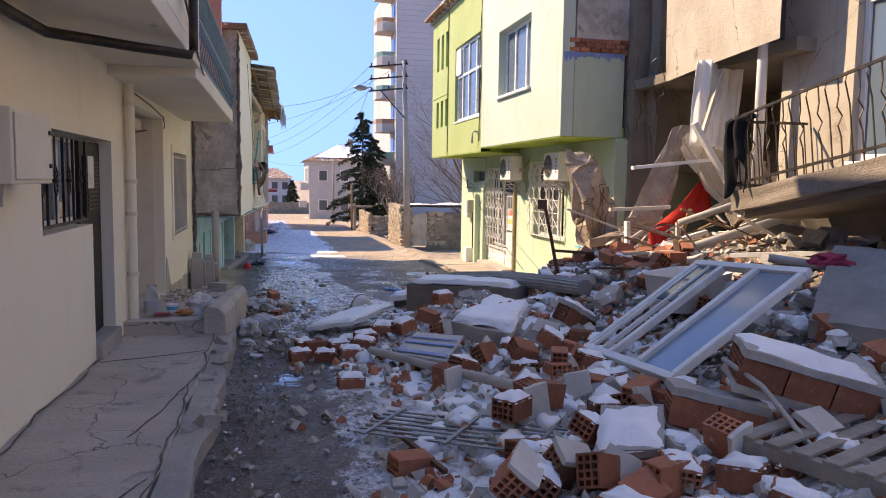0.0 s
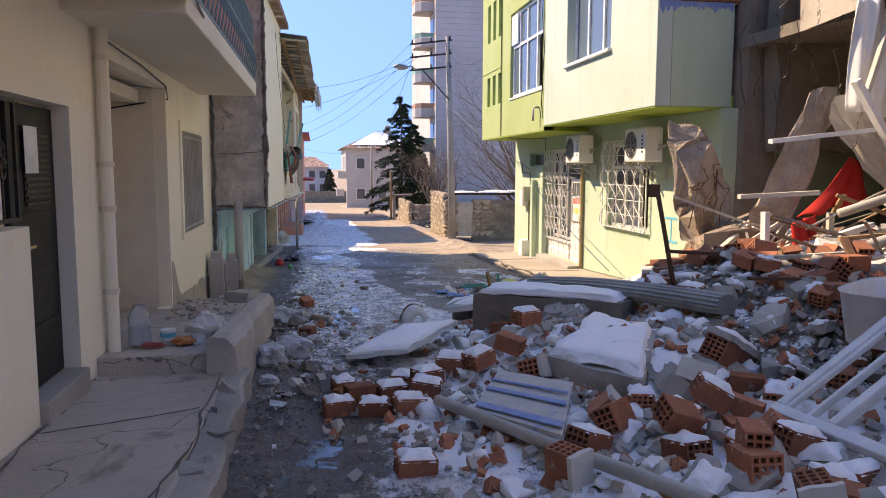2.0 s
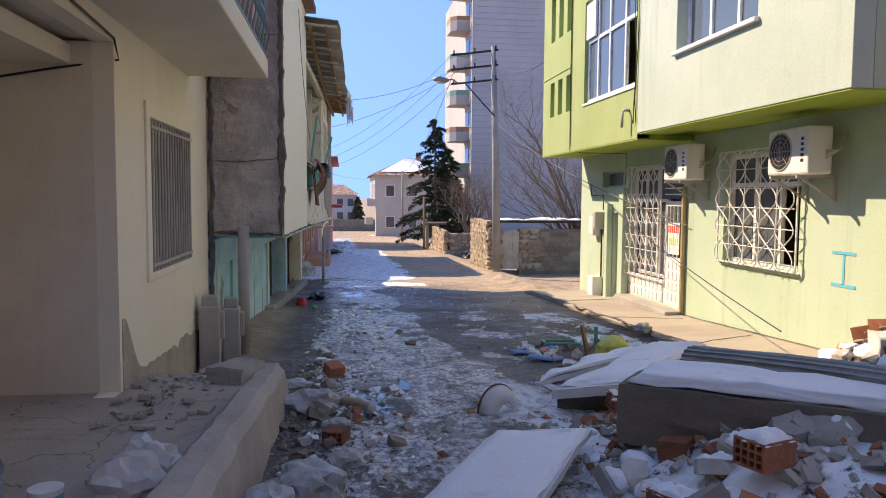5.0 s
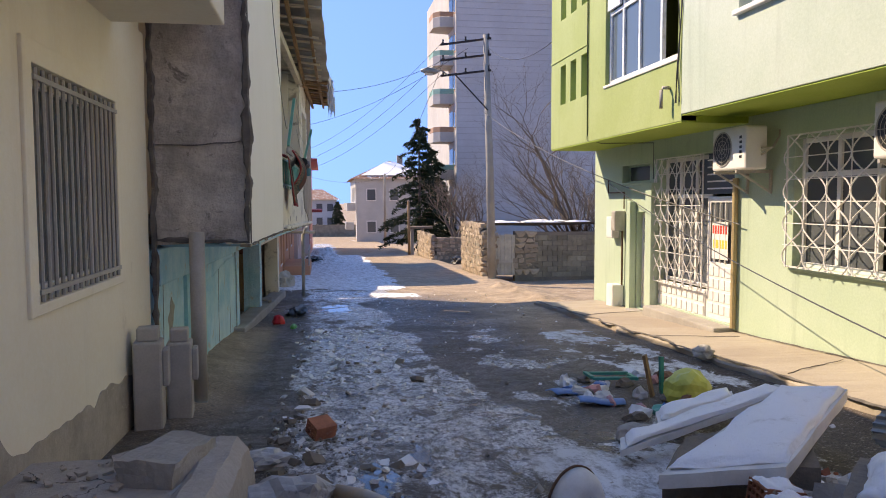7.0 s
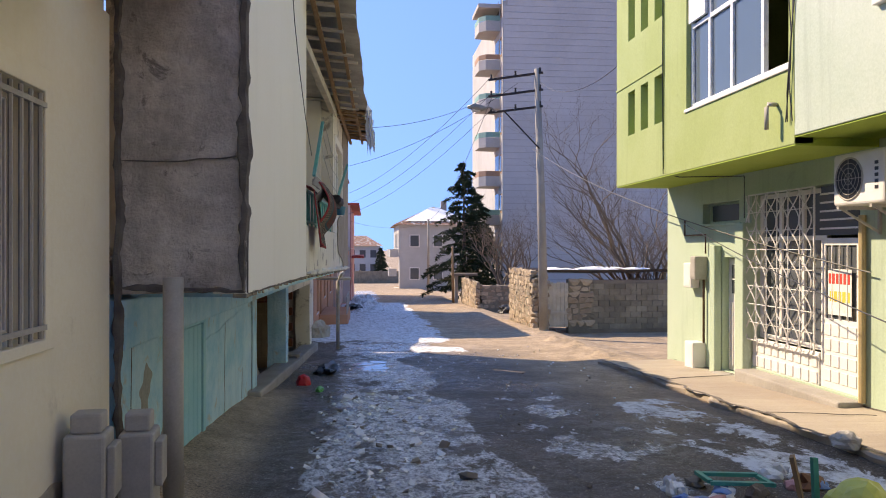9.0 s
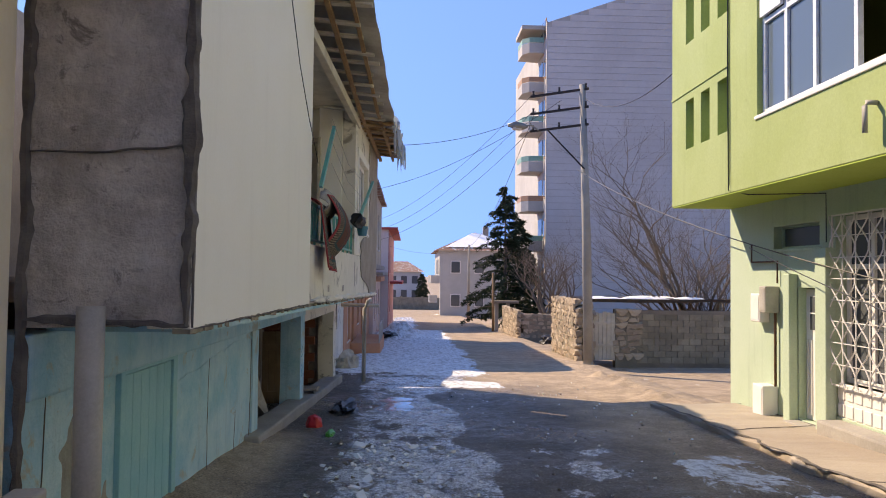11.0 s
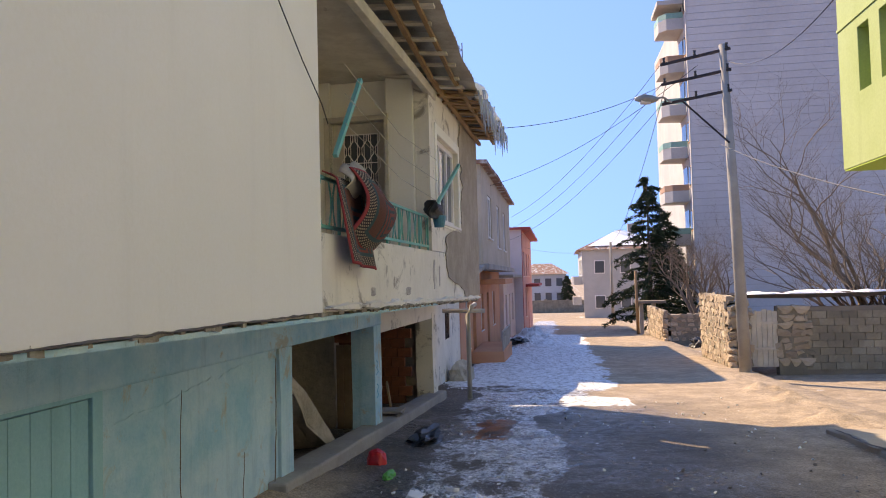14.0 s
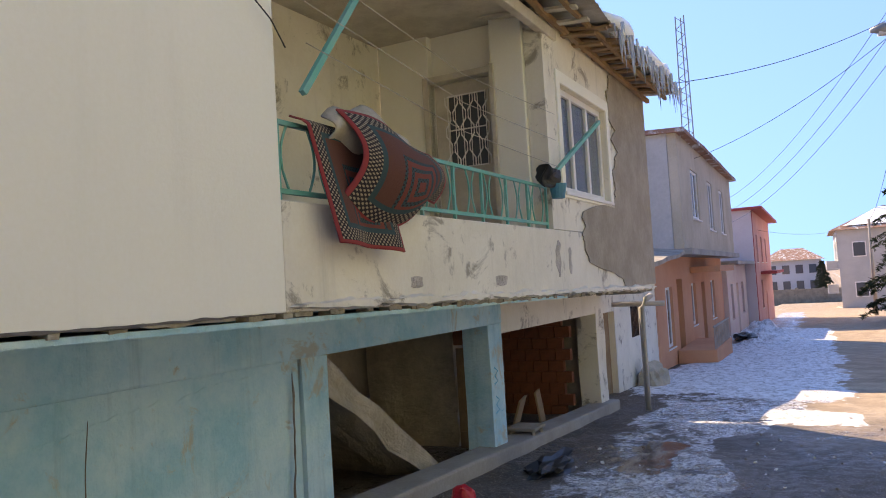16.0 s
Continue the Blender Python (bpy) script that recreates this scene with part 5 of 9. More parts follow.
rug = thing("rug", (0, 0, 0), "patterned dark red wool rug slung over the balcony rail", "rug")
cloth("hanging_end", rug_flat, 16, 24, RUG, "", "", 0.014, rug)
cloth("folded_end", rug_fold, 24, 24, RUG, "", "", 0.014, rug)
SACK = surface("old_beige_cloth", (0.52, 0.47, 0.38), (0.4, 0.36, 0.29), 3, 50, 0.95, 0.4)
cloth("cloth", lambda a, b: (-0.62 + 0.12 * math.sin(3 * b), 20.95 + 0.95 * a, 2.06 + 0.14 * math.sin(math.pi * a) * math.cos(2 * b) - 0.18 * b + 0.03 * math.sin(14 * a)), 14, 10, SACK, "crumpled beige cloth draped on the balcony rail", "cloth")
# props and pot
bm = bmesh.new()
bar(bm, (-0.58, 20.72, 2.15), (-0.5, 21.3, 2.95), 0.04)
solo("timber_prop", bm, TURQ, "turquoise timber prop leaning at the balcony corner", "prop")
bm = bmesh.new()
bar(bm, (-0.47, 24.9, 2.0), (-0.3, 26.7, 2.95), 0.045)
solo("timber_prop", bm, TURQ, "turquoise pole tied to the balcony rail", "prop")
pot = thing("plant_pot", (-0.38, 25.02, 1.82), "small blue pot in a black bag hung on the rail", "pot")
bm = bmesh.new()
tube(bm, [(0, 0, 0), (0, 0, 0.16)], [0.07, 0.10], 14)
part("pot", bm, plain("blue_pot", (0.05, 0.22, 0.30), 0.5), pot)
bm = bmesh.new()
bmesh.ops.create_icosphere(bm, subdivisions=3, radius=0.13)
rough_up(bm, 0.10, 7, 1.0)
for v in bm.verts:
    v.co += Vector((-0.08, -0.1, 0.24))
part("bag", bm, BLACK, pot, "crumpled black plastic bag")
# clotheslines and loose cable
bm = bmesh.new()
for k in range(3):
    tube(bm, [(-0.45, 20.6, 2.9 - 0.25 * k), (-0.45, 22.8, 2.72 - 0.25 * k), (-0.42, 25.2, 2.8 - 0.3 * k)], 0.004, 4)
solo("clothesline", bm, GREY_PVC, "slack clotheslines across the balcony", "clothesline")
bm = bmesh.new()
tube(bm, [(-0.70, 18.8, 4.4), (-0.68, 19.1, 3.7), (-0.655, 19.5, 3.2), (-0.64, 20.1, 2.8), (-0.62, 20.5, 2.55), (-0.6, 20.6, 2.4)], 0.005, 5)
solo("cable", bm, BLACK, "thin loose cable down the white wall", "cable")
# drain pipe and lower right details
bm = bmesh.new()
tube(bm, [(-1.30, 16.42, zg(16.4)), (-1.30, 16.42, 0.98)], 0.075, 12)
solo("drain_pipe", bm, GREY_PVC, "grey plastic drain pipe standing by the turquoise wall", "pipe", smooth=True)
bm = bmesh.new()
tube(bm, [(-0.62, 30.0, -1.4), (-0.62, 30.0, 0.35), (-0.55, 30.1, 0.5), (-0.5, 30.25, 0.55)], 0.05, 10)
tube(bm, [(-1.2, 30.3, 0.42), (-0.3, 30.4, 0.40)], 0.045, 8)
solo("drain_pipe", bm, GREY_PVC, "rusty waste pipe at the house corner", "pipe", smooth=True)

# turquoise plank door in the lower wall
tdoor = thing("door", (-0.79, 16.5, 0), "turquoise painted plank door in the lower wall", "door", kind="structure", rz=-1.72)
for k in range(6):
    bm = bmesh.new()
    box(bm, -0.925, -0.905, 1.36 + 0.165 * k, 1.52 + 0.165 * k, -1.6, 0.40)
    part("plank", bm, TURQ_WASH, tdoor, bevel=0.004)
bm = bmesh.new()
panel(bm, 1.26, 2.46, -1.6, 0.49, 0.05, [(1.35, 2.36, -1.7, 0.41)], pose(-0.885, 0, 0))
part("door_frame", bm, TURQ_WASH, tdoor, bevel=0.006)
# the basement seen through its openings
MUD = surface("mud_plaster", (0.56, 0.49, 0.38), (0.42, 0.36, 0.27), 2.2, 14, 0.95, 1.0, (0.26, 0.22, 0.17), 0.45, dist=0.06)
st = thing("stair_flight", (-2.72, 22.4, -1.2), "crumbling concrete stair flight seen from below", "stair", kind="structure", rz=-1.7)
bm = bmesh.new()
bar(bm, (0, -0.3, 1.75), (0, 2.9, -0.50), 1.7, 0.26)
rough_up(bm, 0.09, 2.4, 4.0, 9)
rough_up(bm, 0.05, 8, 4.0)
part("soffit_slab", bm, MUD, st)
bm = bmesh.new()
panel_z = (-1.6, 0.42)
box(bm, -3.6, -2.24, 25.95, 26.15, *panel_z)
rough_up(bm, 0.05, 2.6, 9.0, 9)
rough_up(bm, 0.025, 9, 3.0)
solo("plaster_wall", bm, MUD, "flaking mud-plastered inner wall", "wall", kind="structure")
bdoor = thing("door", (-2.22, 25.98, -1.45), "old brown plank door standing ajar in the basement", "door", kind="structure", rz=-78)
for k in range(4):
    bm = bmesh.new()
    box(bm, 0, 0.035, 0.115 * k, 0.115 * k + 0.11, 0, 1.55)
    part("plank", bm, WOOD_BROWN, bdoor, bevel=0.006)
for z in (0.35, 1.2):
    bm = bmesh.new()
    box(bm, 0.036, 0.06, 0.02, 0.44, z, z + 0.12)
    part("batten", bm, WOOD_BROWN, bdoor)
bm = bmesh.new()
box(bm, -2.23, -1.72, 25.93, 26.1, 0.14, 0.42)
rough_up(bm, 0.012, 7, 2.0, 4)
solo("brick_lintel", bm, BRICK, "bare red brick over the basement door", "lintel", kind="structure")
brickw = thing("brick_wall", (-3.3, 29.25, -1.7), "dim wall of hollow red brick inside the basement", "wall", kind="structure")
bm = bmesh.new()
box(bm, 0, 0.255, 0, 0.12, 0, 0.18)
# basement bricks take the shade-darkened clay, for the dimness indoors
row_brick = mesh_of("brick", bm, [BRICK_SHADED])
for r in range(11):
    for k in range(6 if r % 2 == 0 else 5):
        b = new("brick", row_brick)
        b.parent = brickw
        b.matrix_basis = pose(0.27 * k + (0.135 if r % 2 else 0), 0.006 * ((r * 7 + k * 3) % 3), 0.19 * r + 0.12)


def crate(at, rz, dim, label):
    c = thing("wooden_crate", at, label, "crate", "crates in the basement", rz=rz)
    sx, sy, sz = dim
    for x in (-sx / 2, sx / 2):
        for k in range(3):
            bm = bmesh.new()
            box(bm, x - 0.01, x + 0.01, -sy / 2, sy / 2, sz * k / 3 + 0.01, sz * (k + 1) / 3 - 0.02)
            part("slat", bm, WOOD_BROWN, c)
    for y in (-sy / 2, sy / 2):
        for k in range(3):
            bm = bmesh.new()
            box(bm, -sx / 2, sx / 2, y - 0.01, y + 0.01, sz * k / 3 + 0.01, sz * (k + 1) / 3 - 0.02)
            part("slat", bm, WOOD_BROWN, c)
    bm = bmesh.new()
    box(bm, -sx / 2, sx / 2, -sy / 2, sy / 2, 0, 0.015)
    part("bottom", bm, WOOD_BROWN, c)


crate((-1.6, 26.9, -1.45), 8, (0.4, 0.55, 0.3), "old wooden crate on the basement floor")
crate((-1.6, 27.9, -1.45), -12, (0.4, 0.5, 0.25), "split wooden crate among basement junk")
stool = thing("stool", (-1.45, 26.35, -1.45), "worn wooden stool beside the turquoise column", "stool")
bm = bmesh.new()
box(bm, -0.2, 0.2, -0.2, 0.2, 0.45, 0.49)
part("seat", bm, WOOD_GREY, stool, bevel=0.01)
for sx in (-1, 1):
    for sy in (-1, 1):
        bm = bmesh.new()
        bar(bm, (0.17 * sx, 0.17 * sy, 0), (0.15 * sx, 0.15 * sy, 0.45), 0.04)
        part("leg", bm, WOOD_GREY, stool)
for k, (y, z, tilt, w) in enumerate(((27.2, -1.1, 18, 0.6), (28.2, -1.15, -8, 0.45))):
    bm = bmesh.new()
    cbox(bm, 0, 0, 0, 0.03, w, 0.62, pose(-1.9, y, z + 0.05, 0, tilt, 12))
    solo("cardboard", bm, surface("brown_cardboard", (0.36, 0.25, 0.15), (0.3, 0.2, 0.12), 3, 40, 0.95, 0.2), "flattened brown cardboard leaning on junk", "cardboard")
# sprayed letters on the column
bm = bmesh.new()
for z, h in ((-0.28, 0.2), (-0.62, 0.2)):
    for k in range(2):
        y = 25.33 + 0.17 * k
        tube(bm, [(-1.425, y, z), (-1.425, y + 0.1, z + 0.03), (-1.425, y + 0.02, z + h / 2), (-1.425, y + 0.11, z + h * 0.75), (-1.425, y + 0.02, z + h)], 0.013, 5)
part_mark = part("sprayed_mark", bm, MARK)
tagged(part_mark, "blue sprayed letters on the turquoise column", "graffiti")

# ---------------------------------------------------------------- cream house: details
wa = window(house_a, -1.90, 1, 6.26, 7.78, 1.25, 2.04, [6.7, 7.2], None, WHITE_PAINT, GLASS, w=0.05)
wavy_sheet("curtain", 6.3, 7.7, 1.26, 2.02, -2.06, CURTAIN, wa, 8, 0.02)
bm = bmesh.new()
for z in (1.27, 2.02):
    bar(bm, (-1.80, 6.25, z), (-1.80, 7.76, z), 0.025)
for y in (6.26, 6.52, 6.98, 7.30, 7.74):
    bar(bm, (-1.80, y, 1.27), (-1.80, y, 2.02), 0.022)
for y in (6.38, 6.75, 7.14, 7.52):
    tube(bm, [(-1.80, y, 1.27), (-1.80, y, 2.02)], 0.008, 6)
    for s in (-1, 1):
        tube(bm, [(-1.795, y + s * 0.045 * math.sin(2 * math.pi * k / 10), 1.52 + 0.24 * k / 10) for k in range(11)], 0.009, 5)
    bmesh.ops.create_icosphere(bm, subdivisions=1, radius=0.03, matrix=Matrix.Translation((-1.795, y, 1.64)))
part("window_grille", bm, IRON, wa, "black wrought-iron grille")
da = thing("door", (-1.90, 7.84, 0.04), "black steel house door with raised panels and a paper notice", "door", kind="structure")
da.parent = house_a
bm = bmesh.new()
box(bm, -0.03, 0.02, 0.0, 0.86, 0, 1.99)
for y0, y1, z0, z1 in ((0.12, 0.74, 0.15, 0.45), (0.12, 0.74, 0.55, 0.85), (0.12, 0.74, 1.25, 1.85)):
    box(bm, 0.02, 0.035, y0, y1, z0, z1)
    box(bm, 0.035, 0.045, y0 + 0.08, y1 - 0.08, z0 + 0.07, z1 - 0.07)
part("leaf", bm, surface("black_door_enamel", (0.022, 0.019, 0.017), (0.012, 0.011, 0.010), 6, 60, 0.6, 0.1), da, bevel=0.008)
bm = bmesh.new()
for k in range(12):
    box(bm, 0.046, 0.056, 0.2 + 0.02 * (k % 2), 0.66, 1.3 + 0.043 * k, 1.318 + 0.043 * k)
part("relief", bm, IRON, da)
bm = bmesh.new()
tube(bm, [(0.03, 0.1, 1.02), (0.08, 0.1, 1.02), (0.08, 0.22, 1.02)], 0.012, 8)
part("handle", bm, plain("brass_handle", (0.6, 0.42, 0.16), 0.3, 1.0), da, "brass lever handle")
bm = bmesh.new()
box(bm, 0.058, 0.061, 0.18, 0.42, 1.52, 1.84)
part("notice", bm, POSTER_W, da, "white paper notice")
bm = bmesh.new()
box(bm, -1.95, -1.70, 7.8, 8.74, -0.2, 0.035)
part("threshold", bm, CONC, house_a, bevel=0.015)
ws = window(house_a, -1.93, 1, 13.5, 15.3, 0.67, 2.1, [14.4], None, WHITE_PAINT, GLASS_DARK, w=0.06)
for k in range(15):
    bm = bmesh.new()
    y = 13.56 + 1.68 * k / 14
    tube(bm, [(-1.74, y, 0.68), (-1.74, y, 2.08)], 0.013, 6)
    part("window_bar", bm, GREY_PVC, ws)
for z in (0.74, 2.02):
    bm = bmesh.new()
    bar(bm, (-1.74, 13.5, z), (-1.74, 15.3, z), 0.03)
    part("cross_bar", bm, GREY_PVC, ws)
bm = bmesh.new()
panel(bm, 13.36, 15.42, 0.6, 2.24, 0.03, [(13.5, 15.3, 0.67, 2.1)], pose(-1.735, 0, 0))
part("surround", bm, YELLOW, ws, bevel=0.008)
mbx = thing("meter_box", (-1.76, 5.30, 1.63), "cream painted electricity meter box fixed to the wall", "meter box")
bm = bmesh.new()
box(bm, 0, 0.24, -0.45, 0.33, 0, 0.46)
part("body", bm, SOFFIT, mbx, bevel=0.012)
bm = bmesh.new()
box(bm, 0.243, 0.252, -0.42, 0.30, 0.03, 0.43)
part("door", bm, SOFFIT, mbx, bevel=0.004)
bm = bmesh.new()
for z in (0.12, 0.34):
    cbox(bm, 0.258, 0.24, z, 0.014, 0.03, 0.03)
part("latch", bm, IRON, mbx)
bm = bmesh.new()
for k in range(3):
    tube(bm, [(0.1 + 0.03 * k, -0.4, 0), (0.1 + 0.03 * k, -0.42, -0.12), (0.04, -0.5 - 0.03 * k, -0.16), (0.02, -0.55 - 0.03 * k, 0.2), (0.015, -0.55 - 0.04 * k, 1.2)], 0.014, 6)
part("cable", bm, GREY_PVC, mbx)
dpipe = tagged(new("downpipe"), "cream painted downpipe on the stucco wall", "pipe")
for z0, z1 in ((-0.2, 1.27), (1.22, 2.86)):
    bm = bmesh.new()
    tube(bm, [(-1.69, 9.42, z0), (-1.69, 9.42, z1)], 0.053 if z0 < 0 else 0.055, 14)
    part("pipe_length", bm, YELLOW, dpipe, smooth=False)
for z in (0.5, 1.22, 1.6, 2.5):
    bm = bmesh.new()
    tube(bm, [(-1.69, 9.42, z), (-1.69, 9.42, z + 0.05)], 0.066, 14)
    box(bm, -1.758, -1.70, 9.405, 9.435, z + 0.012, z + 0.038)
    part("clamp", bm, YELLOW_DIRTY, dpipe)
bm = bmesh.new()
tube(bm, [(-1.70, 3.0, 2.74), (-1.66, 5.4, 2.72), (-1.60, 5.9, 2.70), (-1.1, 6.5, 2.72), (-0.74, 6.9, 2.74), (-0.71, 6.95, 2.8), (-0.71, 6.95, 3.4)], 0.04, 10)
solo("waste_pipe", bm, IRON, "black waste pipe bent under the overhang", "pipe", smooth=True)
bm = bmesh.new()
tube(bm, [(-1.72, 4.7, 2.8), (-1.745, 4.72, 2.0)], 0.012, 6)
tube(bm, [(-1.74, 9.7, 2.72), (-1.74, 11.2, 2.68), (-1.74, 12.45, 2.6), (-1.735, 12.55, 2.45), (-2.2, 12.48, 2.36), (-3.0, 12.45, 2.2)], 0.01, 6)
tube(bm, [(-0.79, 5.8, 4.0), (-0.78, 6.8, 3.3), (-0.80, 8.2, 2.95), (-0.86, 9.5, 2.9)], 0.012, 6)
solo("cable", bm, BLACK, "loose cables along the cream wall", "cable")
railA = thing("balcony_railing", (0, 0, 0), "blue-grey iron balcony railing with scrolls", "railing")
RAIL_BLUE = plain("blue_grey_enamel", (0.12, 0.20, 0.24), 0.5, 0.1)
for z in (3.02, 3.5, 3.95):
    bm = bmesh.new()
    bar(bm, (-0.89, 8.65, z), (-0.89, 15.3, z), 0.03)
    part("rail", bm, RAIL_BLUE, railA)
for k in range(52):
    y = 8.7 + 6.55 * k / 51
    bm = bmesh.new()
    tube(bm, [(-0.89, y, 3.0), (-0.85 + 0.02 * (k % 2), y, 3.25), (-0.89, y, 3.5), (-0.89, y, 3.95)], 0.009, 5)
    part("baluster", bm, RAIL_BLUE, railA)

# ---------------------------------------------------------------- step, platform and low wall by the niche
bm = bmesh.new()
for v in box(bm, -1.755, -0.80, 9.12, 13.32, -0.9, 0.0):
    v.co.z -= 0.055 * (v.co.y - 9.12)
bmesh.ops.subdivide_edges(bm, edges=bm.edges[:], cuts=9, use_grid_fill=True)
rough_up(bm, 0.012, 4, 3.0)
part_ob = part("platform", bm, PAVE)
tagged(part_ob, "broken concrete entrance platform with a step", "platform", kind="structure")
bm = bmesh.new()
for v in box(bm, -3.1, -1.757, 9.62, 12.5, -0.4, -0.004):
    v.co.z -= 0.055 * (v.co.y - 9.12)
part("niche_floor", bm, PAVE, house_a)
rp = random.Random(14)      # crumbs and plaster chips on the platform
bm = bmesh.new()
for _ in range(90):
    x, y = rp.uniform(-1.7, -0.95), rp.uniform(11.2, 13.25)
    sz = rp.uniform(0.008, 0.05) * (1 if rp.random() < 0.85 else 1.6)
    cbox(bm, 0, 0, 0, sz * rp.uniform(0.8, 2.2), sz, sz * 0.5, pose(x, y, -0.055 * (y - 9.12) + 0.01 + sz * 0.2, rp.uniform(-20, 20), rp.uniform(-20, 20), rp.uniform(0, 180)))
tagged(part("plaster_crumbs", bm, PAVE), "plaster crumbs and chips strewn on the platform", "rubble", kind="stuff")
bm = bmesh.new()
rows = []
for k in range(22):
    y = 9.06 + 4.75 * k / 21
    top = 0.17 - 0.085 * (y - 9.06) + 0.03 * noise.noise(Vector((y * 2.2, 0, 3))) - (0.14 if k == 21 else 0)
    w = 0.13 + 0.025 * noise.noise(Vector((y * 1.8, 4, 1)))
    xc = -0.74 + 0.02 * (y - 9) * 0.6
    rows.append([bm.verts.new(c) for c in ((xc - w, y, top - 0.05), (xc - w + 0.06, y, top), (xc + w - 0.07, y, top - 0.01), (xc + w, y, top - 0.09), (xc + w + 0.05, y, zg(y) - 0.25), (xc - w, y, zg(y) - 0.25))])
for a, b in zip(rows, rows[1:]):
    for i in range(6):
        bm.faces.new((a[i], b[i], b[(i + 1) % 6], a[(i + 1) % 6]))
bm.faces.new(rows[0]), bm.faces.new(rows[-1])
bmesh.ops.subdivide_edges(bm, edges=bm.edges[:], cuts=1, use_grid_fill=True)
rough_up(bm, 0.02, 5, 2.0)
solo("low_wall", bm, surface("chipped_concrete", (0.50, 0.45, 0.39), (0.42, 0.37, 0.32), 1.2, 30, 0.95, 0.8, (0.3, 0.26, 0.22), 0.35, dist=0.02), "chipped concrete low wall beside the entrance", "wall", smooth=False)
# things on the step
jug = thing("water_bottle", (-1.52, 9.62, 0.0), "large clear plastic water bottle standing on the step", "bottle")
CLEAR = glass_mat("clear_plastic", (0.85, 0.88, 0.9), 0.1, 0.85)
bm = bmesh.new()
tube(bm, [(0, 0, 0), (0, 0, 0.02), (0, 0, 0.08), (0, 0, 0.1), (0, 0, 0.16), (0, 0, 0.18), (0, 0, 0.24), (0, 0, 0.32), (0, 0, 0.36)], [0.08, 0.10, 0.10, 0.092, 0.10, 0.092, 0.10, 0.06, 0.055], 18)
b_ob = part("body", bm, CLEAR, jug, smooth=True)
bm = bmesh.new()
tube(bm, [(0, 0, 0.01), (0, 0, 0.17)], 0.085, 16)
part("ice", bm, ICE, jug)
BAGMAT = glass_mat("thin_plastic_bag", (0.75, 0.73, 0.72), 0.35, 0.35)


def lump(name, at, size, mat, label, category, seed, amount=0.35, sub=3, group=""):
    bm = bmesh.new()
    bmesh.ops.create_icosphere(bm, subdivisions=sub, radius=1)
    for v in bm.verts:
        d = 1 + amount * noise.noise(v.co * 1.9 + Vector((seed, 0, 0))) + amount * 0.5 * noise.noise(v.co * 5 + Vector((0, seed, 0)))
        v.co = Vector((v.co.x * size[0] * d, v.co.y * size[1] * d, max(-0.35, v.co.z) * size[2] * d))
    ob = part(name, bm, mat)
    ob.location = (at[0], at[1], at[2] + size[2] * 0.33)
    return tagged(ob, label, category, group)


tubp = thing("food_tub", (-1.30, 9.75, 0.0), "small white plastic food tub with a blue label", "tub")
bm = bmesh.new()
tube(bm, [(0, 0, 0), (0, 0, 0.1)], [0.06, 0.075], 16)
part("body", bm, PVC, tubp)
bm = bmesh.new()
tube(bm, [(0, 0, 0.03), (0, 0, 0.075)], [0.0665, 0.0735], 16, False)
part("label", bm, MARK, tubp)
lump("plastic_bag", (-1.02, 9.85, -0.02), (0.19, 0.16, 0.15), BAGMAT, "crumpled clear plastic bag of waste on the step", "bag", 3.0, 0.6)
lump("plastic_bag", (-0.98, 10.2, -0.03), (0.16, 0.18, 0.13), BAGMAT, "crumpled white plastic bag on the step", "bag", 5.0, 0.6)
lump("food_waste", (-1.14, 9.62, 0.0), (0.10, 0.09, 0.04), plain("orange_packet", (0.5, 0.18, 0.05), 0.5), "crushed orange food packet", "packet", 8.0, 0.5)
lump("food_waste", (-1.38, 9.5, 0.0), (0.10, 0.05, 0.03), plain("red_packet", (0.35, 0.06, 0.06), 0.5), "crushed dark red food packet", "packet", 9.0, 0.5)
# bare damp plaster along the foot of the cream wall
bm = bmesh.new()
lo, up = [], []
for k in range(131):
    y = 12.56 + 3.86 * k / 130
    h = 0.04 + 0.30 * max(0, noise.noise(Vector((y * 1.1, 3, 0)))) + 0.10 * noise.noise(Vector((y * 4.5, 1, 0))) + 0.5 * math.exp(-((y - 12.6) / 0.3) ** 2)
    lo.append(bm.verts.new((-1.752, y, zg(y) - 0.2)))
    up.append(bm.verts.new((-1.752, y, -0.04 * (y - 9) - 0.02 + h)))
for k in range(130):
    bm.faces.new((lo[k], lo[k + 1], up[k + 1], up[k]))
fp = part("foot_patch", bm, surface("damp_bare_plaster", (0.50, 0.44, 0.36), (0.38, 0.33, 0.27), 2.0, 26, 0.95, 0.9, (0.66, 0.58, 0.46), 0.55, dist=0.02), house_a, "damp bare plaster at the wall's foot")
md = fp.modifiers.new("thick", "SOLIDIFY")
md.thickness, md.offset = 0.01, 1
# concrete meter pedestals by the wall
for x, y, h, w in ((-1.60, 15.6, 0.80, 0.24), (-1.40, 15.95, 0.74, 0.22)):
    cb = thing("utility_pedestal", (x, y, zg(y) + 0.1), "grey utility pedestal box standing against the wall", "utility box", "utility pedestals", rz=6)
    bm = bmesh.new()
    box(bm, -w / 2, w / 2, -0.14, 0.14, -0.3, h - 0.12)
    part("body", bm, GREY_PVC, cb, bevel=0.02)
    bm = bmesh.new()
    box(bm, -w / 2 + 0.03, w / 2 - 0.03, -0.09, 0.09, h - 0.12, h)
    part("cap", bm, GREY_PVC, cb, bevel=0.015)
    bm = bmesh.new()
    box(bm, w / 2, w / 2 + 0.05, -0.1, 0.1, h * 0.35, h * 0.75)
    part("door", bm, GREY_PVC, cb, bevel=0.01)

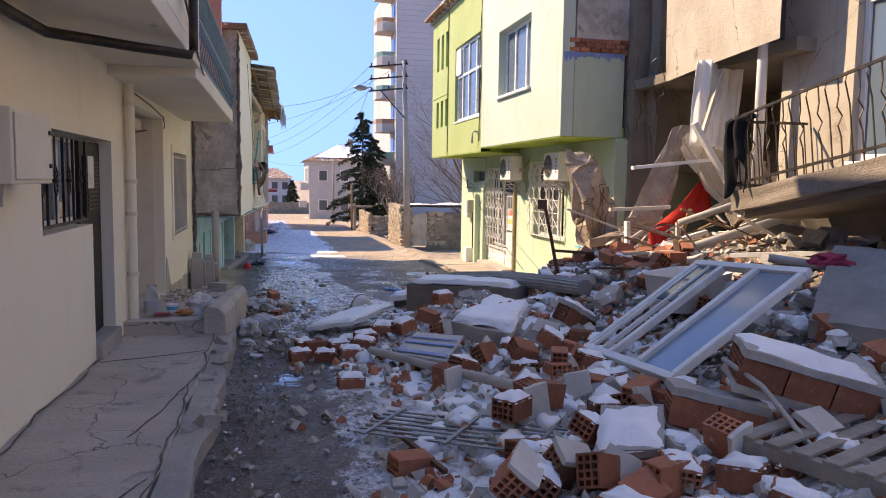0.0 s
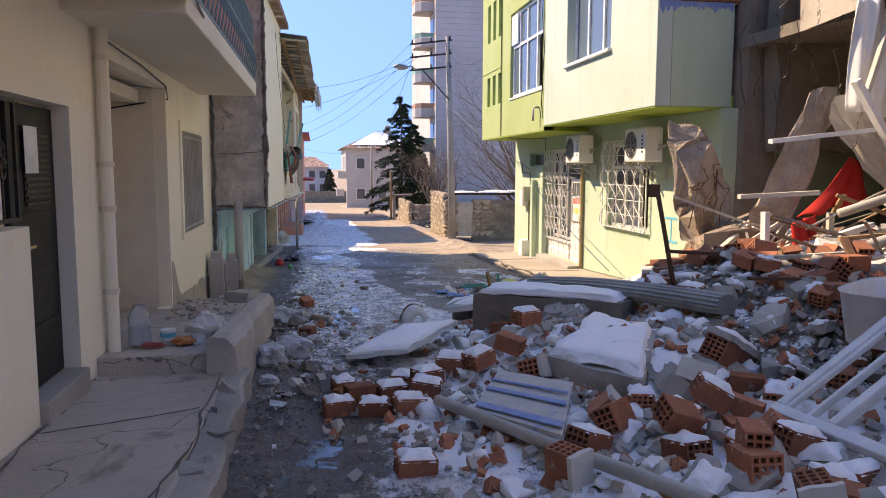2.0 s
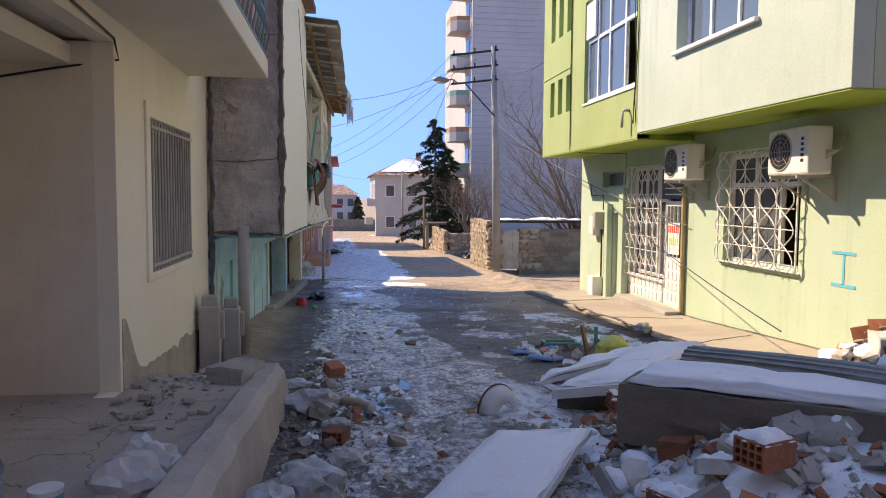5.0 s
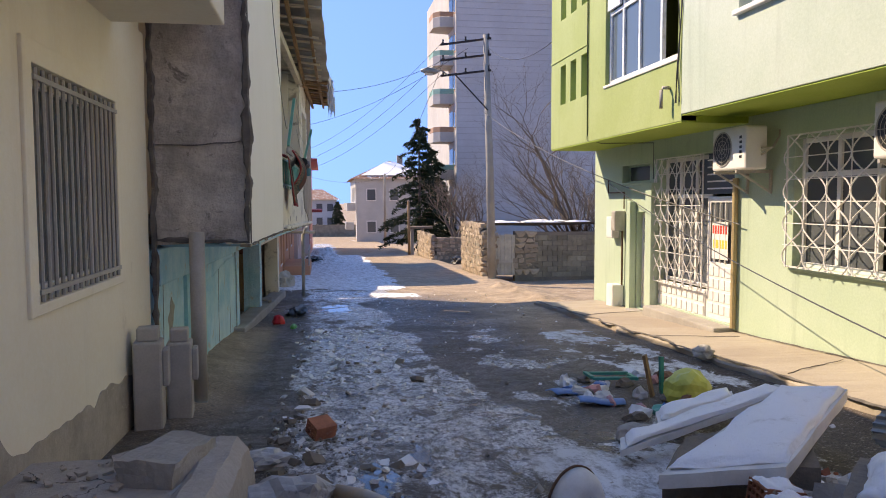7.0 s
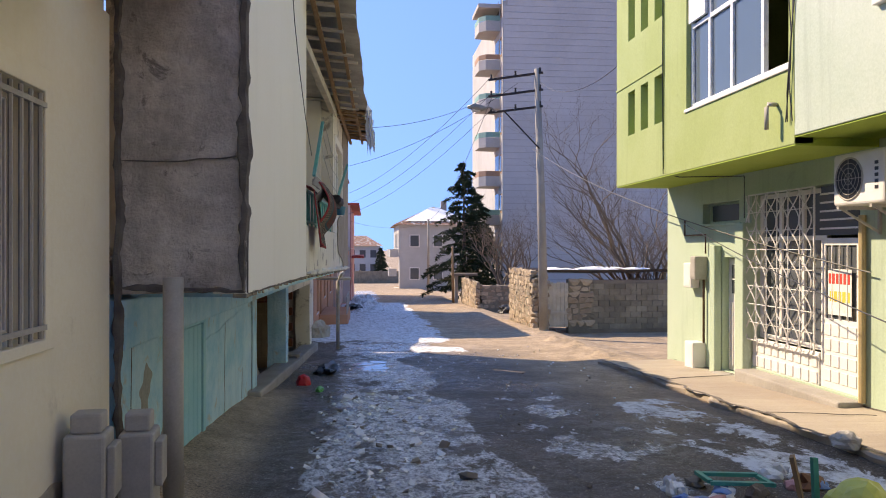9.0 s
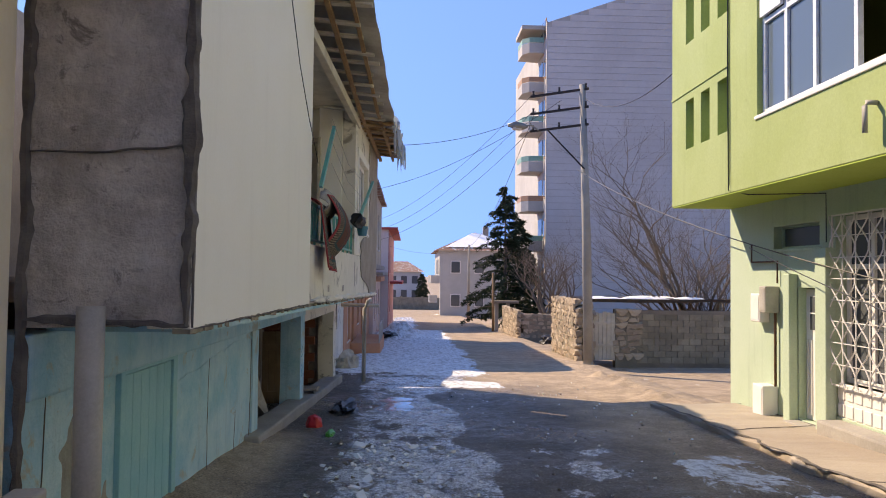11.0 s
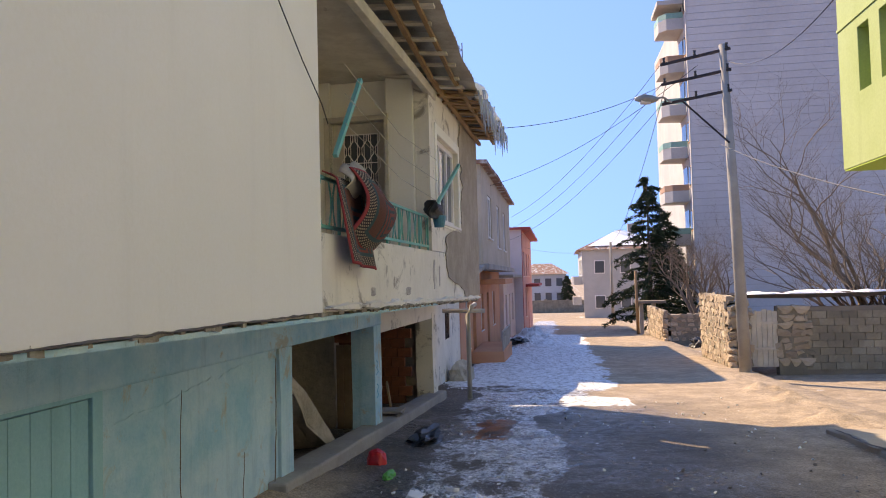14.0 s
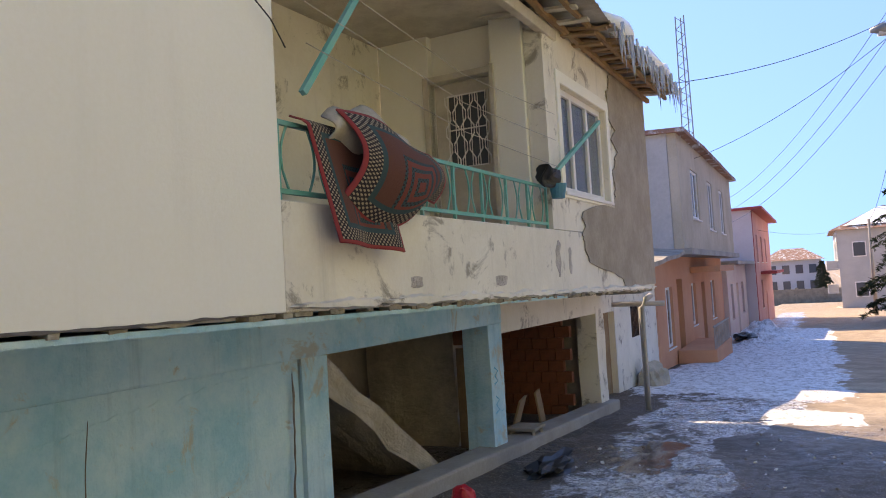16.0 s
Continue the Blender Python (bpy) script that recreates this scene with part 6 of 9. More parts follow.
# ---------------------------------------------------------------- rubble: shared meshes
def brick_bm(lx=0.29, ly=0.19, lz=0.19, nu=3, nv=4, seed=0):
    """A hollow clay brick: cells open at both ends (along x), ribs between."""
    bm = bmesh.new()
    hx, hy, hz_ = lx / 2, ly / 2, lz / 2
    t = 0.014
    for s in (-1, 1):
        ys_ = [-hy] + [v for i in range(nu) for v in (-hy + t + (2 * hy - t) * i / nu, -hy + (2 * hy - t) * (i + 1) / nu)] + [hy]
        zs_ = [-hz_] + [v for j in range(nv) for v in (-hz_ + t + (2 * hz_ - t) * j / nv, -hz_ + (2 * hz_ - t) * (j + 1) / nv)] + [hz_]
        for i in range(len(ys_) - 1):
            for j in range(len(zs_) - 1):
                y0, y1, z0, z1 = ys_[i], ys_[i + 1], zs_[j], zs_[j + 1]
                a = [bm.verts.new((s * hx, y, z)) for y, z in ((y0, z0), (y1, z0), (y1, z1), (y0, z1))]
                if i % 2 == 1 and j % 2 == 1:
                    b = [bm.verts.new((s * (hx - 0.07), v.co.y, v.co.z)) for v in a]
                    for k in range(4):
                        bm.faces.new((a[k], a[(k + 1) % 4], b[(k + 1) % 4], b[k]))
                    # bottom of the cell, its shade painted with the darker clay
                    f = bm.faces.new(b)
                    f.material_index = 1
                else:
                    bm.faces.new(a)
    for y0, z0, y1, z1 in ((-hy, -hz_, hy, -hz_), (hy, -hz_, hy, hz_), (hy, hz_, -hy, hz_), (-hy, hz_, -hy, -hz_)):
        n = 5
        for k in range(n):  # grooved faces
            p, q = k / n, (k + 1) / n
            quad = [(-hx, y0 + (y1 - y0) * p, z0 + (z1 - z0) * p), (hx, y0 + (y1 - y0) * p, z0 + (z1 - z0) * p),
                    (hx, y0 + (y1 - y0) * q, z0 + (z1 - z0) * q), (-hx, y0 + (y1 - y0) * q, z0 + (z1 - z0) * q)]
            bm.faces.new([bm.verts.new(c) for c in quad])
    bmesh.ops.remove_doubles(bm, verts=bm.verts, dist=0.0005)
    return bm


def chunk_bm(seed, sx, sy, sz, jag=0.25, sub=2):
    """A broken lump with flat and ragged sides."""
    rng = random.Random(seed)
    bm = bmesh.new()
    cbox(bm, 0, 0, 0, sx, sy, sz)
    for _ in range(4):
        n = Vector((rng.uniform(-1, 1), rng.uniform(-1, 1), rng.uniform(-0.8, 1))).normalized()
        d = (abs(n.x) * sx + abs(n.y) * sy + abs(n.z) * sz) / 2 * rng.uniform(0.45, 0.75)
        r = bmesh.ops.bisect_plane(bm, geom=bm.verts[:] + bm.edges[:] + bm.faces[:], plane_co=n * d, plane_no=n, clear_outer=True)
        e = [g for g in r["geom_cut"] if isinstance(g, bmesh.types.BMEdge)]
        if e:
            bmesh.ops.contextual_create(bm, geom=e)
    bmesh.ops.triangulate(bm, faces=bm.faces)
    bmesh.ops.subdivide_edges(bm, edges=bm.edges[:], cuts=sub)
    k = min(sx, sy, sz)
    for v in bm.verts:
        v.co += Vector(noise.noise_vector(v.co * (1.6 / k) + Vector((seed, 0, 0)))) * k * jag * 0.35
        v.co += Vector(noise.noise_vector(v.co * (6 / k) + Vector((seed, 3, 0)))) * k * jag * 0.12
    return bm


def snow_cap_mesh(name, sx, sy, h, seed):
    """A rounded pad of snow with an uneven rim, lying on z=0."""
    bm = bmesh.new()
    n = 10
    g = []
    for j in range(n + 1):
        row = []
        for i in range(n + 1):
            a, b = 2 * i / n - 1, 2 * j / n - 1
            e = max(abs(a), abs(b))
            w = 1 + 0.22 * noise.noise(Vector((a * 2.2, b * 2.2, seed)))
            z = h * (1 - e ** 3) * (0.75 + 0.8 * noise.noise(Vector((a * 1.6, b * 1.6, seed + 4)))) + (0 if e < 0.99 else -0.012)
            row.append(bm.verts.new((a * sx / 2 * w, b * sy / 2 * w, z)))
        g.append(row)
    for j in range(n):
        for i in range(n):
            bm.faces.new((g[j][i], g[j][i + 1], g[j + 1][i + 1], g[j + 1][i]))
    return mesh_of(name, bm, [SNOW], True)


BRICK_MESH = [mesh_of("hollow_brick", brick_bm(0.25, 0.19, 0.15, 4, 3), [BRICK, BRICK_SHADED]),
              mesh_of("hollow_brick", brick_bm(0.24, 0.19, 0.135, 4, 3), [BRICK, BRICK_SHADED]),
              mesh_of("hollow_brick", brick_bm(0.19, 0.17, 0.125, 4, 3), [BRICK, BRICK_SHADED]),
              mesh_of("hollow_brick", brick_bm(0.29, 0.19, 0.19, 4, 5), [BRICK, BRICK_SHADED])]
BRICK_H = (0.15, 0.135, 0.125)
CAP_MESH = [snow_cap_mesh("snow_cap", 0.25, 0.19, 0.05, 1.0), snow_cap_mesh("snow_cap", 0.23, 0.19, 0.045, 5.0), snow_cap_mesh("snow_cap", 0.19, 0.19, 0.045, 9.0)]
CHUNK_MESH = [mesh_of("chunk", chunk_bm(k, *d), [m]) for k, (d, m) in enumerate((
    ((0.34, 0.26, 0.16), MORTAR), ((0.28, 0.24, 0.10), PLASTER_CHUNK), ((0.42, 0.30, 0.2), MORTAR), ((0.22, 0.2, 0.14), BRICK),
    ((0.36, 0.3, 0.07), PLASTER_CHUNK), ((0.26, 0.18, 0.12), BRICK), ((0.5, 0.34, 0.22), CONC)))]


def lay_brick(x, y, rx=0.0, ry=0.0, rz=0.0, kind=0, lift=0.0, snow=True, z=None, label=""):
    ob = new("hollow_brick", BRICK_MESH[kind])
    h = BRICK_H[kind]
    zz = (hz(x, y) if z is None else z) + lift + h / 2 * abs(math.cos(radians(rx))) + 0.09 * abs(math.sin(radians(rx))) - 0.01
    ob.matrix_basis = pose(x, y, zz, rx, ry, rz)
    tagged(ob, label or ("red hollow clay brick capped with snow, in the rubble" if snow else "bare red hollow clay brick in the rubble"), "brick", "loose bricks in the rubble")
    if snow and abs(rx) < 40 and abs(ry) < 40:
        cap = new("snow_cap", CAP_MESH[kind])
        cap.parent = ob
        cap.matrix_basis = pose(0, 0, h / 2 - 0.002)
    return ob


def masonry(name, at, rot, nx, ny, nz, label, snow=True, face_plaster=0.055):
    """A broken piece of hollow-brick wall lying flat: bricks under a skin of plaster, with snow on it."""
    L, W, H = 0.29, 0.19, 0.19
    t = tagged(new(name), label, "masonry")
    t.matrix_basis = pose(*at, *rot)
    for i in range(nx):
        for j in range(ny):
            for k in range(nz):
                b = new("brick", BRICK_MESH[3])
                b.parent = t
                b.matrix_basis = pose((i - (nx - 1) / 2) * (L + 0.012), (j - (ny - 1) / 2) * (W + 0.012) , H / 2 + k * (H + 0.012), 0, 0, 0)
    bm = bmesh.new()
    sx, sy = nx * 0.302, ny * 0.202
    cbox(bm, 0, 0, H * nz + 0.012 * (nz - 1) + face_plaster / 2, sx + 0.01, sy + 0.01, face_plaster)
    cbox(bm, 0, 0, -face_plaster / 2, sx, sy, face_plaster)
    rough_up(bm, 0.022, 5, at[0] * 3, 5)
    rough_up(bm, 0.010, 16, at[1], 0)
    part("plaster_skin", bm, MORTAR, t)
    if snow:
        s = new("snow_cap", snow_cap_mesh("snow_cap", sx * 0.95, sy * 0.95, 0.055, at[1]))
        s.parent = t
        s.matrix_basis = pose(0, 0, H * nz + 0.012 * (nz - 1) + face_plaster)
    return t


def slab(name, corners, thick, mat, label, category="concrete slab", seed=1.0, snow=True, jag=0.02):
    """A slab with its upper face through the given corners, thickness downwards, its edges broken."""
    bm = bmesh.new()
    top = [bm.verts.new(c) for c in corners]
    low = [bm.verts.new(Vector(c) - Vector((0, 0, thick))) for c in corners]
    n = len(corners)
    bm.faces.new(top), bm.faces.new(list(reversed(low)))
    for k in range(n):
        bm.faces.new((top[k], low[k], low[(k + 1) % n], top[(k + 1) % n]))
    bmesh.ops.triangulate(bm, faces=bm.faces)
    bmesh.ops.subdivide_edges(bm, edges=bm.edges[:], cuts=6, use_grid_fill=True)
    rough_up(bm, jag, 4, seed)
    rough_up(bm, jag * 0.55, 13, seed + 1)
    t = tagged(new(name), label, category)
    part("body", bm, mat, t)
    if snow:
        c0 = sum((Vector(c) for c in corners), Vector()) / n
        bm = bmesh.new()
        vs = [bm.verts.new(c0 + (Vector(c) - c0) * 0.94 + Vector((0, 0, 0.004))) for c in corners]
        f = bm.faces.new(vs)
        r = bmesh.ops.extrude_face_region(bm, geom=[f])
        for g in r["geom"]:
            if isinstance(g, bmesh.types.BMVert):
                g.co = c0 + (g.co - c0) * 0.9 + Vector((0, 0, min(0.07, 0.022 + 0.25 * thick)))
        bmesh.ops.triangulate(bm, faces=bm.faces)
        bmesh.ops.subdivide_edges(bm, edges=bm.edges[:], cuts=7, use_grid_fill=True)
        rough_up(bm, min(0.035, 0.012 + 0.1 * thick), 5, seed + 3)
        rough_up(bm, min(0.018, 0.006 + 0.05 * thick), 14, seed + 5)
        for v in bm.verts:
            v.co.z += min(0.03, 0.01 + 0.1 * thick) * noise.noise(v.co * 3)
        part("snow_cover", bm, SNOW, t, smooth=True)
    return t


# cracks in the pavement, crumbs along the wall's foot
pave_top = lambda y: 0.04 - 0.021 * y
for pts, w, sd in ((((-1.72, 1.0), (-1.72, 9.0)), 0.014, 51.0), (((-0.72, 1.5), (-0.73, 9.0)), 0.012, 52.0), (((-1.45, 2.6), (-0.74, 4.4)), 0.010, 53.0), (((-1.0, 5.2), (-0.74, 6.6)), 0.008, 54.0), (((-1.2, 3.4), (-0.74, 3.2)), 0.008, 55.0), (((-1.7, 7.6), (-0.76, 8.0)), 0.006, 56.0)):
    (xa, ya), (xb, yb) = pts
    d = Vector((xb - xa, yb - ya, 0)).normalized()
    tagged(smear("pavement_crack", (xa, ya, pave_top(ya) + 0.012), (xb, yb, pave_top(yb) + 0.012), (d.y, -d.x, 0), (0, 0, 1), w, 0.006, sd, DARK_MORTAR, "", None, 0.06, 140), "dark crack across the concrete pavement", "crack", kind="structure")
for xa, ya, xb, yb, up, w, sd in ((4.87, 12.4, 4.87, 25.4, 0.10, 0.045, 61.0), (6.36, 13.7, 6.36, 25.5, 0.10, 0.022, 62.0), (5.0, 16.2, 6.2, 16.9, 0.10, 0.008, 63.0), (4.9, 19.4, 6.1, 19.0, 0.10, 0.008, 64.0), (4.95, 22.5, 6.3, 22.9, 0.10, 0.008, 65.0)):
    d = Vector((xb - xa, yb - ya, 0)).normalized()
    tagged(smear("pavement_crack", (xa, ya, zg(ya) + up), (xb, yb, zg(yb) + up), (d.y, -d.x, 0), (0, 0, 1), w, 0.008, sd, DARK_MORTAR, "", None, 0.07 if w < 0.04 else 0.12, 200), "dark broken edge and cracks of the dusty pavement", "crack", kind="structure")
rk = random.Random(9)
for k in range(16):
    y = rk.uniform(2.4, 8.8)
    bm = chunk_bm(300 + k, rk.uniform(0.08, 0.2), rk.uniform(0.1, 0.26), rk.uniform(0.06, 0.13), 0.4, 1)
    bm.transform(pose(rk.uniform(-0.66, -0.42), y, pave_top(y) - rk.uniform(0.0, 0.12), rk.uniform(-15, 15), rk.uniform(-25, 25), rk.uniform(0, 360)))
    solo("kerb_fragment", bm, CONC, "broken grey lump of the crumbling kerb", "kerb stone", group="broken kerb lumps")

# ---------------------------------------------------------------- large pieces of the collapse
slab("fallen_wall_slab", [(2.0, 8.62, 0.0), (2.50, 7.74, 0.01), (3.14, 8.88, 0.13), (2.9, 9.9, 0.06)], 0.24, MORTAR, "broken wall slab of brick and mortar under snow", seed=2.0)
for k in range(3):
    p, q = Vector((2.02, 8.55, 0)), Vector((2.50, 7.74, 0))
    c = p.lerp(q, (k + 0.5) / 3)
    lay_brick(c.x, c.y - 0.03, 0, 0, -60, 0, z=-0.30, snow=False)
slab("concrete_beam", [(1.95, 11.35, 0.08), (3.25, 9.95, 0.18), (3.7, 10.35, 0.20), (2.35, 11.75, 0.10)], 0.42, CONC_DARK, "fallen concrete beam with snow on top", "beam", 5.0)
slab("concrete_slab", [(3.45, 8.55, 0.16), (5.0, 7.6, 0.4), (5.6, 8.8, 0.5), (3.9, 9.6, 0.22)], 0.35, CONC_DARK, "dark broken floor slab with earth stuck to it", seed=7.0, snow=False)
slab("concrete_block", [(4.3, 11.75, 0.28), (4.85, 11.4, 0.22), (4.95, 11.75, 0.24), (4.45, 12.1, 0.3)], 0.4, PLASTER_CHUNK, "pale squared concrete block on the heap", seed=8.0, snow=False)
slab("door_panel", [(0.36, 10.35, -0.36), (0.98, 10.0, -0.24), (1.75, 11.3, -0.22), (1.15, 11.75, -0.36)], 0.05, PVC_DIRTY, "snow-covered white door panel lying flat", "door panel", 9.0)
printed = slab("plaster_board", [(1.20, 7.80, -0.16), (1.57, 6.88, -0.04), (2.0, 7.9, -0.02), (1.63, 8.75, -0.14)], 0.03, surface("printed_board", (0.58, 0.55, 0.49), (0.46, 0.46, 0.46), 3.5, 30, 0.9, 0.3, (0.16, 0.25, 0.50), 0.55), "torn cream board with a faded blue print", "board", 4.0, False, 0.008)
BLUE_PRINT = surface("faded_blue_print", (0.17, 0.27, 0.55), (0.30, 0.38, 0.58), 6, 40, 0.8, 0.1, (0.55, 0.53, 0.48), 0.55)
for f0, f1 in ((0.03, 0.13), (0.45, 0.52), (0.70, 0.74)):
    bm = bmesh.new()
    a0, a1, b0, b1 = Vector((1.22, 7.80, -0.15)), Vector((1.60, 8.70, -0.13)), Vector((1.58, 6.93, -0.03)), Vector((1.97, 7.88, -0.012))
    vs = [a0.lerp(a1, f0), b0.lerp(b1, f0), b0.lerp(b1, f1), a0.lerp(a1, f1)]
    lo = [bm.verts.new(v + Vector((0, 0, 0.002))) for v in vs]
    hi = [bm.verts.new(v + Vector((0, 0, 0.012))) for v in vs]
    bm.faces.new(lo), bm.faces.new(hi)
    for k in range(4):
        bm.faces.new((lo[k], lo[(k + 1) % 4], hi[(k + 1) % 4], hi[k]))
    part("printed_strip", bm, BLUE_PRINT, printed, "faded blue printed strip")
for cs, th, sd in (([(2.0, 13.67, -0.49), (3.65, 14.12, -0.24), (3.62, 14.32, -0.24), (2.1, 13.92, -0.49)], 0.05, 11.0),
                   ([(1.9, 12.85, -0.36), (2.53, 12.55, -0.24), (3.86, 13.78, -0.16), (3.48, 14.02, -0.18)], 0.09, 12.0),
                   ([(2.55, 14.24, -0.49), (3.33, 14.45, -0.40), (3.51, 14.8, -0.41), (2.7, 14.6, -0.51)], 0.10, 13.0)):
    slab("fallen_board", cs, th, PVC_DIRTY, "long snow-covered white panel board", "board", sd, True, 0.006)
slab("broken_block", [(2.0, 13.0, -0.40), (2.9, 12.75, -0.33), (3.3, 13.5, -0.30), (2.5, 13.7, -0.42)], 0.3, CONC_DARK, "dark broken wall piece propping the boards", seed=14.0, snow=False)
CONC_PANEL = surface("scuffed_grey_plaster", (0.36, 0.33, 0.30), (0.27, 0.245, 0.22), 1.6, 26, 0.92, 0.8, (0.46, 0.40, 0.33), 0.35, 0.2, dist=0.03)
# leaning grey concrete panel and tub by the window frame
slab("fallen_concrete", [(4.45, 5.5, 0.55), (4.65, 4.3, 0.62), (6.2, 4.7, 1.05), (5.5, 6.5, 1.10)], 0.16, CONC_PANEL, "leaning grey concrete wall panel", seed=15.0, snow=False)
masonry("masonry_block", (3.42, 4.30, 0.30), (6, 14, -22), 3, 2, 1, "lump of red hollow brick wall under snow")
masonry("masonry_block", (2.82, 4.38, 0.06), (-6, 10, -24), 2, 2, 1, "broken lump of hollow brick with plaster on it", False)
masonry("masonry_block", (2.22, 4.25, -0.08), (-10, -10, 62), 2, 2, 1, "plastered brick lump capped with snow")
masonry("masonry_block", (3.3, 8.0, 0.02), (14, 24, 35), 2, 1, 1, "brick lump tipped on its side")
masonry("masonry_block", (4.5, 3.7, 0.35), (10, -10, 20), 3, 2, 1, "large lump of brick wall on the heap")
tubth = thing("bathtub", (4.55, 7.6, 0.30), "dusty white plastic tub half buried in rubble", "tub", rz=35)
bm = bmesh.new()
outer = []
for z, s in ((0, 0.86), (0.38, 1.0), (0.40, 1.04), (0.38, 0.97), (0.05, 0.8)):
    outer.append([bm.verts.new((0.62 * s * math.copysign(abs(math.cos(a)) ** 0.6, math.cos(a)), 0.36 * s * math.copysign(abs(math.sin(a)) ** 0.6, math.sin(a)), z)) for a in [2 * math.pi * k / 32 for k in range(32)]])
for r0, r1 in zip(outer, outer[1:]):
    for k in range(32):
        bm.faces.new((r0[k], r0[(k + 1) % 32], r1[(k + 1) % 32], r1[k]))
bm.faces.new(outer[-1])
part("basin", bm, PVC_DIRTY, tubth, smooth=True)
# fallen window with three lights
wf = tagged(new("fallen_window"), "white plastic window frame lying tilted on the rubble, one light empty", "window frame")
_a, _b2 = Vector((0.013, -1.674, 0.113)), Vector((1.276, 0.070, 0.858))
_e1, _e2 = _a.normalized(), (_b2 - _b2.project(_a)).normalized()
_m = Matrix((_e1, _e2, _e1.cross(_e2))).transposed().to_4x4()
wf.matrix_basis = Matrix.Translation((2.987, 6.885, 0.027)) @ _m
WW, WH = 1.677, 1.539


def wbar(name, x0, x1, y0, y1, z0=-0.035, z1=0.035, mat=PVC_DIRTY):
    bm = bmesh.new()
    box(bm, x0, x1, y0, y1, z0, z1)
    return part(name, bm, mat, wf, bevel=0.008)


wbar("rail", 0, WW, 0, 0.075), wbar("rail", 0, WW, WH - 0.075, WH)
wbar("stile", 0, 0.075, 0.075, WH - 0.075), wbar("stile", WW - 0.075, WW, 0.075, WH - 0.075)
wbar("mullion", WW * 0.29, WW * 0.29 + 0.07, 0.075, WH - 0.075), wbar("mullion", WW * 0.60, WW * 0.60 + 0.07, 0.075, WH - 0.075)
wbar("sash_edge", 0.075, 0.11, 0.075, WH - 0.075, -0.02, 0.02), wbar("sash_edge", WW * 0.60 + 0.07, WW * 0.60 + 0.10, 0.075, WH - 0.075, -0.02, 0.045)
wbar("sash_edge", WW * 0.18, WW * 0.18 + 0.03, 0.075, WH - 0.075, -0.02, 0.03)
bm = bmesh.new()
box(bm, WW * 0.60 + 0.06, WW - 0.07, 0.07, WH - 0.07, -0.006, 0.006)
part("pane", bm, glass_mat("dusty_blue_glass", (0.25, 0.33, 0.44), 0.12, 0.25), wf, "dusty unbroken glass")
bm = bmesh.new()
box(bm, 0.08, WW * 0.29, 0.9, WH - 0.07, -0.006, 0.006)
part("broken_pane", bm, GLASS, wf)
bm = bmesh.new()
box(bm, -0.15, WW + 0.1, -0.16, -0.02, -0.20, -0.02)
rough_up(bm, 0.012, 4, 3, 4)
part("sill_block", bm, CONC, wf, "concrete sill still fixed to the frame")
# long pipe, rods, railing, corrugated roll
bm = bmesh.new()
tube(bm, [(1.02, 8.3, -0.24), (1.5, 7.0, -0.13), (1.98, 5.8, -0.02)], 0.045, 14, False)
tube(bm, [(1.98, 5.8, -0.02), (1.5, 7.0, -0.13), (1.02, 8.3, -0.24)], 0.039, 14, False)
pl = solo("plastic_pipe", bm, GREY_PVC, "long dirty cream plastic pipe lying on the rubble", "pipe", smooth=True)
gr = thing("fallen_grille", (0.85, 5.75, -0.14), "fallen steel window grille of flat bars", "grille", rz=-36)
for k in range(7):
    bm = bmesh.new()
    bar(bm, (0, -0.09 * k, 0), (1.45, -0.09 * k, 0.06), 0.03, 0.012)
    part("bar", bm, GALV, gr)
for x in (0.12, 0.75, 1.35):
    bm = bmesh.new()
    bar(bm, (x, 0.05, 0.018 + 0.04 * x), (x, -0.62, 0.018 + 0.04 * x), 0.03, 0.012)
    part("cross_bar", bm, GALV, gr)
bm = bmesh.new()
bar(bm, (0.74, 5.75, -0.17), (1.0, 4.35, -0.10), 0.03, 0.03)
solo("steel_angle", bm, RUST, "thin bent steel angle on the snow", "steel bar")
bm = bmesh.new()
bar(bm, (4.13, 10.4, 0.0), (3.82, 10.35, 1.32), 0.04, 0.035)
cbox(bm, 3.77, 10.35, 1.36, 0.12, 0.06, 0.14, pose(0, 0, 0))
rough_up(bm, 0.01, 8, 1.0, 2)
solo("steel_post", bm, RUST, "rusty bent steel post stuck upright in the heap", "post")
bm = bmesh.new()
pts = [Vector((3.0, 12.35, 0.02)), Vector((3.45, 10.6, 0.2)), Vector((3.85, 8.9, 0.34))]
ring_list = []
for i in range(31):
    f = i / 30
    p = pts[0].lerp(pts[2], f) + Vector((0.0, 0, 0.05 * math.sin(math.pi * f)))
    rr = []
    for k in range(48):
        a = 2 * math.pi * k / 48
        r = 0.115 + 0.009 * math.cos(16 * a) + 0.008 * noise.noise(Vector((f * 9, k * 0.1, 0)))
        rr.append(bm.verts.new(p + Vector((math.cos(a) * r, 0.15 * math.cos(a) * r, math.sin(a) * r * 0.9))))
    ring_list.append(rr)
for r0, r1 in zip(ring_list, ring_list[1:]):
    for k in range(48):
        bm.faces.new((r0[k], r0[(k + 1) % 48], r1[(k + 1) % 48], r1[k]))
bm.faces.new(ring_list[0]), bm.faces.new(ring_list[-1])
solo("rolled_shutter", bm, GALV, "grey ribbed metal shutter rolled up on the heap", "shutter")
basin = thing("wash_basin", (1.42, 13.0, zg(13) + 0.02), "white enamel basin on its side with a rusty rim", "basin", rz=205)
bm = bmesh.new()
arcs = []
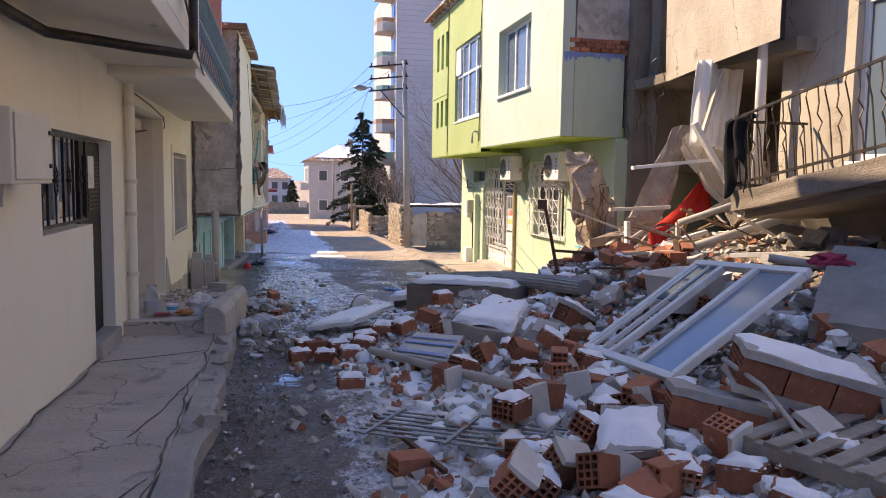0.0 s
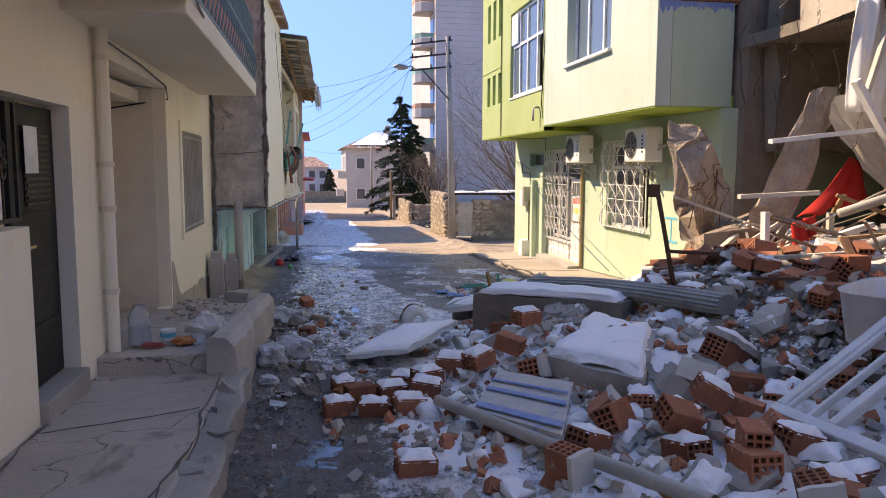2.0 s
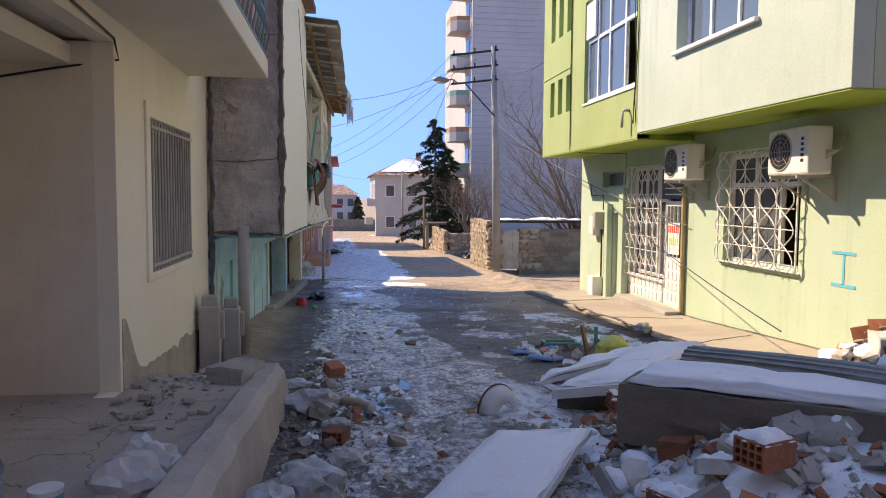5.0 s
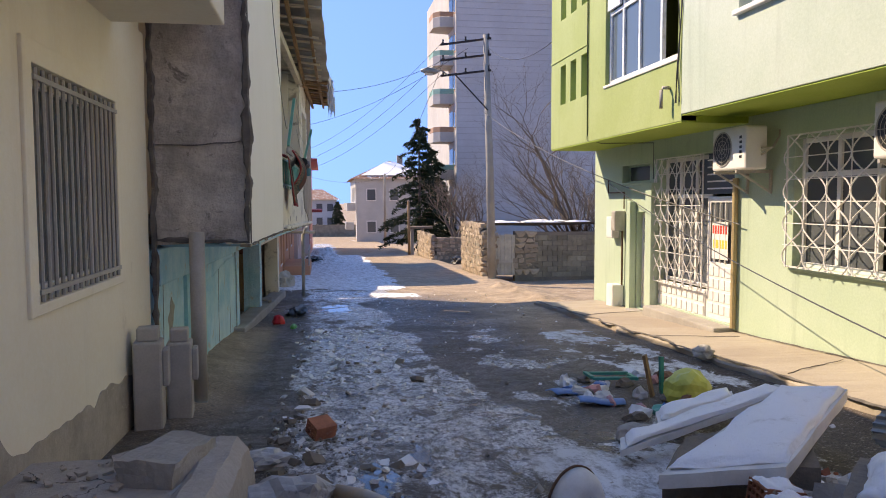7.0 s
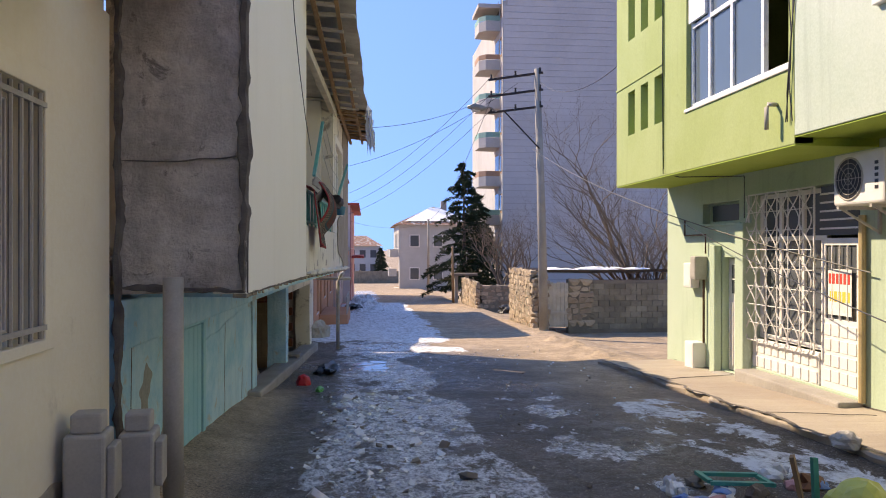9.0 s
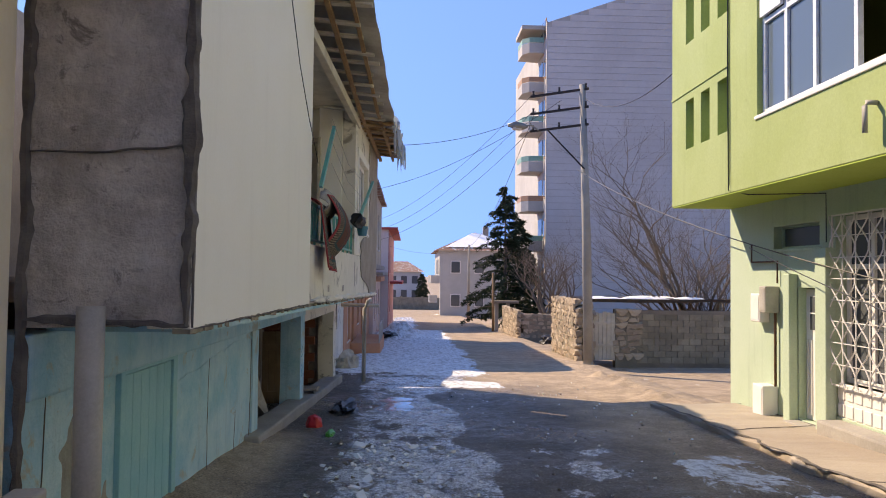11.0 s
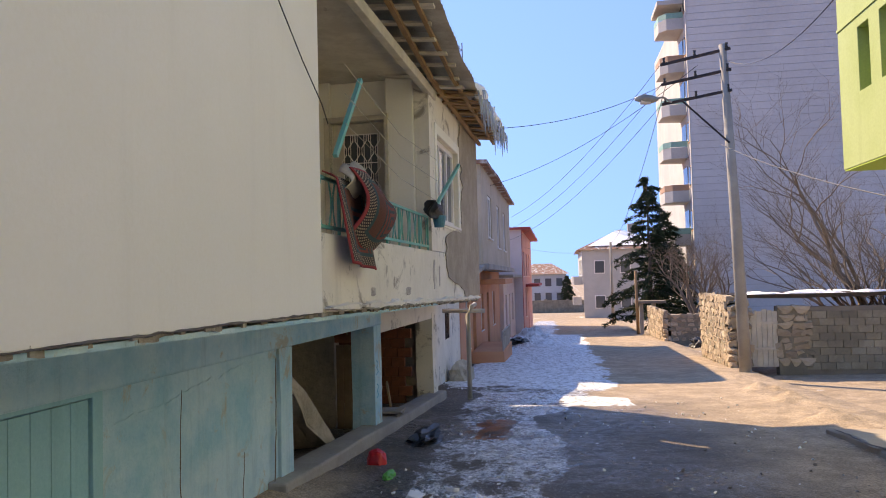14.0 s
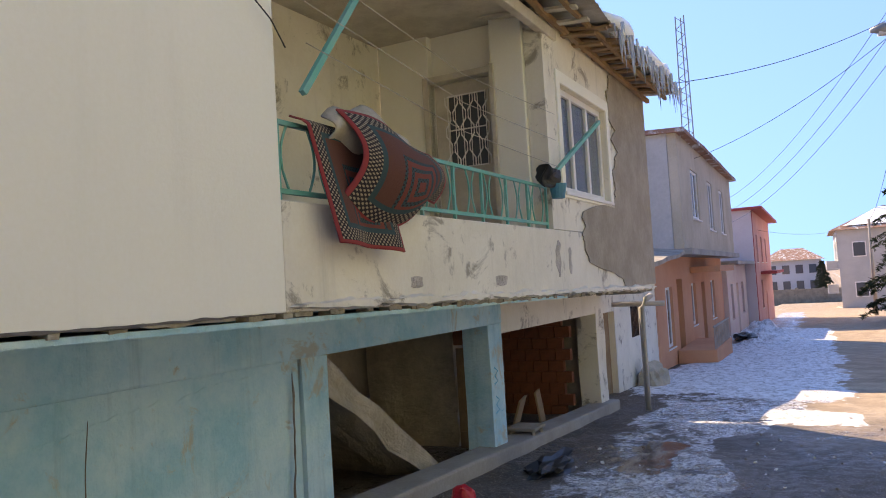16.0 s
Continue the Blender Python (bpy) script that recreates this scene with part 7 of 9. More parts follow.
for d, s in ((0.0, 1.0), (0.09, 0.93), (0.16, 0.75), (0.19, 0.4)):
    arcs.append([bm.verts.new((0.30 * s * math.cos(math.pi * k / 20), d, 0.34 * s * math.sin(math.pi * k / 20))) for k in range(21)])
for r0, r1 in zip(arcs, arcs[1:]):
    for k in range(20):
        bm.faces.new((r0[k], r0[k + 1], r1[k + 1], r1[k]))
bo = part("bowl", bm, PVC_DIRTY, basin, smooth=True)
md = bo.modifiers.new("thick", "SOLIDIFY")
md.thickness = 0.012
bm = bmesh.new()
tube(bm, [(0.30 * math.cos(math.pi * k / 20), 0.0, 0.34 * math.sin(math.pi * k / 20)) for k in range(21)], 0.014, 6)
part("rim", bm, RUST, basin)
basin.scale = (0.72, 0.72, 0.72)
pal = thing("wooden_pallet", (3.35, 3.55, 0.12), "broken grey slatted wooden pallet in the snow", "pallet", rz=24)
for k in range(6):
    bm = bmesh.new()
    box(bm, -0.55, 0.65, -0.42 + 0.17 * k, -0.32 + 0.17 * k, 0.09, 0.112)
    part("slat", bm, WOOD_GREY, pal, bevel=0.004)
for x in (-0.5, 0.05, 0.6):
    bm = bmesh.new()
    box(bm, x - 0.04, x + 0.04, -0.45, 0.55, 0, 0.088)
    part("bearer", bm, WOOD_GREY, pal, bevel=0.004)
bm = bmesh.new()
tube(bm, [(2.98, 4.5, 0.5), (3.0, 4.1, 0.42), (3.02, 3.7, 0.2), (3.0, 3.3, 0.1), (3.2, 3.0, 0.1)], 0.018, 8)
solo("plastic_hose", bm, GREY_PVC, "grey plastic hose curling over the bricks", "hose", smooth=True)
# placed bricks along the near edge of the heap
for x, y, rx, ry, rz, kind, sn, lift in (
        (0.68, 7.10, 0, 3, 4, 0, True, -0.03), (0.24, 8.55, 0, 0, 10, 1, True, 0.0), (0.52, 8.45, 0, 0, -8, 1, True, 0.0), (0.80, 8.4, 0, 4, 6, 0, True, 0.0),
        (0.42, 8.75, 90, 0, 20, 1, True, 0.0), (0.70, 8.8, 0, 0, 12, 0, True, 0.0), (0.98, 8.7, 0, 8, -14, 0, True, 0.03), (1.05, 9.1, 0, 0, 24, 0, True, 0.05),
        (1.30, 9.3, 10, 0, -20, 0, True, 0.05), (0.85, 9.3, 0, 0, 70, 1, True, 0.0), (0.30, 9.3, 0, 0, 15, 2, True, 0.0), (1.55, 9.2, 0, -12, 30, 0, True, 0.08),
        (1.9, 9.4, 0, 14, -35, 0, False, 0.08), (2.2, 9.9, 0, 0, 20, 0, True, 0.08), (0.83, 4.62, 0, 4, 14, 0, False, -0.02), (1.65, 5.05, 0, 0, 40, 0, True, 0.06),
        (2.0, 5.3, 90, 10, 15, 0, False, 0.05), (1.75, 6.9, 0, 20, 30, 1, True, 0.05), (2.05, 7.2, 60, 0, 40, 0, False, 0.06), (2.35, 6.9, 25, 20, 10, 0, False, 0.08),
        (2.5, 6.3, 90, 0, 70, 0, False, 0.08), (2.75, 7.2, 0, 30, -20, 0, True, 0.08), (2.3, 4.9, 0, 10, 80, 0, True, 0.06), (2.05, 4.55, 15, 20, 30, 1, True, 0.03),
        (1.45, 3.9, 35, 0, 70, 0, True, 0.02), (1.75, 3.75, 70, 20, 30, 0, False, 0.04), (2.1, 3.65, 90, 0, 20, 1, False, 0.03), (2.75, 5.2, 0, -14, 30, 0, False, 0.06)):
    lay_brick(x, y, rx, ry, rz, kind, lift, sn)
def bare_spot(x, y):
    """Where a board or a wall slab lies uncovered."""
    return (1.15 < x < 2.05 and 6.8 < y < 8.8) or (2.0 < x < 3.1 and 7.9 < y < 9.8)


# strewn bricks and lumps over the heap
rng = random.Random(11)
count = 0
while count < 120:
    x, y = rng.uniform(0.5, 5.4), rng.uniform(2.9, 12.6)
    if bare_spot(x, y) or heap(x, y) < 0.07 or (x < 1.5 and y < 5.8) or (0.7 < x < 2.3 and 4.5 < y < 8.6):
        continue
    if 2.9 < x < 4.4 and 5.2 < y < 7.2 and rng.random() < 0.6:
        continue
    if 1.8 < x < 4.3 and 7.8 < y < 12.4 and rng.random() < 0.8:
        continue
    lay_brick(x, y, rng.choice((0, 0, 0, 8, -12, 90, 35)), rng.uniform(-18, 18), rng.uniform(0, 180), rng.choice((0, 0, 1, 2)), rng.uniform(-0.05, 0.05), rng.random() < (0.75 if x < 4.2 else 0.15))
    count += 1
count = 0
while count < 290:
    x, y = rng.uniform(0.5, 7.0), rng.uniform(2.9, 13.2)
    if bare_spot(x, y) or heap(x, y) < 0.05 or (x < 2.1 and y < 6.4) or (x < 2.0 and y < 8 and rng.random() < 0.5) or (1.9 < x < 3.9 and 7.9 < y < 12.2 and rng.random() < 0.6):
        continue
    k = rng.randrange(len(CHUNK_MESH)) if x < 4.3 or rng.random() < 0.25 else rng.choice((0, 1, 2, 4, 6))
    ob = new("rubble_lump", CHUNK_MESH[k])
    s = rng.uniform(0.35, 0.95)
    ob.matrix_basis = pose(x, y, hz(x, y) + 0.03, rng.uniform(-30, 30), rng.uniform(-30, 30), rng.uniform(0, 360)) @ Matrix.Diagonal((s, s, s, 1))
    tagged(ob, "broken red brick lump in the heap" if k in (3, 5) else "broken grey mortar and plaster lump in the heap", "rubble", "rubble lumps")
    if rng.random() < 0.8 and x < 4.6:
        cap = new("snow_cap", CAP_MESH[k % 3])
        cap.parent = ob
        cap.matrix_basis = pose(0, 0, 0.06)
    count += 1
# clumps of snow between the pieces, joined
bm = bmesh.new()
for _ in range(260):
    x, y = rng.uniform(0.4, 4.8), rng.uniform(2.8, 13.6)
    if heap(x, y) < 0.02:
        continue
    s = rng.uniform(0.03, 0.12)
    m = pose(x, y, hz(x, y) + 0.01, 0, 0, rng.uniform(0, 360)) @ Matrix.Diagonal((s * rng.uniform(0.8, 1.6), s, s * rng.uniform(0.4, 0.8), 1))
    r = bmesh.ops.create_icosphere(bm, subdivisions=2, radius=1.0, matrix=m)
    for v in r["verts"]:
        v.co += Vector(noise.noise_vector(v.co * 11)) * s * 0.6
tagged(part("snow_clumps", bm, SNOW, smooth=True), "clumps of old snow lying between the bricks", "snow", kind="stuff")
# small chips, joined
bm = bmesh.new()
for _ in range(5200):
    x, y = rng.uniform(0.1, 7.0), rng.uniform(2.4, 13.5)
    if heap(x, y) < 0.0 and rng.random() < 0.8:
        continue
    s = rng.uniform(0.012, 0.05)
    m = pose(x, y, hz(x, y) + s * 0.3, rng.uniform(-60, 60), rng.uniform(-60, 60), rng.uniform(0, 360))
    vs = [bm.verts.new(m @ Vector((a * s * rng.uniform(0.6, 1.3), b * s * rng.uniform(0.5, 1.2), c * s * 0.5))) for a in (-1, 1) for b in (-1, 1) for c in (-1, 1)]
    mi = 0 if rng.random() < 0.24 else 1
    for q in ((0, 1, 3, 2), (4, 6, 7, 5), (0, 4, 5, 1), (2, 3, 7, 6), (0, 2, 6, 4), (1, 5, 7, 3)):
        f = bm.faces.new([vs[i] for i in q])
        f.material_index = mi
chips = part("rubble_chips", bm, [BRICK, MORTAR])
tagged(chips, "small brick and mortar chips strewn over the heap", "rubble", kind="stuff")
# plastered bricks standing in the heap: clay with one face still in white plaster
def plastered_brick(x, y, rx, ry, rz, lift=0.0):
    t = tagged(new("plastered_brick"), "broken hollow brick with white plaster on one face", "brick", "plastered bricks")
    t.matrix_basis = pose(x, y, hz(x, y) + 0.07 + lift, rx, ry, rz)
    b = new("brick", BRICK_MESH[0])
    b.parent = t
    bm = bmesh.new()
    cbox(bm, 0, -0.112, 0, 0.26, 0.034, 0.19)
    rough_up(bm, 0.012, 9, x, 3)
    part("plaster_face", bm, PLASTER_CHUNK, t)
    return t


for x, y, rx, ry, rz, lift in ((1.62, 3.95, -60, 20, 15, 0.05), (1.28, 3.85, -50, -10, 60, 0.08), (1.92, 3.85, -30, 25, -30, 0.02), (1.85, 5.25, 0, 80, 10, 0.05),
                               (2.62, 3.9, 20, 70, 40, 0.03), (2.55, 5.0, -20, 10, 40, 0.06), (1.5, 6.6, 0, 85, 30, 0.03), (2.1, 7.5, -40, 0, 70, 0.05), (2.4, 5.6, 0, 75, -20, 0.06),
                               (3.2, 3.9, -60, 0, 20, 0.05), (1.9, 8.6, -20, 15, 50, 0.04), (2.9, 7.7, -50, 10, -40, 0.06)):
    plastered_brick(x, y, rx, ry, rz, lift)
# gravel and broken grit along the kerb
bm = bmesh.new()
for _ in range(1300):
    x, y = -0.52 + abs(rng.gauss(0, 0.45)), rng.uniform(2.6, 15.5)
    if x > 1.3:
        continue
    s = rng.uniform(0.004, 0.011) * (2.2 if rng.random() < 0.10 else 1)
    m = pose(x, y, zg(y) + s * 0.4 + 0.01, rng.uniform(-60, 60), rng.uniform(-60, 60), rng.uniform(0, 360))
    vs = [bm.verts.new(m @ Vector((a * s * rng.uniform(0.6, 1.3), b * s * rng.uniform(0.5, 1.2), c * s * rng.uniform(0.4, 0.8)))) for a in (-1, 1) for b in (-1, 1) for c in (-1, 1)]
    for q in ((0, 1, 3, 2), (4, 6, 7, 5), (0, 4, 5, 1), (2, 3, 7, 6), (0, 2, 6, 4), (1, 5, 7, 3)):
        f = bm.faces.new([vs[i] for i in q])
        f.material_index = 0 if s < 0.013 else 1
grit_ob = part("gravel", bm, [CONC_DARK, MORTAR])
tagged(grit_ob, "loose gravel and plaster grit along the kerb", "gravel", kind="stuff")

# ---------------------------------------------------------------- collapsed side: balcony, hanging panel, timbers
bal = tagged(new("sagging_balcony"), "sagging concrete balcony with a black wrought-iron railing", "balcony")
bal.matrix_basis = pose(5.64, 8.58, 1.58, -9.5, 0, 0)
bm = bmesh.new()
box(bm, 0, 1.25, -6.5, 0, -0.25, 0)
rough_up(bm, 0.035, 2.5, 3.0, 9)
rough_up(bm, 0.02, 9, 1.0, 0)
part("slab", bm, CONC_DARK, bal, "broken-edged concrete slab")
bm = bmesh.new()
box(bm, 0.14, 1.25, -6.45, -0.12, -0.34, -0.24)
part("underside", bm, CONC_DARK, bal)
for z in (0.10, 0.93):
    bm = bmesh.new()
    bar(bm, (0.04, -6.4, z), (0.04, -0.03, z), 0.03)
    bar(bm, (0.04, -0.03, z), (1.2, -0.03, z), 0.03)
    part("rail", bm, IRON, bal)
for k in range(44):
    y = -0.06 - 0.145 * k
    bm = bmesh.new()
    tube(bm, [(0.04, y, 0.0), (0.04, y, 0.3), (0.02, y + 0.012, 0.42), (0.055, y - 0.012, 0.52), (0.02, y + 0.012, 0.62), (0.04, y, 0.74), (0.04, y, 0.95)] if k % 2 else [(0.04, y, 0), (0.04, y, 0.6), (0.0, y, 0.84), (0.04, y, 0.95)], 0.009, 5)
    part("baluster", bm, IRON, bal)
for k in range(8):
    bm = bmesh.new()
    x = 0.16 + 0.14 * k
    tube(bm, [(x, -0.03, 0.0), (x, -0.03, 0.95)], 0.009, 5)
    part("baluster", bm, IRON, bal)
BLACK_CLOTH = surface("black_cloth", (0.014, 0.014, 0.016), (0.01, 0.01, 0.011), 4, 60, 0.95, 0.4)
cloth("garment", lambda a, b: (5.58 + 0.05 * math.sin(14 * a + 2 * b) + 0.12 * (b < 0.08), 8.62 - 0.42 * a + 0.05 * math.sin(5 * b), 2.56 - 1.0 * b * (0.8 + 0.25 * math.sin(7 * a))), 28, 22, BLACK_CLOTH, "black garment hung on the balcony railing", "garment", 0.01)
window(house_d, 7.0, -1, 5.7, 8.0, 2.0, 4.7, [6.85], 3.95, WHITE_PAINT, GLASS, w=0.08, sill=0.12)
slab("hanging_panel", [(6.30, 8.62, 6.5), (6.44, 11.95, 6.5), (6.52, 11.9, 3.60), (6.32, 8.66, 3.74)], 0.16, BEIGE, "cracked beige wall panel hanging over the collapse", "wall panel", 21.0, False, 0.012)
bm = bmesh.new()
box(bm, 6.6, 9.5, 8.7, 13.4, 3.45, 3.62)
rough_up(bm, 0.03, 1.5, 2.0, 5)
solo("ceiling_slab", bm, CONC_DARK, "dark torn floor slab above the collapsed room", "concrete slab")
# inner wall in the same dark plaster, with the room's shade in its colour
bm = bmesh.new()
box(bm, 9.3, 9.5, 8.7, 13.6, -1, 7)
solo("room_wall", bm, SHADED_PLASTER, "bare inner wall of the collapsed room", "wall", kind="structure")
bm = bmesh.new()
box(bm, 6.9, 9.4, 12.9, 13.25, 1.9, 7.0)
rough_up(bm, 0.08, 1.3, 5.0, 9)
rough_up(bm, 0.05, 5, 5.0, 0)
solo("torn_wall", bm, CONC_DARK, "torn grey wall stub beside the green house", "wall", kind="structure")
bm = bmesh.new()
tube(bm, [(6.55, 9.32, 1.7), (6.56, 9.33, 3.4), (6.54, 9.34, 6.5)], 0.07, 12)
solo("downpipe", bm, WHITE_PAINT, "white downpipe on the beige wall", "pipe", smooth=True)
rs = random.Random(77)      # splinters, laths and pipe ends lying on the collapsed side
for k in range(46):
    x, y = rs.uniform(4.6, 6.8), rs.uniform(8.6, 12.4)
    ln, w, up = rs.uniform(0.35, 1.5), rs.uniform(0.02, 0.07), rs.uniform(-0.15, 0.5)
    a = rs.uniform(0, 2 * math.pi)
    p0 = Vector((x, y, hz(x, y) + rs.uniform(0.03, 0.10)))
    p1 = p0 + Vector((math.cos(a) * ln, math.sin(a) * ln * 0.6, 0))
    p1.z = max(hz(p1.x, p1.y) + 0.05, p0.z + up * ln)
    bm = bmesh.new()
    bar(bm, p0, p1, w, w * rs.uniform(0.3, 0.9))
    rough_up(bm, 0.006, 6, k, 2)
    mt, lb = rs.choice(((WOOD_PALE, "pale splintered lath in the ruins"), (WOOD_BROWN, "brown splintered timber in the ruins"), (WOOD_GREY, "grey weathered lath in the ruins"), (PVC_DIRTY, "dirty white plastic strip in the ruins"), (RUST, "rusty steel bar in the ruins")))
    solo("splinter", bm, mt, lb, "splinter", group="splinters on the collapsed side")
TORN = surface("torn_concrete", (0.50, 0.42, 0.34), (0.36, 0.29, 0.23), 2.6, 24, 0.95, 1.0, (0.24, 0.19, 0.15), 0.5, dist=0.05)
WHITE_CLOTH = surface("white_net_cloth", (0.84, 0.82, 0.79), (0.76, 0.74, 0.70), 2, 60, 0.95, 0.2)
cloth("curtain", lambda a, b: (6.22 + 0.75 * a, 10.42 + 0.055 * math.sin(17 * a + 3 * b) + 0.03 * math.sin(41 * a + b) + 0.1 * b, 3.55 - 1.25 * b - 0.1 * a * b + 0.02 * math.sin(9 * a + 4 * b)), 60, 14, WHITE_CLOTH, "torn white curtain hanging in the ruined room", "curtain", 0.006)


def timber(a, b, w, h, mat, label, name="timber"):
    bm = bmesh.new()
    bar(bm, a, b, w, h)
    rough_up(bm, 0.006, 4, a[0], 2)
    return solo(name, bm, mat, label, "timber", group="fallen timbers")


for a, b, w, h in (((6.57, 10.3, 3.40), (6.27, 10.3, 2.40), 0.07, 0.05), ((6.10, 10.25, 2.60), (6.78, 10.25, 1.62), 0.10, 0.07), ((5.25, 10.5, 1.92), (6.48, 10.4, 2.06), 0.10, 0.05),
                   ((4.95, 10.6, 1.28), (5.9, 10.5, 1.33), 0.08, 0.05), ((5.12, 10.3, 0.3), (5.10, 10.3, 1.12), 0.09, 0.06), ((5.15, 10.2, 0.62), (6.3, 10.1, 0.98), 0.10, 0.06),
                   ((4.55, 10.1, 0.32), (5.95, 9.7, 0.36), 0.10, 0.06), ((5.0, 9.9, 0.2), (5.9, 9.2, 0.5), 0.08, 0.05), ((6.0, 10.4, 0.4), (6.0, 10.4, 1.1), 0.07, 0.05),
                   ((4.6, 11.4, 0.1), (5.7, 10.9, 0.95), 0.07, 0.04), ((5.6, 8.4, 0.8), (6.4, 7.2, 0.95), 0.10, 0.05)):
    timber(a, b, w, h, PVC_DIRTY if w > 0.08 else WOOD_PALE, "broken white window-frame member among the ruins")
for a, b, r in (((5.72, 9.9, 1.12), (6.9, 9.6, 1.55), 0.05), ((4.75, 9.6, 0.5), (6.9, 8.9, 1.30), 0.06), ((4.9, 6.7, 0.95), (5.6, 6.2, 0.86), 0.045)):
    bm = bmesh.new()
    tube(bm, [a, b], r, 10)
    solo("plastic_pipe", bm, GREY_PVC, "grey plastic pipe sticking out of the ruins", "pipe", smooth=True)
slab("leaning_slab", [(6.5, 11.55, 2.62), (6.88, 11.5, 2.75), (6.05, 11.3, 1.05), (5.62, 11.4, 1.12)], 0.3, TORN, "leaning broken concrete slab with a pale face", "concrete slab", 31.0, False, 0.07)
slab("leaning_slab", [(6.25, 10.9, 2.45), (6.75, 10.8, 2.6), (7.9, 10.1, 1.25), (7.1, 10.3, 1.0)], 0.22, BEIGE, "beige wall slab leaning over the doorway", "concrete slab", 33.0, False, 0.07)
slab("leaning_slab", [(6.9, 11.3, 2.1), (8.2, 11.2, 2.3), (8.4, 10.0, 1.0), (6.9, 9.9, 0.9)], 0.2, CONC_DARK, "dark floor slab fallen inside the ruin", "concrete slab", 35.0, False, 0.08)
slab("earth_slab", [(5.1, 11.6, 0.75), (6.3, 11.3, 0.95), (6.5, 12.6, 1.0), (5.5, 12.9, 0.5)], 0.6, DUST_SOIL, "slumped plaster and earth against the green wall", "rubble", 36.0, False, 0.06)
# the upright lump of torn column by the green wall
bm = chunk_bm(91, 0.56, 0.45, 1.75, 0.85, 5)
rough_up(bm, 0.05, 6, 4.0, 0)
rough_up(bm, 0.04, 15, 2.0, 0)
bm.transform(pose(5.42, 12.45, 1.40, 4, -14, 20))
torn = tagged(new("torn_column"), "upright stump of torn concrete with bent reinforcing wire", "concrete")
part("stump", bm, TORN, torn)
bm = chunk_bm(95, 0.5, 0.4, 1.3, 0.8, 5)
rough_up(bm, 0.05, 7, 9.0, 0)
bm.transform(pose(5.78, 12.6, 0.75, 0, 10, 50))
part('stump', bm, MORTAR, torn)
for k in range(7):
    r2 = random.Random(k)
    bm = bmesh.new()
    p = Vector((5.3 + 0.3 * r2.random(), 12.15, 1.1 + 0.6 * r2.random()))
    pts = [p]
    for i in range(5):
        p = p + Vector((r2.uniform(-0.18, 0.10), r2.uniform(-0.12, 0.05), r2.uniform(-0.35, 0.05)))
        pts.append(p)
    tube(bm, pts, 0.008, 5)
    part("rebar", bm, RUST, torn)
RED_CLOTH = surface("red_cloth", (0.56, 0.035, 0.025), (0.46, 0.025, 0.02), 3, 60, 0.9, 0.4)


def red_sheet(a, b):
    top = Vector((6.82, 11.2, 1.76)).lerp(Vector((6.98, 11.2, 1.70)), a)
    low = Vector((5.75, 10.62, 1.02)).lerp(Vector((6.98, 10.95, 1.22)), a)
    p = top.lerp(low, b)
    return p + Vector((0, 0.05 * math.sin(13 * a + 2 * b) * b, -0.07 * math.sin(math.pi * b) + 0.025 * math.sin(17 * a) * b))


def red_drape(a, b):
    return Vector((5.95 - 0.42 * a, 10.6 - 0.12 * a, 1.06 - 0.10 * a - 0.34 * b * (0.5 + 0.5 * a))) + Vector((0.03 * math.sin(15 * a), -0.10 * b + 0.03 * math.sin(19 * a), 0.03 * math.sin(11 * a) * b))


redc = tagged(new("red_cloth"), "bright red cloth caught and draped in the ruins", "cloth")
cloth("hanging_part", red_sheet, 26, 22, RED_CLOTH, "", "", 0.01, redc)
cloth("draped_part", red_drape, 20, 14, RED_CLOTH, "", "", 0.01, redc)
lump("cloth", (4.5, 5.35, 1.04), (0.16, 0.10, 0.07), plain("crimson_wool", (0.30, 0.03, 0.07), 0.95), "crumpled crimson cloth on the concrete panel", "cloth", 2.0, 0.6)
bm = bmesh.new()
for k in range(16):
    r2 = random.Random(100 + k)
    p = Vector((r2.uniform(6.3, 7.2), r2.uniform(10.8, 13.2), r2.uniform(2.4, 4.2)))
    pts = [p]
    for i in range(6):
        p = p + Vector((r2.uniform(-0.12, 0.12), r2.uniform(-0.1, 0.1), r2.uniform(-0.3, -0.02)))
        pts.append(p)
    tube(bm, pts, 0.006, 4)
solo("torn_wires", bm, BLACK, "torn electric wires dangling in the ruin", "wire", kind="stuff")

# ---------------------------------------------------------------- utility pole, lamp, wires
pole = tagged(new("utility_pole"), "concrete utility pole with three steel crossarms", "pole")
bm = bmesh.new()
tube(bm, [(6.18, 35.92, zg(36) - 0.4), (6.08, 35.92, 2.5), (5.92, 35.92, 7.35)], [0.17, 0.145, 0.10], 12)
part("shaft", bm, CONC, pole, smooth=True)
for z in (7.2, 6.62, 6.05):
    bm = bmesh.new()
    bar(bm, (6.1, 35.8, z), (4.35, 36.6, z - 0.12), 0.07)
    part("crossarm", bm, IRON, pole)
    for f in (0.05, 0.5, 0.95):
        bm = bmesh.new()
        c = Vector((6.1, 35.8, z)).lerp(Vector((4.35, 36.6, z - 0.12)), f)
        tube(bm, [c, c + Vector((0, 0, 0.08)), c + Vector((0, 0, 0.10)), c + Vector((0, 0, 0.18))], [0.02, 0.045, 0.03, 0.04], 8)
        part("insulator", bm, BLACK, pole)
bm = bmesh.new()
bar(bm, (5.98, 35.8, 4.6), (4.85, 36.3, 5.95), 0.05)
part("brace", bm, IRON, pole)
lamp = tagged(new("street_lamp"), "grey cobra-head street lamp on the utility pole", "street lamp")
bm = bmesh.new()
tube(bm, [(4.6, 36.45, 5.95), (4.35, 36.4, 6.1), (4.15, 36.3, 6.05)], 0.03, 8)
part("arm", bm, GALV, lamp)
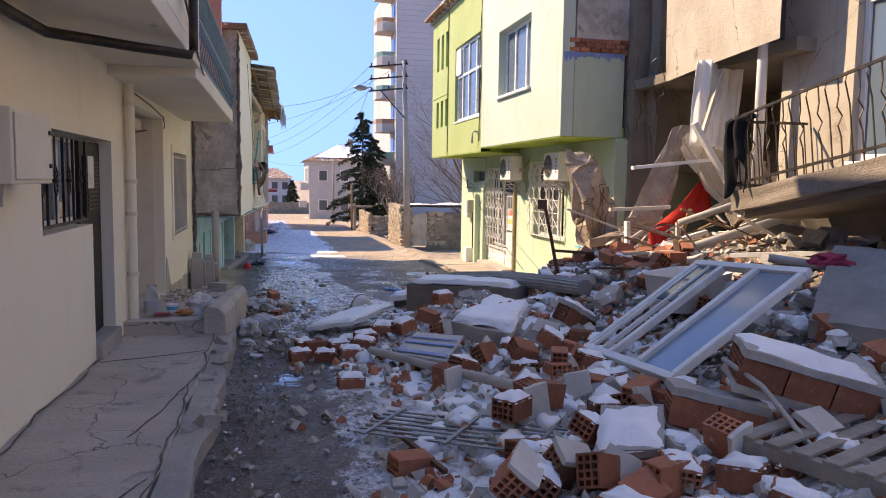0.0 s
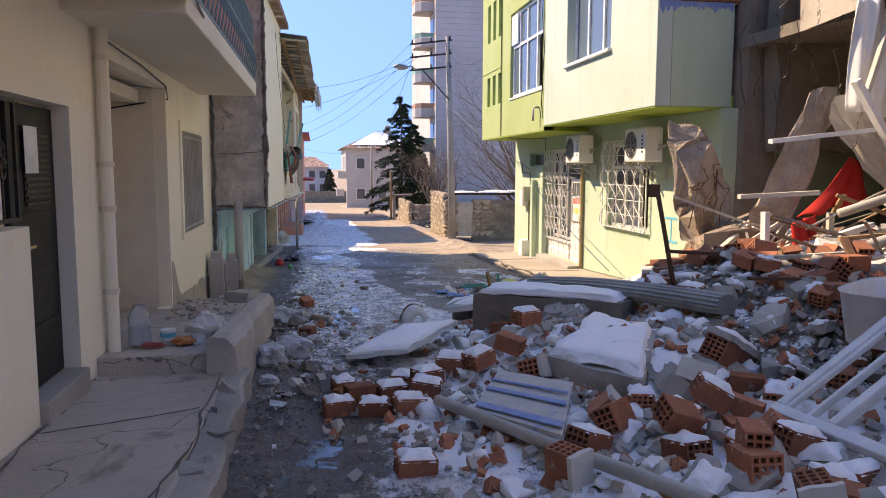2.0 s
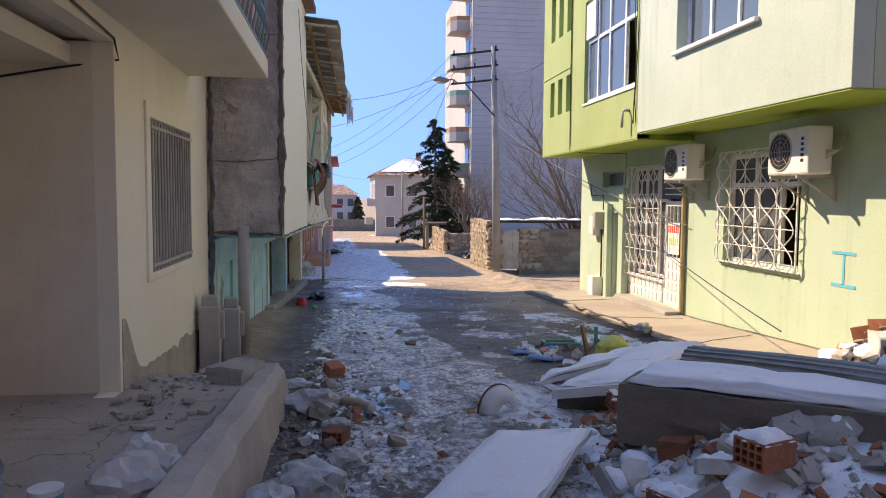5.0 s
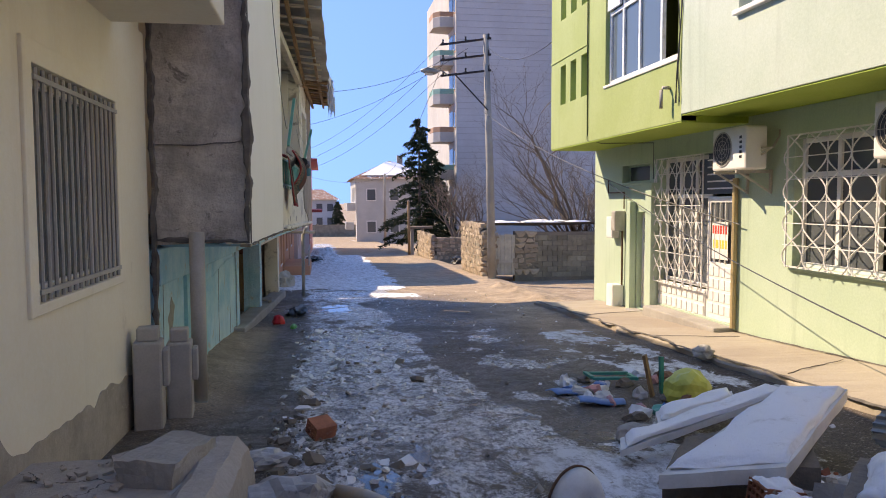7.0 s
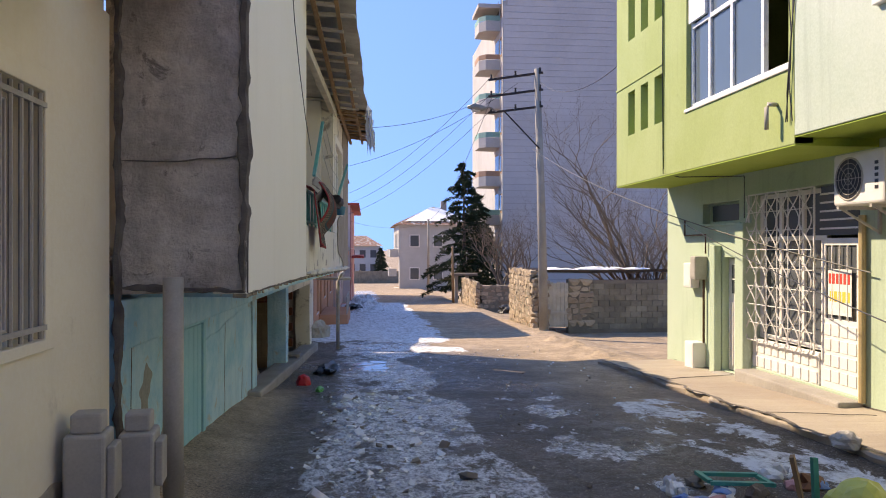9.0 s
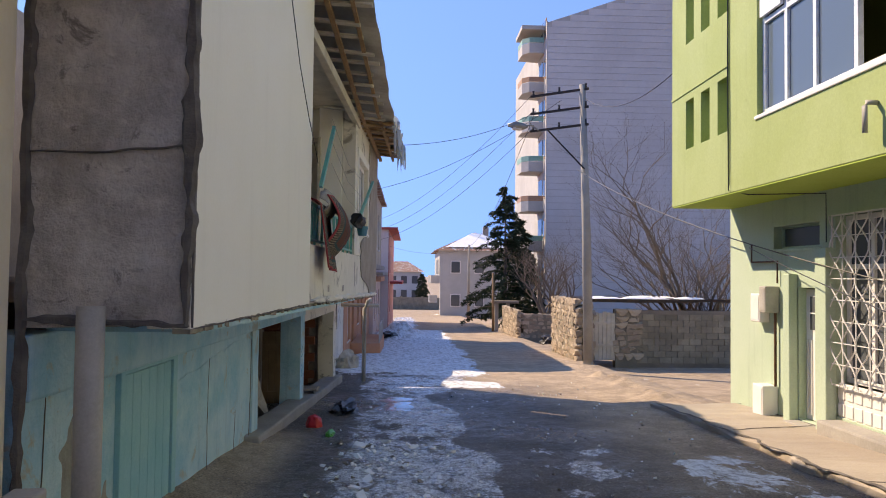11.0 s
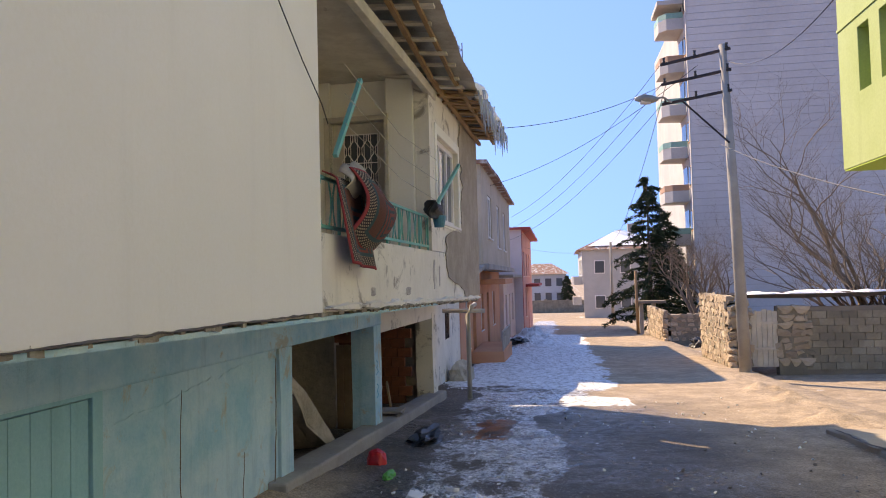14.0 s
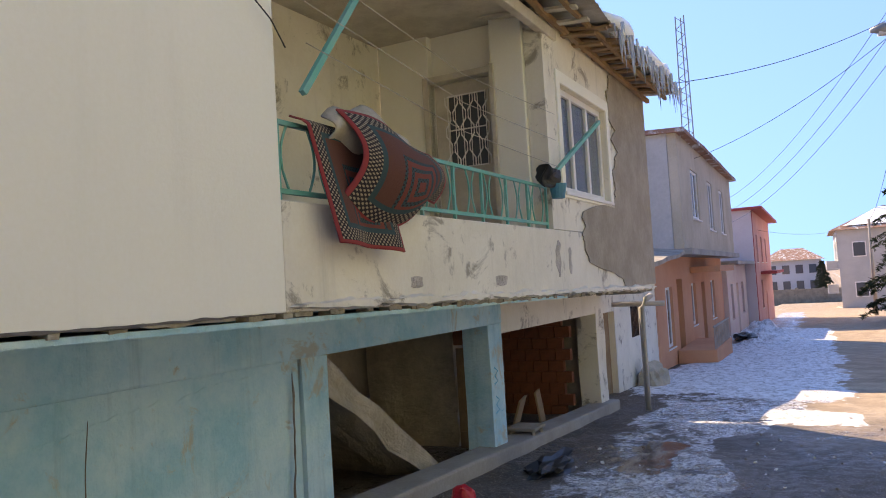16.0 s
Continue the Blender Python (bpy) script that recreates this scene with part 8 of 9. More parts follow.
bm = bmesh.new()
tube(bm, [(4.2, 36.3, 6.03), (4.05, 36.25, 6.02), (3.8, 36.2, 6.05), (3.55, 36.15, 6.03)], [0.05, 0.11, 0.13, 0.05], 12)
part("head", bm, GALV, lamp, smooth=True)
bm = bmesh.new()
tube(bm, [(3.98, 36.24, 5.96), (3.7, 36.18, 5.96)], 0.08, 10)
part("lens", bm, BAGMAT, lamp)


def wire(a, b, sag, r=0.008):
    bm = bmesh.new()
    a, b = Vector(a), Vector(b)
    tube(bm, [a.lerp(b, k / 16) - Vector((0, 0, 4 * sag * (k / 16) * (1 - k / 16))) for k in range(17)], r, 5)
    return solo("overhead_wire", bm, BLACK, "slack black overhead wire", "wire", group="overhead wires")


for z in (7.2, 6.62, 6.05):
    wire((4.4, 36.6, z - 0.05), (-2.6, 58, z - 3.0), 0.9)
wire((5.3, 36.2, 6.9), (-1.6, 42, 4.4), 0.5)
wire((4.4, 36.6, 6.5), (-1.9, 30.2, 4.4), 0.5)
wire((6.0, 35.9, 6.9), (5.3, 24.5, 5.1), 0.6, 0.010)
wire((5.4, 75.0, 3.6), (4.5, 36.5, 6.6), 0.9, 0.010)
wire((5.4, 75.0, 3.4), (-1.2, 66, 3.2), 0.5)
wire((5.8, 36.0, 4.6), (6.3, 19.4, 0.9), 0.35, 0.010)
wire((6.3, 24.9, 1.7), (4.6, 13.6, 0.0), 0.15, 0.008)

# ---------------------------------------------------------------- stone and block walls beyond the green house
swall = tagged(new("stone_wall"), "low dry wall of pale field stones round a yard", "wall", kind="structure")
STONES = [mesh_of("stone", chunk_bm(60 + k, 0.34, 0.3, 0.24, 0.5, 1), [ROAD_STONE]) for k in range(6)]
rng = random.Random(5)


def stone_face(x0, y0, x1, y1, base, top, normal):
    """Core with stones set into its face, between two plan points."""
    a, b = Vector((x0, y0, 0)), Vector((x1, y1, 0))
    ln = (b - a).length
    n = Vector((*normal, 0))
    bm = bmesh.new()
    z0, z1 = base - 0.4, top - 0.06
    c = [a, b, b - n * 0.35, a - n * 0.35]
    lo = [bm.verts.new((p.x, p.y, z0)) for p in c]
    hi = [bm.verts.new((p.x, p.y, z1)) for p in c]
    bm.faces.new(lo), bm.faces.new(hi)
    for k in range(4):
        bm.faces.new((lo[k], lo[(k + 1) % 4], hi[(k + 1) % 4], hi[k]))
    part("core", bm, BLOCKWORK, swall)
    z = base
    while z < top - 0.05:
        h = rng.uniform(0.17, 0.26)
        u = rng.uniform(-0.1, 0.05)
        while u < ln:
            w = rng.uniform(0.22, 0.46)
            s = new("stone", rng.choice(STONES))
            s.parent = swall
            p = a.lerp(b, min(1, max(0, (u + w / 2) / ln)))
            s.matrix_basis = pose(p.x - n.x * 0.09, p.y - n.y * 0.09, z + h / 2, rng.uniform(-8, 8), rng.uniform(-8, 8), math.degrees(math.atan2(b.y - a.y, b.x - a.x)) + rng.choice((0, 180))) @ Matrix.Diagonal((w / 0.34, 0.75, h / 0.25, 1))
            u += w
        z += h


stone_face(6.05, 41.5, 6.05, 37.3, zg(39), 0.25, (-1, 0))
stone_face(6.05, 37.3, 6.55, 37.3, zg(37.3), 0.28, (0, -1))
stone_face(7.45, 37.4, 8.2, 37.4, zg(37.4), 0.12, (0, -1))
stone_face(6.1, 57.5, 6.1, 51.5, zg(54), zg(54) + 1.45, (-1, 0))
stone_face(6.1, 51.5, 8.6, 51.5, zg(51.5), zg(51.5) + 1.3, (0, -1))
gate = tagged(new("wooden_gate"), "weathered plank gate between stone pillars", "gate")
for k in range(6):
    bm = bmesh.new()
    box(bm, 6.58 + 0.145 * k, 6.715 + 0.145 * k, 37.42, 37.46, zg(37.4), -0.02 - 0.03 * (k % 3))
    part("board", bm, WOOD_PALE, gate)
for z in (-1.2, -0.45):
    bm = bmesh.new()
    box(bm, 6.58, 7.44, 37.38, 37.415, z, z + 0.09)
    part("rail", bm, WOOD_PALE, gate)
bwall = tagged(new("block_wall"), "yard wall of grey concrete blocks, moss at its top", "wall", kind="structure")
bm = bmesh.new()
box(bm, 8.2, 12.3, 37.55, 37.75, -2.2, 0.03)
part("mortar", bm, CONC_DARK, bwall)
for r in range(8):
    z = zg(37.5) - 0.1 + 0.21 * r
    for k in range(11):
        x = 8.2 + 0.41 * k - (0.2 if r % 2 else 0)
        x0, x1 = max(8.2, x), min(12.3, x + 0.395)
        if x1 - x0 < 0.08:
            continue
        bm = bmesh.new()
        box(bm, x0, x1, 37.52, 37.56, z, min(z + 0.197, 0.06))
        part("block", bm, BLOCKWORK, bwall)
bm = bmesh.new()
box(bm, 6.5, 11.6, 37.5, 41.0, 0.30, 0.40)
rough_up(bm, 0.05, 0.8, 3.0, 5)
shed = thing("shed_roof", (0, 0, 0), "low sagging sheet roof with snow behind the yard wall", "roof")
part("sheet", bm, IRON, shed)
for x, y, sx, sy, sd in ((7.2, 38.0, 1.1, 0.8, 3.0), (8.6, 37.9, 1.5, 0.6, 5.0), (10.3, 38.2, 0.9, 0.7, 8.0), (9.4, 39.6, 1.6, 1.0, 11.0)):
    s_ob = new("snow_patch", snow_cap_mesh("snow_patch", sx, sy, 0.07, sd))
    s_ob.parent = shed
    s_ob.matrix_basis = pose(x, y, 0.42)
bm = bmesh.new()
for x in (6.7, 11.3):
    for y in (38.0, 40.8):
        bar(bm, (x, y, -2), (x, y, 0.32), 0.1)
part("post", bm, WOOD_GREY, shed)
gatepost = tagged(new("gate_canopy"), "two concrete gateposts under a thin slab", "gate")
for x in (5.75, 6.45):
    bm = bmesh.new()
    box(bm, x, x + 0.22, 58.5, 58.75, zg(58), zg(58) + 1.75)
    part("post", bm, CONC, gatepost, bevel=0.02)
bm = bmesh.new()
box(bm, 5.55, 7.2, 58.2, 59.2, zg(58) + 1.75, zg(58) + 1.9)
part("slab", bm, CONC_DARK, gatepost, bevel=0.02)
bm = bmesh.new()
tube(bm, [(5.4, 75, zg(75)), (5.4, 75, 3.7)], [0.13, 0.09], 10)
solo("utility_pole", bm, CONC, "grey concrete pole beside the far white house", "pole", smooth=True)
bm = bmesh.new()
tube(bm, [(5.55, 57.6, zg(57)), (5.5, 57.5, 1.3)], [0.09, 0.07], 8)
solo("timber_post", bm, WOOD_BROWN, "dark timber post at the yard wall", "post", smooth=True)

# ---------------------------------------------------------------- trees
def grow(bm, p, d, length, r, depth, rng, droop=0.0):
    """Bare branches, forking."""
    pts, rad = [p], [r]
    n = 4
    for k in range(n):
        d = (d + Vector((rng.uniform(-0.36, 0.36), rng.uniform(-0.36, 0.36), rng.uniform(-0.12, 0.15) - droop))).normalized()
        p = p + d * length / n
        pts.append(p)
        rad.append(r * (1 - 0.45 * (k + 1) / n))
        if depth and k >= 1:
            for _ in range(1 if k < 3 else 2):
                side = (d + Vector((rng.uniform(-1, 1), rng.uniform(-1, 1), rng.uniform(-0.1, 0.7)))).normalized()
                grow(bm, p, side, length * rng.uniform(0.5, 0.75), rad[-1] * 0.6, depth - 1, rng, droop)
    tube(bm, pts, rad, 6 if depth > 1 else 4, False)


def bare_tree(at, height, lean, seed, label, stems=1, thick=0.14, depth=4):
    t = thing("bare_tree", at, label, "tree")
    rng = random.Random(seed)
    for _ in range(stems):
        bm = bmesh.new()
        d = Vector((lean[0] + rng.uniform(-0.3, 0.3) * (stems > 1), lean[1] + rng.uniform(-0.3, 0.3) * (stems > 1), 1)).normalized()
        grow(bm, Vector((0, 0, -0.1)), d, height * 0.5, thick, depth, rng)
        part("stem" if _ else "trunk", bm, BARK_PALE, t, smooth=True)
    return t


bare_tree((12.0, 41.5, zg(41.5)), 9.0, (-0.22, 0), 3, "bare walnut-like tree with pale forking branches behind a wall", 1, 0.17)
bare_tree((11.6, 40.6, zg(41)), 7.0, (0.0, 0), 8, "bare bushy fruit tree by the green house", 8, 0.08, 4)
bare_tree((12.0, 39.9, zg(39.9)), 4.6, (-0.05, -0.1), 31, "dense brown thicket of bare shoots over the yard wall", 12, 0.045, 3)
bare_tree((11.4, 43.0, zg(43)), 5.0, (0.0, 0), 12, "bare thicket of thin stems behind the wall", 5, 0.05, 3)
bare_tree((8.5, 55.5, zg(55) + 0.2), 4.8, (0.1, 0), 21, "low dense bare tree with knotted trunk", 6, 0.15, 4)


def conifer(at, height, spread, seed, label):
    t = thing("conifer", at, label, "tree")
    rng = random.Random(seed)
    bm = bmesh.new()
    tube(bm, [(0, 0, -0.3), (0.05, 0, height * 0.5), (0, 0, height)], [0.17, 0.10, 0.02], 8)
    part("trunk", bm, BARK, t, smooth=True)
    bl, bn = bmesh.new(), bmesh.new()
    z = height * 0.08
    while z < height * 0.98:
        f = 1 - z / height
        for _ in range(rng.choice((3, 4, 5))):
            a = rng.uniform(0, 2 * math.pi)
            ln = spread * (0.12 + f ** 0.8) * rng.uniform(0.55, 1.15)
            pts = [Vector((0, 0, z))]
            for k in range(1, 6):
                q = k / 5
                pts.append(Vector((math.cos(a) * ln * q, math.sin(a) * ln * q, z + 0.15 * ln * math.sin(q * 2.2) - 0.30 * ln * q * q + 0.12 * ln * max(0, q - 0.7))))
            tube(bl, pts, [0.03, 0.025, 0.02, 0.014, 0.01, 0.005], 4, False)
            for k in range(int(34 + 85 * ln / spread)):
                q = rng.uniform(0.22, 1.05)
                i = min(4, int(q * 5))
                p = pts[i].lerp(pts[i + 1], min(1, q * 5 - i))
                w = 0.28 * ln * (1.1 - q) + 0.05
                p = p + Vector((rng.gauss(0, 0.35) * w, rng.gauss(0, 0.35) * w, -abs(rng.gauss(0, 0.10))))
                s = rng.uniform(0.10, 0.24)
                m = Matrix.Translation(p) @ Euler((rng.uniform(-0.9, 0.9), rng.uniform(-0.9, 0.9), a + rng.uniform(-1, 1))).to_matrix().to_4x4()
                bn.faces.new([bn.verts.new(m @ Vector(c)) for c in ((-s, 0, 0), (0, -s * 0.22, 0.02), (s, 0, -0.04), (0, s * 0.22, 0.02))])
        z += height * rng.uniform(0.02, 0.035)
    part("branch_mass", bl, BARK, t)["kind"] = "stuff"
    part("crown", bn, NEEDLE, t)["kind"] = "stuff"
    return t


conifer((6.9, 63, zg(63)), 9.8, 2.9, 2, "dark green drooping cedar with open branches")
conifer((8.3, 66, zg(66)), 7.8, 2.6, 5, "smaller dark conifer behind the cedar")
conifer((2.6, 147, -5.1), 6.5, 2.0, 9, "far dark conifer behind the end wall")
conifer((9.5, 125, -4.5), 11.5, 2.5, 14, "far tall conifer behind the white house")

# ---------------------------------------------------------------- apartment tower
tower = tagged(new("apartment_tower"), "tall grey-clad apartment block with balconies up its corner", "apartment building")
TX, TY, TW = 10.1, 65.0, 22.0
bm = bmesh.new()
vs = [bm.verts.new(c) for c in ((TX, TY, -4), (TX + TW, TY, -4), (TX + TW, TY, 19.4), (TX + TW / 2, TY, 23.3), (TX, TY, 19.4))]
us = [bm.verts.new(v.co + Vector((0, 16, 0))) for v in vs]
bm.faces.new(vs), bm.faces.new(list(reversed(us)))
for k in range(5):
    bm.faces.new((vs[k], vs[(k + 1) % 5], us[(k + 1) % 5], us[k]))
part("wall", bm, TOWER_WHITE, tower)
for k in range(56):
    z0 = -3.0 + 0.47 * k
    z1 = z0 + 0.425
    if z1 > 23.0:
        break
    cut = max(0.0, (z1 - 19.4) / 3.9 * TW / 2)
    bm = bmesh.new()
    a = [bm.verts.new(c) for c in ((TX + cut, TY - 0.02, z0), (TX + TW - cut, TY - 0.02, z0), (TX + TW - cut, TY - 0.06, z1), (TX + cut, TY - 0.06, z1))]
    b = [bm.verts.new((v.co.x, TY - 0.002, v.co.z)) for v in a]
    bm.faces.new(a), bm.faces.new(list(reversed(b)))
    for i in range(4):
        bm.faces.new((a[i], b[i], b[(i + 1) % 4], a[(i + 1) % 4]))
    part("cladding_board", bm, TOWER, tower)
BROWN_TRIM = plain("brown_window_surround", (0.42, 0.25, 0.16), 0.7)
GREEN_SCREEN = plain("green_balcony_screen", (0.22, 0.42, 0.36), 0.6)
for k in range(8):
    z = -2.9 + 2.92 * k
    b = bmesh.new()
    prof = [(TX - 0.02, TY + 1.2), (TX - 1.1, TY + 1.25), (TX - 1.55, TY + 1.8), (TX - 1.6, TY + 3.6), (TX - 0.02, TY + 3.9)]
    lo = [b.verts.new((x, y, z)) for x, y in prof]
    hi = [b.verts.new((x, y, z + 0.2)) for x, y in prof]
    b.faces.new(lo), b.faces.new(list(reversed(hi)))
    for i in range(5):
        b.faces.new((lo[i], lo[(i + 1) % 5], hi[(i + 1) % 5], hi[i]))
    balc = part("balcony", b, TOWER_WHITE, tower)
    b = bmesh.new()
    for (xa, ya), (xb, yb) in zip(prof[:-1], prof[1:]):
        lo = [b.verts.new(c) for c in ((xa, ya, z + 0.2), (xb, yb, z + 0.2), (xb, yb, z + 0.75), (xa, ya, z + 0.75))]
        b.faces.new(lo)
    part("parapet", b, TOWER_WHITE, balc)
    b = bmesh.new()
    for (xa, ya), (xb, yb) in zip(prof[:-1], prof[1:]):
        lo = [b.verts.new(c) for c in ((xa, ya, z + 0.77), (xb, yb, z + 0.77), (xb, yb, z + 1.15), (xa, ya, z + 1.15))]
        b.faces.new(lo)
    part("screen", b, GREEN_SCREEN if k % 3 else BROWN_TRIM, balc)
    b = bmesh.new()
    box(b, TX - 0.05, TX - 0.002, TY + 0.25, TY + 0.95, z + 0.9, z + 2.3)
    fr = part("window_surround", b, BROWN_TRIM, tower)
    b = bmesh.new()
    box(b, TX - 0.07, TX - 0.052, TY + 0.33, TY + 0.87, z + 1.0, z + 2.2)
    part("pane", b, GLASS_DARK, fr)
    b = bmesh.new()
    box(b, TX - 0.03, TX - 0.002, TY + 1.7, TY + 3.3, z + 0.25, z + 2.4)
    part("balcony_door", b, GLASS_DARK, tower)
bm = bmesh.new()
box(bm, TX - 1.7, TX + 0.1, TY + 1.0, TY + 4.2, 19.2, 19.5)
part("roof_canopy", bm, TOWER_WHITE, tower)
bm = bmesh.new()
box(bm, TX - 0.06, TX, TY - 0.05, TY + 0.2, -4, 19.5)
part("corner_trim", bm, TOWER_WHITE, tower)


# ---------------------------------------------------------------- far houses
def facade_windows(parent, x, face, rows, mat=None, glass=None):
    for y0, y1, z0, z1 in rows:
        window(parent, x + face * 0.02, face, y0, y1, z0, z1, [(y0 + y1) / 2], None, mat or WHITE_PAINT, glass or GLASS_DARK, w=0.08, deep=0.05, sill=0.1)


hc = tagged(new("house"), "two-storey house, grey render above and orange paint below", "house")
bm = bmesh.new()
panel(bm, 38.2, 52, 1.55, 4.75, 0.25, [(40.4, 41.9, 2.5, 4.0), (44.2, 45.5, 2.3, 4.0), (47.6, 48.9, 2.3, 4.0)], pose(-1.1, 0, 0))
part("upper_front", bm, surface("old_grey_render", (0.55, 0.48, 0.38), (0.45, 0.39, 0.30), 0.7, 26, 0.92, 0.5, (0.25, 0.22, 0.19), 0.35, 0.25), hc)
facade_windows(hc, -1.16, 1, [(40.4, 41.9, 2.5, 4.0), (44.2, 45.5, 2.3, 4.0), (47.6, 48.9, 2.3, 4.0)])
bm = bmesh.new()
box(bm, -8, -1.36, 38.19, 38.45, 1.55, 4.75)
part("upper_side", bm, TOWER_WHITE, hc)
bm = bmesh.new()
box(bm, -8.2, -0.85, 38.0, 52.2, 4.75, 4.87)
rough_up(bm, 0.06, 0.5, 2.0, 6)
part("roof", bm, TILE_RED, hc)
bm = bmesh.new()
box(bm, -8, -0.9, 38.2, 52, 1.38, 1.55)
part("floor_slab", bm, CONC, hc)
ORANGE_HOLES = [(38.3, 39.4, -1.2, 0.5), (40.2, 41.2, -1.9, 0.7), (43.0, 44.0, -0.9, 0.5), (45.4, 46.3, -2.0, 0.5), (48.0, 49.2, -1.0, 0.5)]
bm = bmesh.new()
panel(bm, 37.0, 52, -2.6, 1.38, 0.3, ORANGE_HOLES, pose(-1.7, 0, 0))
part("lower_front", bm, ORANGE, hc)
facade_windows(hc, -1.8, 1, [ORANGE_HOLES[0], ORANGE_HOLES[2], ORANGE_HOLES[4]])
for h in (ORANGE_HOLES[1], ORANGE_HOLES[3]):
    bm = bmesh.new()
    box(bm, -1.95, -1.88, *h)
    part("door", bm, WOOD_BROWN, hc)
bm = bmesh.new()
box(bm, -8, -1.71, 36.9, 37.2, -2.6, 1.38)
part("lower_side", bm, ORANGE, hc)
bm = bmesh.new()
box(bm, -1.68, -0.75, 43.0, 47.5, 0.85, 1.05)
part("canopy", bm, ORANGE, hc)
bm = bmesh.new()
box(bm, -1.68, -0.6, 39.5, 43.5, -2.3, -1.35)
part("porch", bm, ORANGE, hc, bevel=0.02)
bm = bmesh.new()
for k in range(14):
    tube(bm, [(-0.65, 39.6 + 0.28 * k, -1.35), (-0.65, 39.6 + 0.28 * k, -0.7)], 0.015, 4)
bar(bm, (-0.65, 39.5, -0.7), (-0.65, 43.4, -0.7), 0.04)
part("porch_railing", bm, GREY_PVC, hc)
low = tagged(new("low_house"), "low whitewashed shed with a sagging roof and barred window", "house")
bm = bmesh.new()
panel(bm, 30.5, 36.9, -2.2, 0.55, 0.25, [(31.6, 32.5, -1.6, 0.2), (34.0, 34.9, -0.5, 0.3)], pose(-1.72, 0, 0))
part("wall", bm, PEELED, low)
bm = bmesh.new()
box(bm, -1.9, -1.85, 31.55, 32.55, -1.7, 0.25)
part("door", bm, WOOD_BROWN, low)
bm = bmesh.new()
for k in range(7):
    bar(bm, (-1.75, 34.05 + 0.13 * k, -0.5), (-1.75, 34.05 + 0.13 * k, 0.3), 0.025)
part("window_bars", bm, IRON, low)
bm = bmesh.new()
box(bm, -4, -1.0, 30.6, 37.6, 0.9, 1.0)
for v in bm.verts:
    v.co.z += 0.08 * (v.co.y - 30) - 0.12 * (v.co.x + 2)
rough_up(bm, 0.12, 0.9, 4.0, 7)
part("roof", bm, WOOD_GREY, low)
lump("sack", (-1.35, 34.2, zg(34.2)), (0.3, 0.42, 0.36), SACK, "stuffed pale plastic sack against the wall", "sack", 4.0, 0.4)
hd = tagged(new("house"), "two-storey pink and cream house with red trim", "house")
bm = bmesh.new()
panel(bm, 62, 78, -3.2, 4.1, 0.3, [(64, 65.2, 1.2, 2.8), (68, 69.2, 1.2, 2.8), (72, 73.2, 1.2, 2.8), (66, 67.2, -1.6, 0.1), (70, 71, -3, -0.7)], pose(-1.0, 0, 0))
part("front", bm, PINK, hd)
facade_windows(hd, -1.1, 1, [(64, 65.2, 1.2, 2.8), (68, 69.2, 1.2, 2.8), (72, 73.2, 1.2, 2.8), (66, 67.2, -1.6, 0.1)])
bm = bmesh.new()
box(bm, -8, -1.0, 61.7, 61.99, -3.2, 4.1)
part("side", bm, surface("pink_white_wash", (0.66, 0.54, 0.5), (0.6, 0.48, 0.45), 0.5, 20, 0.9, 0.2), hd)
bm = bmesh.new()
box(bm, -8.2, -0.4, 61.5, 78.2, 4.1, 4.25)
box(bm, -0.99, -0.1, 66, 76, 0.45, 0.62)
part("cornice", bm, RED_PAINT, hd)
bm = bmesh.new()
box(bm, -1.02, -0.97, 61.9, 62.2, -3, 4.1)
part("corner_trim", bm, RED_PAINT, hd)
he = tagged(new("house"), "low cream and pink row house with red sills", "house")
bm = bmesh.new()
panel(bm, 52.1, 61.6, -3, 1.1, 0.3, [(53.4, 54.4, -1.4, 0.2), (56, 57, -2.4, 0.2), (58.6, 59.8, -1.4, 0.2)], pose(-1.5, 0, 0))
part("front", bm, surface("cream_pink_wash", (0.70, 0.56, 0.46), (0.64, 0.46, 0.4), 0.5, 24, 0.9, 0.3, (0.5, 0.4, 0.34), 0.3), he)
facade_windows(he, -1.62, 1, [(53.4, 54.4, -1.4, 0.2), (58.6, 59.8, -1.4, 0.2)], RED_PAINT)
bm = bmesh.new()
box(bm, -8, -1.0, 52.05, 61.65, 1.1, 1.25)
part("roof", bm, CONC, he)
bm = bmesh.new()
box(bm, -1.45, -0.6, 53, 57, -2.9, -2.2)
part("porch", bm, PINK, he, bevel=0.02)
hr = tagged(new("house"), "cream two-storey house with balconies and a snowy hip roof", "house")
bm = bmesh.new()
panel(bm, 100, 116, -5, 0.2, 0.3, [(103, 104.5, -3, -1.2), (108, 109.5, -3, -1.2)], pose(4.6, 0, 0) @ Matrix.Scale(-1, 4, (1, 0, 0)))
panel(bm, 100, 116, 0.2, 4.0, 0.3, [(101.5, 103, 1.2, 3), (105, 106.5, 1.2, 3), (109, 110.5, 1.2, 3)], pose(3.9, 0, 0) @ Matrix.Scale(-1, 4, (1, 0, 0)))
box(bm, 4.0, 13, 99.8, 100, -5, 4.0)
part("wall", bm, TOWER_WHITE, hr)
facade_windows(hr, 4.0, -1, [(101.5, 103, 1.2, 3), (105, 106.5, 1.2, 3), (109, 110.5, 1.2, 3)])
facade_windows(hr, 4.7, -1, [(103, 104.5, -3, -1.2), (108, 109.5, -3, -1.2)])
